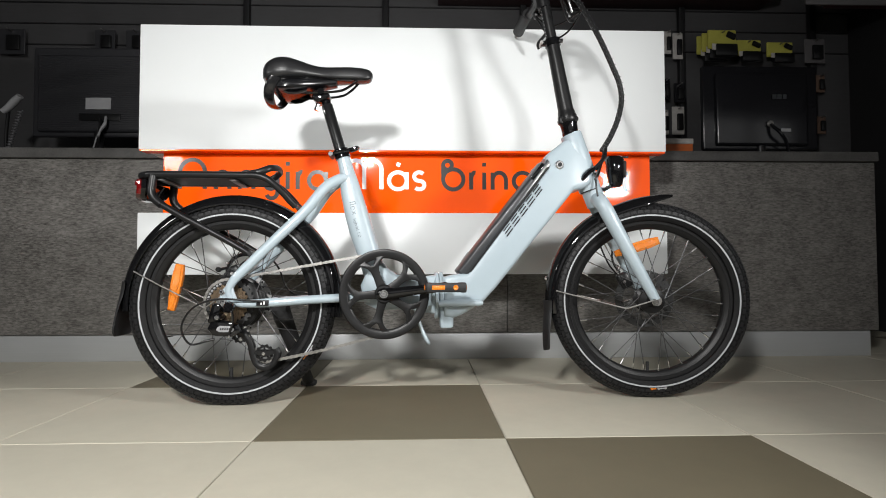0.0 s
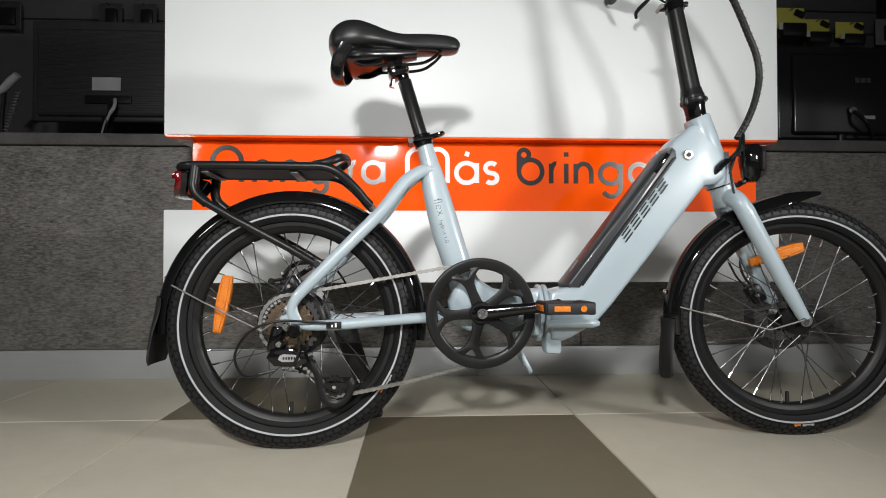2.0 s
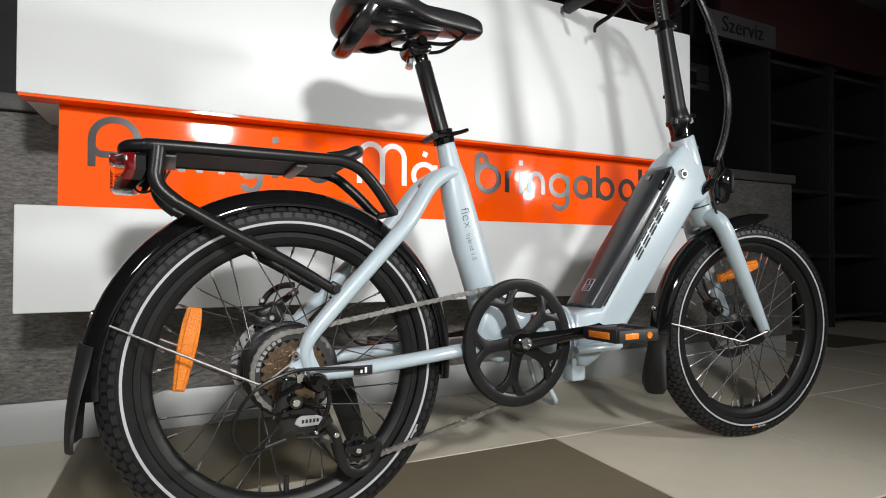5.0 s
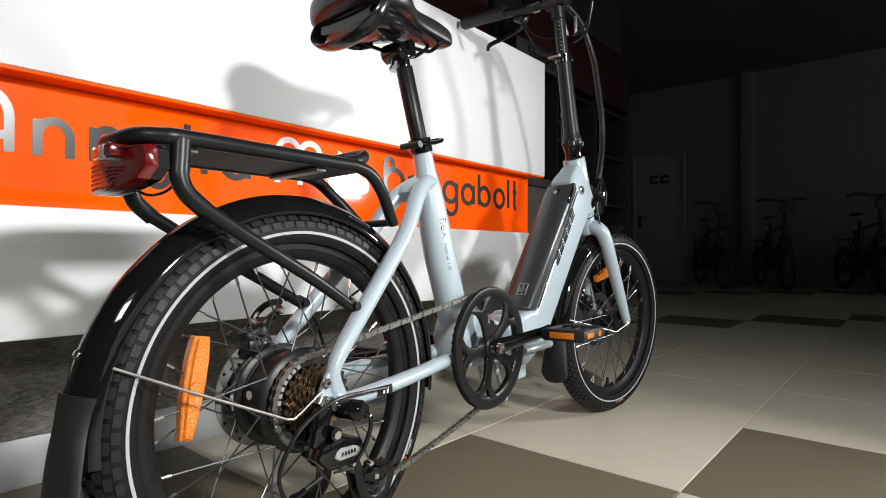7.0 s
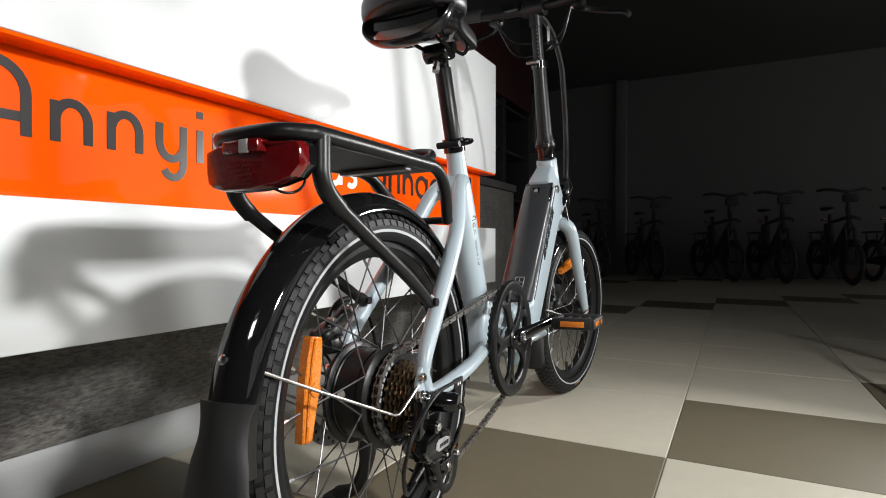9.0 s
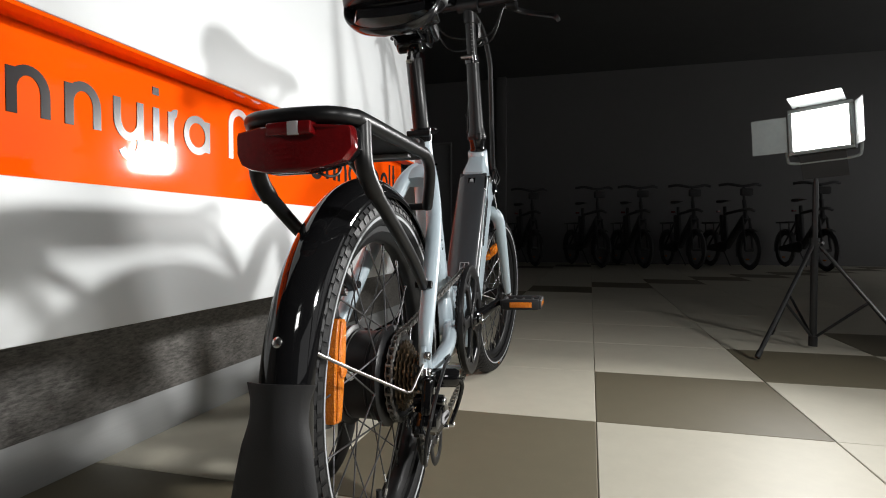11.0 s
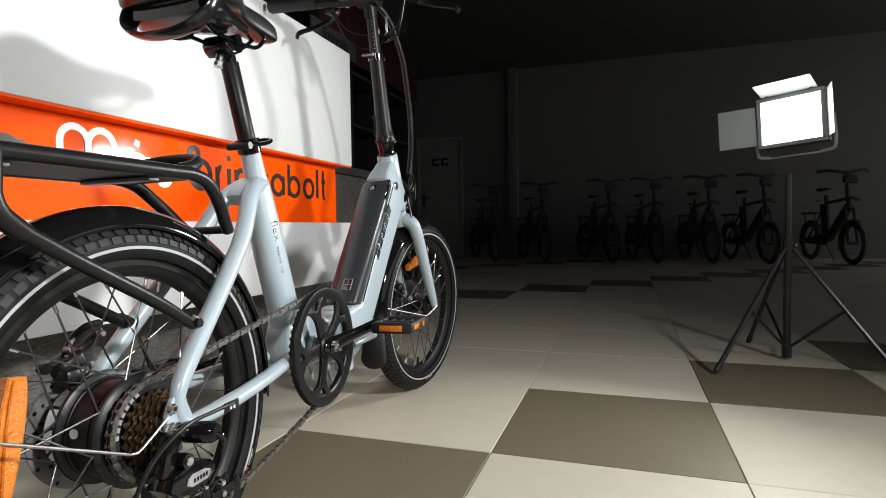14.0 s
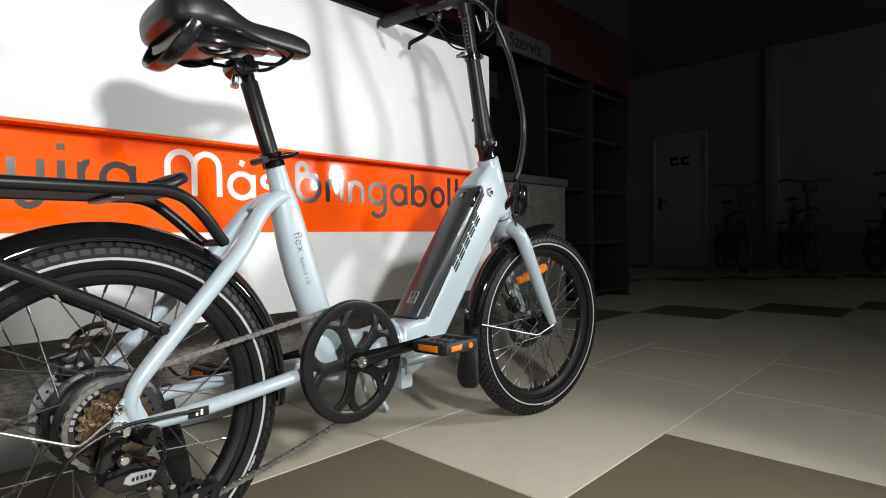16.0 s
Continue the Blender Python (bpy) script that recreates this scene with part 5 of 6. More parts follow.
    for i in range(9):
        for j in range(6):
            y, z = -0.019 + 0.0047 * i, 0.5335 + 0.0048 * j
            k = 1 - 0.2 * (j % 2)
            box(bm, (-0.7742 + 0.020 * (abs(y) / 0.068) ** 2.2, Y + y + 0.0023 * (j % 2), z), (0.0005, 0.0030 * k, 0.0030), 0, Matrix.Rotation(radians(45), 4, "X"))
    part("reflector_facets", bm, M_RED, tl, "small facets of the reflector")
    bm = B()
    box(bm, (-0.7655, Y - 0.006, 0.5725), (0.018, 0.050, 0.014), 0.003)
    part("lamp_block", bm, M_RED, tl, "clear red lamp block")
    # white block stands in for the blown highlight on the lamp's window
    bm = B()
    box(bm, (-0.7735, Y - 0.012, 0.5720), (0.004, 0.012, 0.014), 0.001)
    part("lamp_window", bm, M_CLEAR, tl, "white block for the lamp window and its highlight")
    bm = B()
    box(bm, (-0.742, Y, 0.572), (0.014, 0.080, 0.018), 0.004)
    part("tail_light_mount", bm, M_TRAY, rack)
    bm = B()
    sweep(bm, curve([(-0.750, Y - 0.010, 0.540), (-0.735, Y - 0.030, 0.527), (-0.715, Y - 0.036, 0.535), (-0.700, Y - 0.030, 0.560)], 6), 0.0016, 6)
    part("lamp_wire", bm, M_BLACK, rack)

    rack.matrix_basis = Matrix.Translation((0.003, 0, -0.007)) @ rack.matrix_basis

    # crankset
    CC = (-0.131, Y - 0.064, 0.2785)
    bm = B()
    turn(bm, [(0.0905, -0.002), (0.0925, -0.004), (0.098, -0.0050), (0.1085, -0.0068), (0.1125, -0.0060), (0.1145, -0.003), (0.1145, 0.003), (0.112, 0.005), (0.0905, 0.003)], CC, 96)
    cset = part("chainguard", bm, M_BLACK, bike, "black chainring guard with five curved arms")
    bm = B()
    prof = []
    for t in range(52 * 4):
        a = 2 * math.pi * t / 208
        q = 0.1035 + (0.0045 if t % 4 in (1, 2) else 0)
        prof.append((CC[0] + q * math.cos(a), CC[2] + q * math.sin(a)))
    inner = [(CC[0] + 0.094 * math.cos(2 * math.pi * t / 208), CC[2] + 0.094 * math.sin(2 * math.pi * t / 208)) for t in range(208)]
    ya, yb = CC[1] + 0.007, CC[1] + 0.010
    va = [[bm.verts.new((x, y, z)) for x, z in ln_] for ln_, y in ((prof, ya), (prof, yb), (inner, yb), (inner, ya))]
    for q in range(4):
        r0, r1 = va[q], va[(q + 1) % 4]
        for t in range(208):
            bm.faces.new((r0[t], r0[(t + 1) % 208], r1[(t + 1) % 208], r1[t]))
    part("chainring", bm, M_DARKSTEEL, cset, "dark toothed chainring", sharp=20)
    # five arms that fork towards the rim and leave a small opening in each fork
    side = [(0.012, 0.0130), (0.028, 0.0112), (0.048, 0.0098), (0.062, 0.0110), (0.073, 0.0155), (0.082, 0.0245), (0.0865, 0.0330), (0.0885, 0.0400)]
    fork = [(0.0905, 0.0125), (0.0850, 0.0080), (0.0790, 0.0035), (0.0770, 0.0)]
    for k in range(5):
        a = radians(-104 + 72 * k)
        e, f = Vector((math.cos(a), math.sin(a))), Vector((-math.sin(a), math.cos(a)))
        loop = side + [(0.0920, 0.0300), (0.0950, 0.0140)] + fork + [(r, -w) for r, w in fork[-2::-1]] + [(0.0950, -0.0140), (0.0920, -0.0300)] + [(r, -w) for r, w in side[::-1]]
        bm = B()
        prism(bm, [(CC[0] + e.x * r + f.x * w, CC[2] + e.y * r + f.y * w) for r, w in loop], CC[1] - 0.0046, CC[1] + 0.0026, 0.0012, 2)
        part("spider_arm", bm, M_BLACK, cset, sharp=50)
    bm = B()
    disc(bm, CC, 0.024, -0.010, 0.008, 28, 0.003)
    part("crank_boss", bm, M_BLACK, cset)

    def crank(s, ang):
        ca, sa = math.cos(ang), math.sin(ang)
        y0 = Y + s * 0.074
        y1 = Y + s * 0.104
        a = Vector((CC[0], y0, CC[2]))
        b = Vector((CC[0] + 0.150 * ca, y1, CC[2] + 0.150 * sa))
        bm = B()
        sweep(bm, [a + (a - b) * 0.12, a + (a - b) * 0.08, a, a + (b - a) * 0.14, a + (b - a) * 0.5, a + (b - a) * 0.92, b + (b - a) * 0.04, b + (b - a) * 0.09],
              [0.009, 0.0140, 0.0165, 0.0150, 0.0118, 0.0112, 0.0130, 0.008], 16, flat=0.62, up=(0, 0, 1))
        cr = part("crank_arm", bm, M_GLOSS, bike, "black crank arm")
        bm = B()
        turn(bm, [(0.001, s * 0.013), (0.006, s * 0.013), (0.0085, s * 0.0165), (0.0105, s * 0.0165), (0.0105, s * 0.010), (0.001, s * 0.010)], (a.x, y0, a.z), 20, ring=False)
        part("crank_bolt", bm, M_STEEL, cr)
        # pedal
        px, pz = b.x, b.z
        yi, yo = y1 + s * 0.016, y1 + s * 0.098
        ym = (yi + yo) / 2
        bm = B()
        rod(bm, (px, y1, pz), (px, yo, pz), 0.0085, 12)
        ped = part("pedal", bm, M_FLAP, bike, "black cage pedal with amber reflectors")
        for sx in (-1, 1):
            bm = B()
            box(bm, (px + sx * 0.040, ym, pz), (0.016, abs(yo - yi), 0.024), 0.004)
            part("cage_side", bm, M_FLAP, ped)
            bm = B()
            box(bm, (px + sx * 0.0485, ym, pz), (0.003, 0.050, 0.012), 0.001)
            part("pedal_reflector", bm, M_AMBER, ped, "amber pedal reflector")
        for yy in (yi, yo):
            bm = B()
            box(bm, (px, yy, pz), (0.092, 0.010, 0.022), 0.004)
            part("cage_end", bm, M_FLAP, ped)
        for k in range(3):
            bm = B()
            box(bm, (px, yi + (yo - yi) * (0.25 + 0.25 * k), pz), (0.080, 0.006, 0.016), 0.002)
            part("cage_bar", bm, M_FLAP, ped)
        bm = B()
        box(bm, (px - 0.018, yo + s * 0.005, pz), (0.030, 0.002, 0.010), 0.0008)
        part("pedal_reflector", bm, M_AMBER, ped, "amber pedal reflector")
        bm = B()
        disc(bm, (px + 0.022, yo + s * 0.005, pz), 0.006, -0.0015, 0.0015, 14)
        part("pedal_cap", bm, M_AMBER, ped, "round amber cap")

    crank(-1, radians(6.5))
    crank(1, radians(186.5))

    # chain
    def chain_path():
        top0 = Vector((CC[0] - 0.012, CC[1] + 0.0085, CC[2] + 0.105))
        sp = Vector((RC[0], Y - 0.0396, RC[2]))
        pts = [top0 + (Vector((sp.x + 0.006, sp.y, sp.z + 0.0615)) - top0) * (k / 34) for k in range(35)]
        for k in range(1, 13):
            a = radians(86 + 174 * k / 12)
            pts.append(sp + Vector((0.0618 * math.cos(a), 0, 0.0618 * math.sin(a))))
        j1, j2 = Vector((-0.494, Y - 0.044, 0.176)), Vector((-0.431, Y - 0.048, 0.131))
        pts += [j1 + Vector((0.014, 0, 0.018)), j1 + Vector((0.022, 0, 0.0)), j1 + Vector((0.010, 0, -0.016)), j2 + Vector((-0.022, 0, 0.006)), j2 + Vector((-0.018, 0, -0.016)), j2 + Vector((0.004, 0, -0.022))]
        end = Vector((CC[0] - 0.016, CC[1] + 0.0085, CC[2] - 0.106))
        st_ = pts[-1]
        pts += [st_ + (end - st_) * (k / 24) + Vector((0, 0, -0.004 * math.sin(math.pi * k / 24))) for k in range(1, 25)]
        for k in range(1, 15):
            a = radians(-98 + 190 * k / 15)
            pts.append(Vector((CC[0] + 0.106 * math.cos(a), CC[1] + 0.0085, CC[2] + 0.106 * math.sin(a))))
        return pts

    raw = chain_path() + chain_path()[:1]
    cum = [0.0]
    for a, b in zip(raw, raw[1:]):
        cum.append(cum[-1] + (b - a).length)
    count = round(cum[-1] / 0.0127)
    pin = []
    for k in range(count):
        s = cum[-1] * k / count
        i = max(q for q in range(len(cum)) if cum[q] <= s + 1e-9)
        i = min(i, len(raw) - 2)
        f = (s - cum[i]) / max(1e-9, cum[i + 1] - cum[i])
        pin.append(raw[i] + (raw[i + 1] - raw[i]) * f)
    bm = B()
    for k in range(count):
        a, b = pin[k], pin[(k + 1) % count]
        t = (b - a).normalized()
        w = t.cross(Vector((0, 1, 0))).normalized()
        off = 0.0024 if k % 2 else 0.0036
        for s in (-1, 1):
            out = []
            for e, c0 in ((-1, a), (1, b)):
                for ang in (-75, -30, 30, 75):
                    an = radians(ang)
                    out.append(c0 + e * t * 0.0042 * math.cos(an) + e * w * 0.0042 * math.sin(an))
            mid = [(a + b) / 2 + w * 0.0028, (a + b) / 2 - w * 0.0028]
            loop_ = out[:4] + [mid[1] if (out[3] - mid[1]).length < (out[3] - mid[0]).length else mid[0]] + out[4:] + [mid[0] if (out[3] - mid[1]).length < (out[3] - mid[0]).length else mid[1]]
            v0 = [bm.verts.new(q + Vector((0, s * off, 0))) for q in loop_]
            v1 = [bm.verts.new(q + Vector((0, s * (off + 0.0009), 0))) for q in loop_]
            bm.faces.new(v0)
            bm.faces.new(v1[::-1])
            for q in range(len(v0)):
                bm.faces.new((v0[q], v1[q], v1[(q + 1) % len(v0)], v0[(q + 1) % len(v0)]))
        rod(bm, a + Vector((0, -0.0052, 0)), a + Vector((0, 0.0052, 0)), 0.0024, 6)
    part("chain", bm, M_CHAIN, bike, "grey steel roller chain", sharp=20)

    # derailleur
    bm = B()
    box(bm, (-0.545, Y - 0.082, 0.232), (0.024, 0.016, 0.052), 0.006, Matrix.Rotation(radians(14), 4, "Y"))
    prism(bm, [(-0.552, 0.212), (-0.520, 0.218), (-0.486, 0.206), (-0.478, 0.188), (-0.500, 0.176), (-0.545, 0.180), (-0.560, 0.196)], Y - 0.098, Y - 0.058, 0.006, 2)
    rod(bm, (-0.534, Y - 0.102, 0.224), (-0.534, Y - 0.060, 0.224), 0.009, 16)
    der = part("derailleur", bm, M_GLOSS, bike, "black rear derailleur with a silver plate", sharp=40)
    bm = B()
    prism(bm, [(-0.536, 0.1935), (-0.533, 0.2005), (-0.526, 0.2040), (-0.504, 0.2025), (-0.495, 0.1985), (-0.493, 0.1930), (-0.498, 0.1885), (-0.528, 0.1885)], Y - 0.1005, Y - 0.0975, 0.0010, 1)
    part("maker_plate", bm, M_GREYCARD, der, "grey maker's plate with dark bars")
    for k in range(5):
        bm = B()
        box(bm, (-0.5245 + 0.0052 * k, Y - 0.1009, 0.1960), (0.0032, 0.0006, 0.0050), 0, Matrix.Rotation(radians(8), 4, "Y"))
        part("plate_bar", bm, M_BLACKPRINT, der)
    for c0, r0, h0, n0 in (((-0.534, Y - 0.102, 0.224), 0.0058, 0.003, 12), ((-0.431, Y - 0.064, 0.131), 0.0046, 0.003, 12), ((-0.476, Y - 0.100, 0.171), 0.004, 0.004, 12), ((-0.505, Y - 0.096, 0.178), 0.003, 0.006, 10), ((-0.536, Y - 0.075, 0.262), 0.009, 0.006, 6)):
        bm = B()
        disc(bm, c0, r0, -h0, h0, n0, 0.001)
        part("derailleur_bolt", bm, M_STEEL, der)
    for yy in (Y - 0.062, Y - 0.042):
        bm = B()
        sweep(bm, curve([(-0.502, yy, 0.192), (-0.482, yy, 0.180), (-0.466, yy, 0.158), (-0.459, yy, 0.128), (-0.448, yy, 0.104), (-0.428, yy, 0.096), (-0.408, yy, 0.106), (-0.398, yy, 0.130), (-0.404, yy, 0.142)], 5), [0.0022] * 41, 8, flat=3.2)
        prism(bm, [(-0.452, 0.139), (-0.400, 0.139), (-0.402, 0.131), (-0.431, 0.122), (-0.454, 0.131)], yy - 0.0012, yy + 0.0012, 0.0004, 1)
        part("cage_plate", bm, M_BLACK, der, sharp=40)
    for jx, jz in ((-0.492, 0.178), (-0.431, 0.131)):
        bm = B()
        prof = []
        for t in range(44):
            a = 2 * math.pi * t / 44
            q = 0.0222 if t % 4 in (1, 2) else 0.0192
            prof.append((jx + q * math.cos(a), jz + q * math.sin(a)))
        ring = [(jx + 0.0145 * math.cos(2 * math.pi * t / 44), jz + 0.0145 * math.sin(2 * math.pi * t / 44)) for t in range(44)]
        va = [[bm.verts.new((x, y, z)) for x, z in ln_] for ln_, y in ((prof, Y - 0.056), (prof, Y - 0.048), (ring, Y - 0.048), (ring, Y - 0.056))]
        for q in range(4):
            for t in range(44):
                bm.faces.new((va[q][t], va[q][(t + 1) % 44], va[(q + 1) % 4][(t + 1) % 44], va[(q + 1) % 4][t]))
        disc(bm, (jx, Y - 0.052, jz), 0.007, -0.005, 0.005, 16)
        for t in range(5):
            a = 2 * math.pi * t / 5 + 0.4
            rod(bm, (jx, Y - 0.052, jz), (jx + 0.0155 * math.cos(a), Y - 0.052, jz + 0.0155 * math.sin(a)), 0.0024, 6)
        part("jockey_wheel", bm, M_BLACK, der, sharp=20)
    bm = B()
    sweep(bm, curve([(-0.430, Y - 0.088, 0.262), (-0.480, Y - 0.094, 0.266), (-0.540, Y - 0.104, 0.268), (-0.592, Y - 0.106, 0.246), (-0.618, Y - 0.100, 0.200), (-0.600, Y - 0.092, 0.160), (-0.560, Y - 0.086, 0.166)], 7), 0.0026, 8)
    part("shift_cable", bm, M_BLACK, bike)
    bm = B()
    rod(bm, (-0.575, Y - 0.088, 0.164), (-0.545, Y - 0.084, 0.170), 0.0030)
    rod(bm, (-0.530, Y - 0.090, 0.172), (-0.500, Y - 0.088, 0.168), 0.0018)
    part("cable_adjuster", bm, M_DARKSTEEL, bike)
    bm = B()
    sweep(bm, [(-0.513, Y - 0.074, 0.250), (-0.511, Y - 0.080, 0.250), (-0.502, Y - 0.112, 0.249), (-0.501, Y - 0.118, 0.249)], [0.011, 0.0135, 0.0135, 0.010], 18)
    sweep(bm, curve([(-0.502, Y - 0.114, 0.249), (-0.492, Y - 0.120, 0.236), (-0.494, Y - 0.112, 0.205), (-0.505, Y - 0.104, 0.182)], 5), 0.0032, 8)
    part("axle_cover", bm, M_GLOSS, bike)

    # brake calipers
    bm = B()
    box(bm, (-0.545, Y + 0.066, 0.335), (0.040, 0.030, 0.040), 0.009, Matrix.Rotation(radians(-25), 4, "Y"), segs=3)
    box(bm, (-0.556, Y + 0.052, 0.326), (0.026, 0.022, 0.022), 0.006)
    box(bm, (-0.522, Y + 0.066, 0.360), (0.060, 0.010, 0.012), 0.004, Matrix.Rotation(radians(-35), 4, "Y"))
    sweep(bm, curve([(-0.560, Y + 0.056, 0.352), (-0.548, Y + 0.056, 0.372), (-0.528, Y + 0.058, 0.384), (-0.505, Y + 0.060, 0.386)], 5), 0.0050, 8)
    rod(bm, (-0.585, Y + 0.056, 0.344), (-0.556, Y + 0.056, 0.350), 0.0040, 8)
    disc(bm, (-0.586, Y + 0.056, 0.344), 0.0070, -0.006, 0.006, 12, 0.0015)
    disc(bm, (-0.545, Y + 0.047, 0.333), 0.0085, -0.004, 0.004, 18, 0.002)
    disc(bm, (-0.545, Y + 0.0425, 0.333), 0.0050, -0.003, 0.003, 6, 0.001, mi=1)
    disc(bm, (-0.560, Y + 0.048, 0.362), 0.0042, -0.006, 0.006, 10, 0.001, mi=1)
    disc(bm, (-0.508, Y + 0.056, 0.372), 0.0042, -0.006, 0.006, 10, 0.001, mi=1)
    part("rear_caliper", bm, [M_BLACK, M_DULL], bike)
    bm = B()
    box(bm, (0.532, Y + 0.050, 0.308), (0.034, 0.034, 0.044), 0.008, Matrix.Rotation(radians(-28), 4, "Y"))
    disc(bm, (0.526, Y + 0.030, 0.306), 0.0075, -0.006, 0.006, 18, 0.002)
    disc(bm, (0.526, Y + 0.0245, 0.306), 0.0048, -0.003, 0.003, 6, 0.001, mi=1)
    sweep(bm, curve([(0.520, Y + 0.046, 0.330), (0.506, Y + 0.046, 0.348), (0.498, Y + 0.048, 0.372), (0.500, Y + 0.050, 0.395)], 5), 0.0030, 8)
    rod(bm, (0.512, Y + 0.05, 0.330), (0.520, Y + 0.05, 0.350), 0.005, mi=1)
    part("front_caliper", bm, [M_BLACK, M_DULL], bike)
    bm = B()
    sweep(bm, curve([(-0.496, Y + 0.060, 0.388), (-0.466, Y + 0.072, 0.388), (-0.430, Y + 0.074, 0.350), (-0.410, Y + 0.074, 0.300), (-0.385, Y + 0.074, 0.276), (-0.350, Y + 0.072, 0.272)], 6), 0.0026, 8)
    part("brake_hose", bm, M_BLACK, bike)

    # kickstand
    bm = B()
    sweep(bm, curve([(-0.428, Y + 0.084, 0.258), (-0.420, Y + 0.090, 0.215), (-0.394, Y + 0.106, 0.140), (-0.374, Y + 0.126, 0.080), (-0.362, Y + 0.160, 0.030), (-0.366, Y + 0.196, 0.016)], 5), [0.018, 0.018, 0.015, 0.011, 0.011, 0.012], 12, flat=1.45)
    box(bm, (-0.366, Y + 0.200, 0.011), (0.046, 0.030, 0.016), 0.006)
    box(bm, (-0.440, Y + 0.080, 0.250), (0.070, 0.022, 0.046), 0.006)
    part("kickstand", bm, M_FLAP, bike, "black side stand")
    # the front end is turned a little, and the whole leans on its stand
    axis = Vector((-0.356, 0, 0.934))
    pivot = Vector((0.372, Y, 0.716))
    swing = Matrix.Translation(pivot) @ Matrix.Rotation(radians(STEER), 4, axis) @ Matrix.Translation(-pivot)
    for o in bike.children:
        if o.name.split(".")[0] in ("front_wheel", "fork_crown", "fork_leg", "fork_end", "headset_cup", "post_hinge", "handle_post", "inner_post", "height_scale", "post_collar", "handlebar",
                                    "headlight", "front_mudguard", "front_caliper"):
            o.matrix_basis = swing @ o.matrix_basis
    bike.matrix_basis = Matrix.Translation((0.036, 1.402, 0.0)) @ Matrix.Rotation(radians(YAW), 4, "Z") @ Matrix.Rotation(radians(-LEAN), 4, "X")



bicycle()


# ---- studio lights ----
def studio_light(base, head, aim, feet, led, watts, spread, label):
    bx, by = base
    s = thing("studio_light", (bx, by, FLOOR), label, "studio light", "studio lights round the bicycle")
    H = Vector(head)
    top = H.z - 0.20
    bm = B()
    rod(bm, (bx, by, 0.022), (bx, by, 0.44), 0.0135, 14)
    rod(bm, (bx, by, 0.43), (bx, by, top), 0.0105, 14)
    rod(bm, (bx, by, top - 0.01), (bx, by, H.z - 0.13), 0.008, 12)
    part("pole", bm, M_STAND, s)
    bm = B()
    rod(bm, (bx, by, 0.385), (bx, by, 0.445), 0.019, 16)
    part("collar", bm, M_STAND, s)
    bm = B()
    rod(bm, (bx, by, 0.004), (bx, by, 0.046), 0.017, 16)
    part("brace_hub", bm, M_STAND, s)
    bm = B()
    rod(bm, (bx - 0.03, by - 0.02, 0.425), (bx + 0.0, by, 0.425), 0.006, 10)
    part("collar_knob", bm, M_STEEL, s)
    for fx, fy in feet:
        f = Vector((fx, fy, 0.004))
        t = Vector((bx, by, 0.41)) + (Vector((fx - bx, fy - by, 0))).normalized() * 0.02
        bm = B()
        sweep(bm, [t, f], [0.0075, 0.0085], 10)
        leg = part("leg", bm, M_STAND, s)
        bm = B()
        d = (f - t).normalized()
        sweep(bm, [f - d * 0.03, f - d * 0.001], [0.0105, 0.0095], 10)
        part("rubber_foot", bm, M_FLAP, leg)
        bm = B()
        mid = t + (f - t) * 0.52
        rod(bm, (bx, by, 0.035), mid, 0.0055, 8)
        part("brace", bm, M_STAND, s)
    # head
    rot = look((0, 0, 0), Vector(aim) - H).to_3x3().to_4x4()
    place = Matrix.Translation(H) @ rot @ Matrix.Rotation(radians(-3), 4, "Z")

    def head_part(name, boxes, m, lab=""):
        bm = B()
        for c, size, r, bev in boxes:
            box(bm, c, size, bev, r)
        bmesh.ops.transform(bm, matrix=place, verts=bm.verts)
        return part(name, bm, m, s, lab)
    w, h = 0.186, 0.153
    beam = bpy.data.lights.new("beam", "AREA")
    beam.shape, beam.size, beam.size_y, beam.energy, beam.spread, beam.color = "RECTANGLE", w - 0.01, h - 0.01, watts, radians(spread), (1.0, 0.995, 0.975)
    lamp = new("beam", beam)
    lamp.parent = s
    lamp.matrix_parent_inverse = s.matrix_basis.inverted()
    lamp.matrix_basis = place @ Matrix.Translation((0, 0, -0.004))
    head_part("housing", [((0, 0, 0.035), (w + 0.03, h + 0.03, 0.05), None, 0.006)], M_STAND, "black lamp housing")
    head_part("led_panel", [((0, 0, 0.006), (w, h, 0.006), None, 0.001)], led, "glowing white diode panel")
    for y in (-1, 1):
        head_part("bezel", [((0, y * (h / 2 + 0.008), 0.004), (w + 0.03, 0.014, 0.012), None, 0.002)], M_BARN)
    for x in (-1, 1):
        head_part("bezel", [((x * (w / 2 + 0.008), 0, 0.004), (0.014, h, 0.012), None, 0.002)], M_BARN)
    R = Matrix.Rotation
    head_part("barn_door", [((0, h / 2 + 0.020 + 0.012, -0.046), (w - 0.01, 0.090, 0.002), R(radians(-72), 4, "X"), 0)], M_BARN, "grey metal barn door")
    # this door hangs out of the light; its shade is put into the colour
    head_part("barn_door", [((0, -h / 2 - 0.020 - 0.045, 0.040), (w - 0.03, 0.105, 0.002), R(radians(-28), 4, "X"), 0)], M_BARNSHADE, "lower barn door with its shade in the colour")
    head_part("barn_door", [((w / 2 + 0.022 + 0.058, -0.005, -0.014), (0.124, h - 0.010, 0.002), R(radians(16), 4, "Y"), 0)], M_BARN)
    head_part("barn_door", [((-w / 2 - 0.020 - 0.020, 0, -0.050), (0.100, h + 0.01, 0.002), R(radians(-68), 4, "Y"), 0)], M_BARN)
    for x in (-0.07, 0.07):
        head_part("hinge_knob", [((x, h / 2 + 0.022, -0.004), (0.014, 0.012, 0.012), None, 0.003)], M_STAND)
    bm = B()
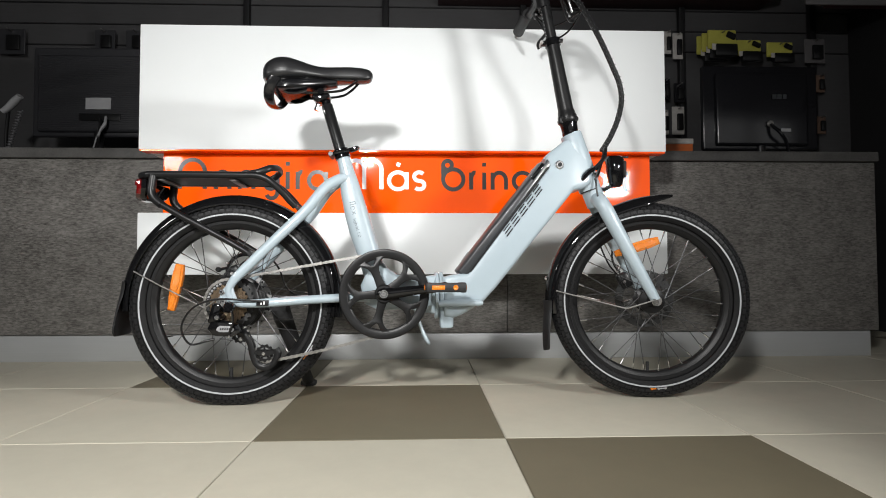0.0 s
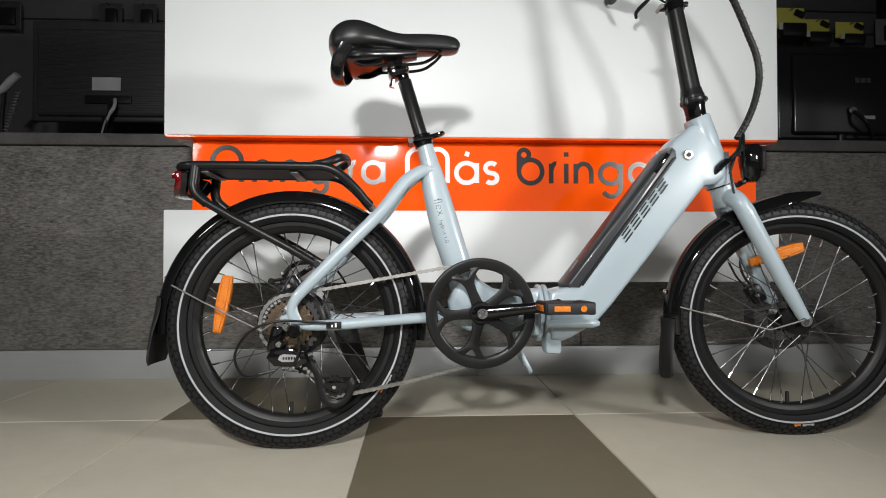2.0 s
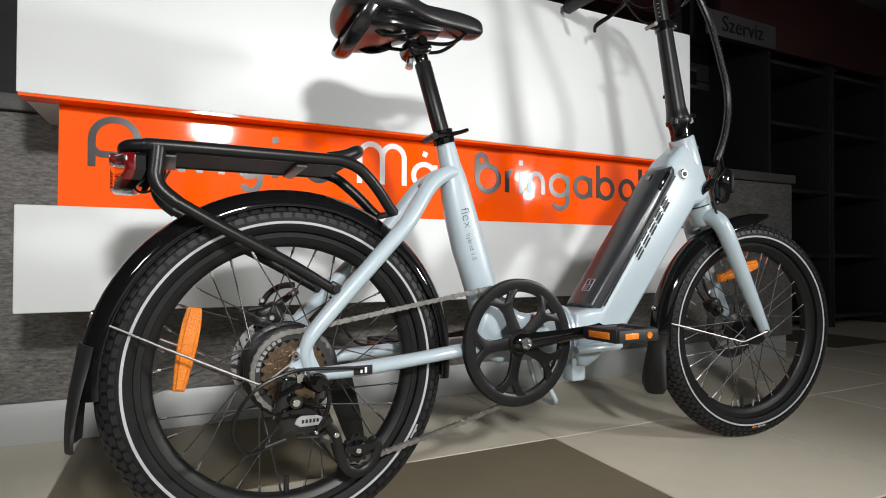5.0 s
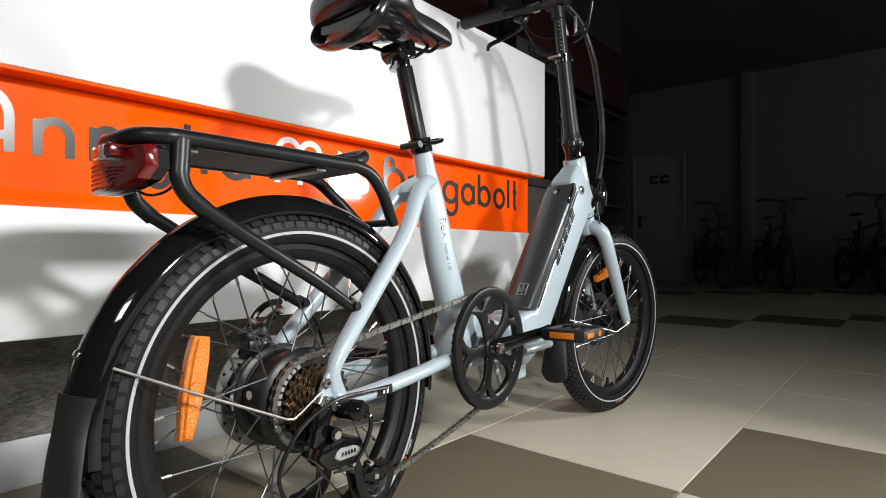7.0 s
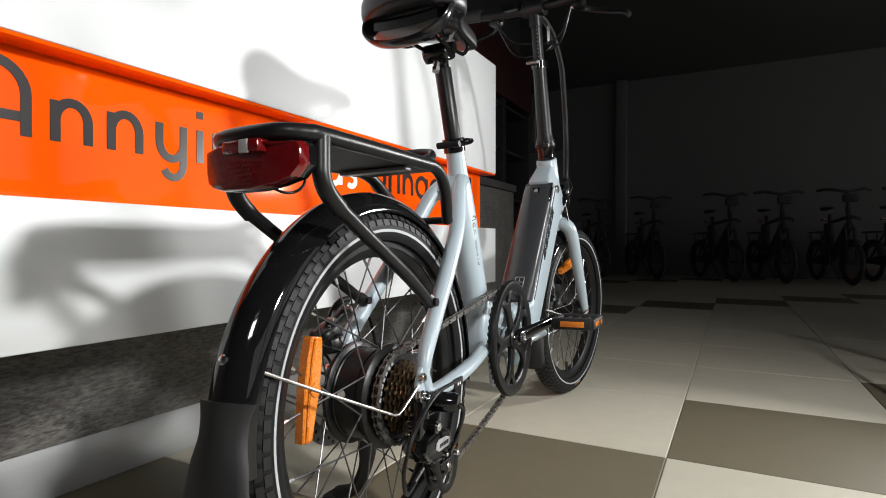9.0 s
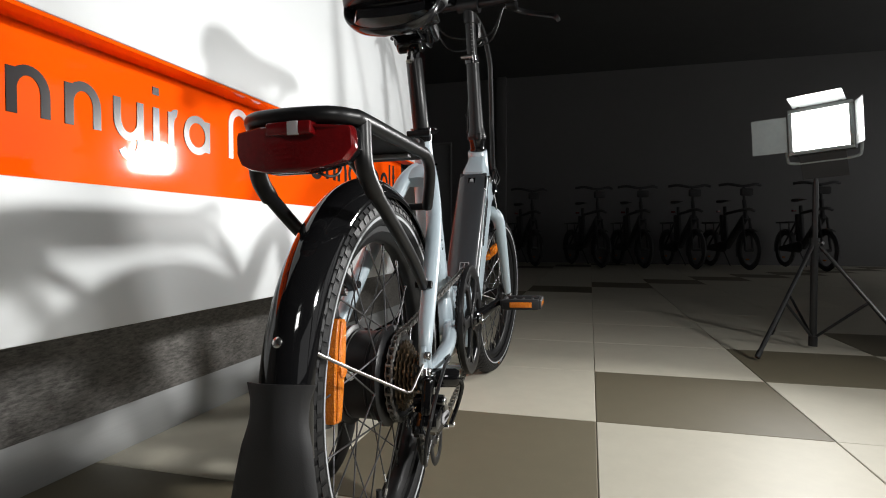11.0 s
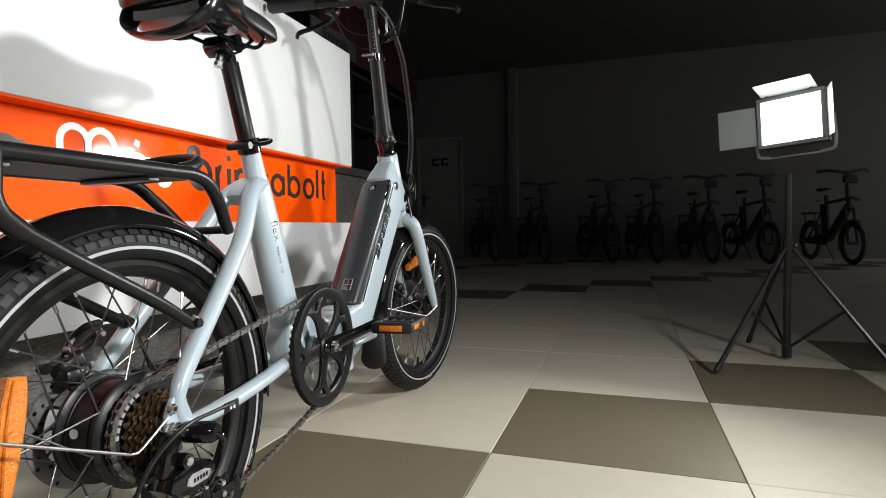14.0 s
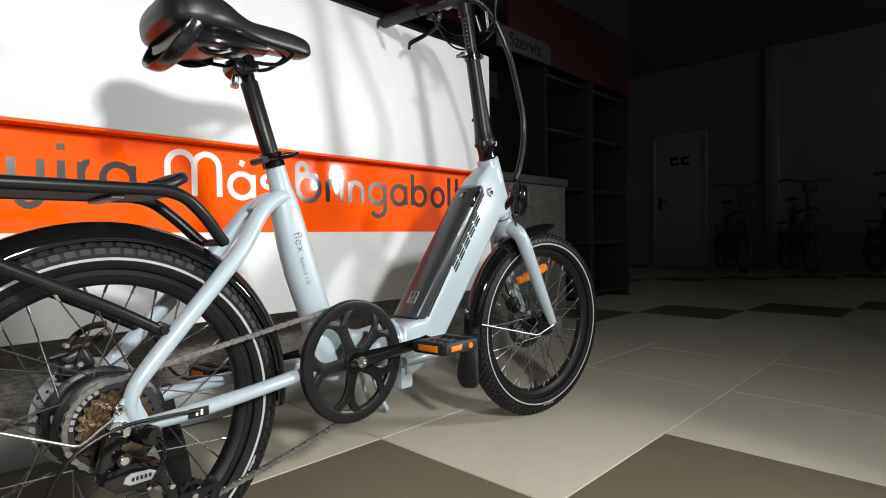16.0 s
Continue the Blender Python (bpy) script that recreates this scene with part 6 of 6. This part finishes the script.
    sweep(bm, curve([(w / 2 + 0.028, 0.0, 0.035), (w / 2 + 0.030, -h / 2 - 0.02, 0.035), (w / 2 + 0.01, -h / 2 - 0.045, 0.035), (0, -h / 2 - 0.047, 0.035), (-w / 2 - 0.01, -h / 2 - 0.045, 0.035), (-w / 2 - 0.030, -h / 2 - 0.02, 0.035), (-w / 2 - 0.028, 0.0, 0.035)], 4), 0.006, 8)
    bmesh.ops.transform(bm, matrix=place, verts=bm.verts)
    part("yoke", bm, M_BARN, s, "bent metal yoke")


LAMP_A = (1.205, 0.232, 0.874)
LAMP_B = (-0.52, -0.66, 1.25)
studio_light((1.285, 0.215), LAMP_A, (-1.2, 1.65, 0.84), ((0.990, 0.497), (1.110, -0.065), (1.540, 0.295)), M_LED_A, WATTS_A, 112, "lit diode panel lamp with barn doors on a black stand")
studio_light((-0.42, -0.70), LAMP_B, (-0.40, 1.45, 0.36), ((-0.78, -0.56), (-0.34, -1.08), (-0.08, -0.52)), M_LED_B, WATTS_B, 130, "lit diode panel lamp on a black stand behind the camera")

studio_light((-1.46, 0.74), (-1.37, 0.77, 0.94), (-0.30, 1.60, 0.45), ((-1.80, 0.92), (-1.62, 0.36), (-1.22, 0.46)), M_LED_B, WATTS_C, 120, "lit diode panel lamp on a black stand beside the rear wheel")


# ---- behind the counter ----
def monitor(name, x, y, w, h, zc, label, ribbed):
    s = thing(name, (x, y, 0.802), label, "monitor")
    bm = B()
    box(bm, (x, y, zc), (w, 0.030, h), 0.010, segs=3)
    part("case", bm, M_RIBBED if ribbed else M_MONITOR, s)
    bm = B()
    box(bm, (x, y - 0.020, zc - 0.01), (w * (0.90 if ribbed else 0.80), 0.030, h * 0.86), 0.0145, segs=4)
    part("back_bulge", bm, M_RIBBED if ribbed else M_MONITOR, s)
    bm = B()
    rod(bm, (x, y - 0.008, 0.815), (x, y - 0.008, zc - 0.1), 0.022, 16)
    part("neck", bm, M_BLACK, s)
    bm = B()
    box(bm, (x, y - 0.01, 0.810), (0.26, 0.17, 0.016), 0.007)
    part("foot", bm, M_MONITOR, s)
    if ribbed:
        for k in range(int((h - 0.07) / 0.010)):
            bm = B()
            box(bm, (x, y - 0.0352, zc - h / 2 + 0.03 + 0.010 * (k + 0.5)), (w * 0.86, 0.004, 0.0045), 0.001, segs=1)
            part("rib", bm, M_RIBBED, s)
        bm = B()
        box(bm, (x + 0.013, y - 0.043, zc - 0.063), (0.117, 0.003, 0.055))
        part("rating_label", bm, M_GREYCARD, s, "pale rating label")
        bm = B()
        box(bm, (x + 0.02, y - 0.043, zc - 0.128), (0.19, 0.006, 0.034), 0.002)
        part("socket_strip", bm, M_BLACK, s)
        for k in range(2):
            bm = B()
            sweep(bm, curve([(x + 0.02 + 0.03 * k, y - 0.045, zc - 0.128), (x + 0.045 + 0.02 * k, y - 0.08, zc - 0.17), (x + 0.03, y - 0.07, zc - 0.22), (x - 0.02, y - 0.05, 0.81)], 5), 0.007, 8)
            part("lead", bm, M_GREYCARD if k else M_BLACK, s)
    else:
        # maker's mark, as plain bars
        for k, bw in enumerate((0.020, 0.022, 0.018)):
            bm = B()
            box(bm, (x + 0.055 + 0.026 * k, y - 0.0405, zc + 0.05), (bw, 0.003, 0.022))
            part("mark_bar", bm, M_BATT, s)
        bm = B()
        disc(bm, (x + 0.03, y - 0.043, zc - 0.085), 0.016, -0.006, 0.004, 20, 0.002)
        part("socket", bm, M_DULL, s)
        bm = B()
        sweep(bm, curve([(x + 0.03, y - 0.048, zc - 0.09), (x + 0.06, y - 0.075, zc - 0.14), (x + 0.10, y - 0.06, zc - 0.19), (x + 0.16, y - 0.02, 0.81)], 5), 0.008, 10)
        part("lead", bm, M_MONITOR, s)
        bm = B()
        box(bm, (x + 0.11, y - 0.0405, zc - 0.115), (0.05, 0.002, 0.016))
        part("rating_label", bm, M_GREYCARD, s)


monitor("monitor_ribbed", -1.57, 2.60, 0.62, 0.43, 1.186, "dark ribbed monitor back with pale label and leads", True)
monitor("monitor_glossy", 1.64, 2.58, 0.58, 0.42, 1.13, "glossy black monitor seen from behind on the counter", False)


def wall_fittings():
    for x in (-1.02, -0.24, 0.55, 1.473, 2.25):
        bm = B()
        box(bm, (x, ROOM[3] - 0.018, 1.4), (0.035, 0.036, 2.4), 0.003)
        tagged(link("rail_post", bm, M_BLACKPOST), "black upright shelving rail on the slat wall", "rail", "rails on the slat wall", "structure")
    for z in (1.60, 1.72, 1.84):
        bm = B()
        box(bm, (0.55, ROOM[3] - 0.004, z), (7.6, 0.008, 0.006))
        tagged(link("trim_slat", bm, M_BLACKPOST), "dark groove strip of the slat wall", "trim", kind="structure")
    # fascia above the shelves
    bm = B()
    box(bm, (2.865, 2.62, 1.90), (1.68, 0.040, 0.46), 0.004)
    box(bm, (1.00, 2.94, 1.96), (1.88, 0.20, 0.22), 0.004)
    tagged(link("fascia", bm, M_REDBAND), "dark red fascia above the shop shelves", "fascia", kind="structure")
    s = thing("service_sign", (2.19, 2.592, 1.66), "dull grey sign board with dark lettering on the fascia", "sign")
    bm = B()
    box(bm, (2.19, 2.592, 1.735), (0.58, 0.012, 0.138), 0.002)
    part("board", bm, M_SIGNGREY, s)
    cu = bpy.data.curves.new("service_text", "FONT")
    cu.body, cu.size, cu.extrude, cu.align_x, cu.align_y = "Szerviz", 0.125, 0.001, "CENTER", "CENTER"
    tmp = bpy.data.objects.new("service_text_source", cu)
    scene.collection.objects.link(tmp)
    me = bpy.data.meshes.new_from_object(tmp.evaluated_get(bpy.context.evaluated_depsgraph_get()))
    bpy.data.objects.remove(tmp)
    me.materials.append(M_BLACKPRINT)
    o = new("lettering", me)
    o.parent = s
    o.matrix_parent_inverse = s.matrix_basis.inverted()
    o.matrix_basis = Matrix.Translation((2.19, 2.584, 1.735)) @ Matrix.Rotation(radians(90), 4, "X")


def shelf_unit(x0, x1):
    s = thing("shelf_unit", ((x0 + x1) / 2, 2.80, 0), "tall dark shelving unit against the shop wall", "shelf", "shelf units along the wall")
    for x in (x0 + 0.012, x1 - 0.012):
        bm = B()
        box(bm, (x, 2.82, 0.906), (0.024, 0.40, 1.824), 0.002)
        part("side_panel", bm, M_SHELF, s)
    for z in (0.06, 0.45, 0.85, 1.25, 1.62):
        bm = B()
        box(bm, ((x0 + x1) / 2, 2.82, z), (x1 - x0 - 0.05, 0.38, 0.024), 0.002)
        part("shelf_board", bm, M_SHELF, s)


def pack(x, z, w, h, m, label, y=0.0):
    yb = ROOM[3] - y
    s = thing("product_pack", (x, yb - 0.05, z), label, "pack", "packs hanging on the slat wall")
    bm = B()
    box(bm, (x, yb - 0.075, z + h * 0.16), (w, 0.012, h * 0.68), 0.003, segs=1)
    part("card", bm, m, s)
    bm = B()
    box(bm, (x + w * 0.10, yb - 0.088, z - h * 0.26), (w * 0.80, 0.030, h * 0.46), 0.010, segs=2)
    part("boxed_item", bm, M_BLACK, s, "dark goods in the pack")
    bm = B()
    box(bm, (x + w * 0.30, yb - 0.088, z + h * 0.28), (w * 0.34, 0.016, h * 0.22), 0.005, Matrix.Rotation(radians(24), 4, "Y"), segs=1)
    part("printed_tool", bm, M_BLACK, s)
    bm = B()
    box(bm, (x - w * 0.26, yb - 0.096, z - h * 0.16), (w * 0.30, 0.004, h * 0.22))
    part("price_tag", bm, M_PALEBOX, s)
    bm = B()
    rod(bm, (x, ROOM[3] + 0.0, z + h * 0.40), (x, yb - 0.11, z + h * 0.40), 0.003, 8)
    part("hook", bm, M_DULL, s)


def small_pack(x, z, w, h, m, label):
    s = thing("small_pack", (x, ROOM[3] - 0.05, z), label, "pack", "small packs beside the rail")
    bm = B()
    box(bm, (x, ROOM[3] - 0.060, z), (w, 0.008, h), 0.002, segs=1)
    part("card", bm, m, s)
    bm = B()
    box(bm, (x + w * 0.10, ROOM[3] - 0.072, z - h * 0.06), (w * 0.52, 0.016, h * 0.60), 0.006, segs=2)
    part("boxed_item", bm, M_BLACK, s)
    bm = B()
    rod(bm, (x, ROOM[3], z + h * 0.42), (x, ROOM[3] - 0.10, z + h * 0.42), 0.003, 8)
    part("hook", bm, M_DULL, s)


wall_fittings()
for a, b in ((2.46, 3.075), (3.085, 3.70)):
    shelf_unit(a, b)
for x, z, w, h, y in ((1.615, 1.585, 0.16, 0.155, 0.0), (1.630, 1.59, 0.16, 0.155, 0.03), (1.648, 1.595, 0.16, 0.155, 0.06), (1.832, 1.578, 0.15, 0.13, 0.0), (2.018, 1.570, 0.15, 0.125, 0.0)):
    pack(x, z, w, h, M_YELLOW, "yellow carded pack of dark goods on a hook", y)
for x, z, w, h, c in ((1.372, 1.63, 0.045, 0.13, 1), (1.432, 1.61, 0.058, 0.15, 1), (1.438, 1.34, 0.065, 0.11, 0), (1.352, 1.17, 0.04, 0.14, 1), (1.428, 1.18, 0.070, 0.16, 1), (1.362, 1.36, 0.04, 0.12, 0)):
    small_pack(x, z, w, h, M_PALEBOX if c else M_MONITOR, "pale carded pack of small parts on a hook" if c else "black carded pack of small parts on a hook")
for x, z, w, h in ((-1.78, 1.60, 0.11, 0.12), (-1.61, 1.60, 0.11, 0.12), (-2.28, 1.59, 0.14, 0.14)):
    small_pack(x, z, w, h, M_RIBBED, "dark boxed goods hanging on the slat wall")
small_pack(2.235, 1.59, 0.12, 0.14, M_SIGNGREY, "dull grey carded pack on a hook")
for z in (1.40, 1.16):
    small_pack(2.263, z, 0.055, 0.10, M_BROWNCARD, "small brown carded pack on a hook")


def leaning_box():
    s = thing("card_box", (1.19, 2.60, 0.80), "orange and white printed card box on the counter", "box")
    bm = B()
    box(bm, (1.19, 2.60, 0.872), (0.19, 0.12, 0.142), 0.002)
    part("carton", bm, M_BOXORANGE, s)
    bm = B()
    box(bm, (1.19, 2.60, 0.957), (0.195, 0.125, 0.026), 0.002)
    part("lid", bm, M_PALEBOX, s, "white lid")


leaning_box()


def corded_scanner():
    s = thing("hand_scanner", (-1.95, 2.55, 0.802), "dark hand scanner on a stand with a coiled lead", "scanner")
    bm = B()
    box(bm, (-1.985, 2.57, 0.812), (0.12, 0.10, 0.020), 0.008)
    part("base", bm, M_MONITOR, s)
    bm = B()
    sweep(bm, curve([(-1.985, 2.58, 0.815), (-1.995, 2.58, 0.95), (-1.975, 2.565, 1.085)], 5), 0.008, 10)
    part("stem", bm, M_BLACK, s)
    bm = B()
    sweep(bm, curve([(-1.990, 2.55, 1.080), (-1.965, 2.55, 1.098), (-1.935, 2.545, 1.126), (-1.905, 2.54, 1.150)], 4), [0.016, 0.018, 0.020, 0.017], 14, flat=0.8)
    part("grip", bm, M_GREYCARD, s, "grey plastic grip")
    bm = B()
    coil = []
    for k in range(241):
        f = k / 240
        a = f * 2 * math.pi * 20
        coil.append((-1.905 - 0.075 * f + 0.0085 * math.cos(a), 2.545 + 0.0085 * math.sin(a), 1.085 - 0.255 * f))
    sweep(bm, coil, 0.0022, 6)
    part("coiled_lead", bm, M_STRAP, s, "coiled grey lead")


corded_scanner()


# ---- bicycles along the back wall ----
def far_bicycle(m):
    b = thing("parked_bicycle", (0, 0, 0), "dark small-wheeled bicycle parked at the back wall", "bicycle", "bicycles along the back wall")
    for x in (-0.52, 0.52):
        bm = B()
        turn(bm, [(0.212, -0.018), (0.240, -0.029), (0.262, 0), (0.240, 0.029), (0.212, 0.018)], (x, 0, 0.262), 40)
        w = part("wheel", bm, M_FARBIKE, b)
        bm = B()
        turn(bm, [(0.196, -0.012), (0.214, -0.014), (0.214, 0.014), (0.196, 0.012)], (x, 0, 0.262), 40)
        part("rim", bm, M_FARBIKE, w)
        bm = B()
        rod(bm, (x, -0.05, 0.262), (x, 0.05, 0.262), 0.020, 12)
        part("hub", bm, M_FARBIKE, w)
    bm = B()
    for p, q, r in (((-0.12, 0, 0.86), (-0.04, 0, 0.30), 0.018), ((-0.10, 0, 0.76), (0.40, 0, 0.80), 0.016), ((-0.04, 0, 0.30), (0.42, 0, 0.70), 0.040), ((-0.52, 0.05, 0.262), (-0.10, 0.015, 0.74), 0.010), ((-0.52, -0.05, 0.262), (-0.10, -0.015, 0.74), 0.010),
                    ((-0.52, 0.05, 0.262), (-0.04, 0.03, 0.30), 0.011), ((-0.52, -0.05, 0.262), (-0.04, -0.03, 0.30), 0.011), ((0.38, 0, 0.92), (0.43, 0, 0.68), 0.020), ((0.43, 0.045, 0.68), (0.52, 0.05, 0.262), 0.013), ((0.43, -0.045, 0.68), (0.52, -0.05, 0.262), 0.013), ((0.38, 0, 0.92), (0.36, 0, 1.11), 0.014)):
        rod(bm, p, q, r * 1.25, 10)
    part("frame", bm, M_FARBIKE, b)
    bm = B()
    sweep(bm, curve([(0.26, -0.28, 1.13), (0.33, -0.18, 1.14), (0.36, 0, 1.11), (0.33, 0.18, 1.14), (0.26, 0.28, 1.13)], 5), 0.018, 10)
    part("handlebar", bm, M_FARBIKE, b)
    bm = B()
    sweep(bm, [(-0.27, 0, 0.93), (-0.22, 0, 0.945), (-0.12, 0, 0.945), (0.0, 0, 0.935)], [0.05, 0.075, 0.045, 0.02], 12, flat=0.262)
    part("saddle", bm, M_FARBIKE, b)
    for x, a0, a1 in ((-0.52, 10, 190), (0.52, 60, 200)):
        bm = B()
        turn(bm, [(0.276, -0.032), (0.286, 0.0), (0.276, 0.032), (0.272, 0.030), (0.281, 0.0), (0.272, -0.030)], (x, 0, 0.262), 24, a0, a1)
        part("mudguard", bm, M_FARBIKE, b)
    bm = B()
    box(bm, (-0.50, 0, 0.640), (0.36, 0.13, 0.024), 0.008)
    for sy in (-0.06, 0.06):
        rod(bm, (-0.52, sy, 0.262), (-0.56, sy, 0.635), 0.008, 8)
    part("carrier", bm, M_FARBIKE, b)
    bm = B()
    box(bm, (-0.13, 0, 0.56), (0.075, 0.09, 0.38), 0.014, Matrix.Rotation(radians(-8), 4, "Y"))
    part("battery_case", bm, M_FARBIKE, b)
    bm = B()
    prism(bm, [(-0.56, 0.235), (-0.56, 0.290), (0.00, 0.375), (0.07, 0.330), (0.06, 0.250), (0.0, 0.220)], -0.075, -0.055, 0.006, 2)
    part("chain_case", bm, M_FARBIKE, b)
    bm = B()
    sweep(bm, curve([(0.44, -0.10, 0.78), (0.50, 0, 0.80), (0.44, 0.10, 0.78)], 4), 0.020, 10)
    part("front_lamp", bm, M_FARBIKE, b)
    bm = B()
    box(bm, (0.40, 0.02, 1.03), (0.06, 0.16, 0.10), 0.02)
    part("front_bag", bm, M_FARBIKE, b)
    bm = B()
    box(bm, (0.46, -0.0, 0.80), (0.02, 0.05, 0.03), 0.004)
    part("front_reflector", bm, M_CLEAR, b)
    bm = B()
    box(bm, (-0.30, 0, 0.80), (0.02, 0.06, 0.03), 0.004)
    part("rear_reflector", bm, M_RED, b)
    bm = B()
    for x in (-0.52, 0.52):
        box(bm, (x, -0.022, 0.14), (0.07, 0.008, 0.02), 0.002)
        part("wheel_reflector", bm, M_AMBER, b)
        bm = B()
    bm.free()
    bm = B()
    rod(bm, (-0.30, 0.04, 0.33), (-0.33, 0.20, 0.008), 0.008, 8)
    part("side_stand", bm, M_FARBIKE, b)
    b.matrix_basis = m
    for o in b.children:
        o.matrix_parent_inverse = Matrix()
    return b


spots = [(7.25, 2.86, 211), (7.25, 2.10, 207), (7.20, 1.16, 205), (7.20, 0.53, 197), (7.20, -0.16, 193), (7.20, -0.78, 195), (7.15, -1.70, 188)]
first = far_bicycle(Matrix.Translation((spots[0][0], spots[0][1], FLOOR)) @ Matrix.Rotation(radians(spots[0][2]), 4, "Z"))
for x, y, a in spots[1:]:
    copy_thing(first, Matrix.Translation((x, y, FLOOR)) @ Matrix.Rotation(radians(a), 4, "Z"))
copy_thing(first, Matrix.Translation((3.80, -2.16, FLOOR)) @ Matrix.Rotation(radians(98), 4, "Z"))

# ---- tiles, last ----
lay_floor()
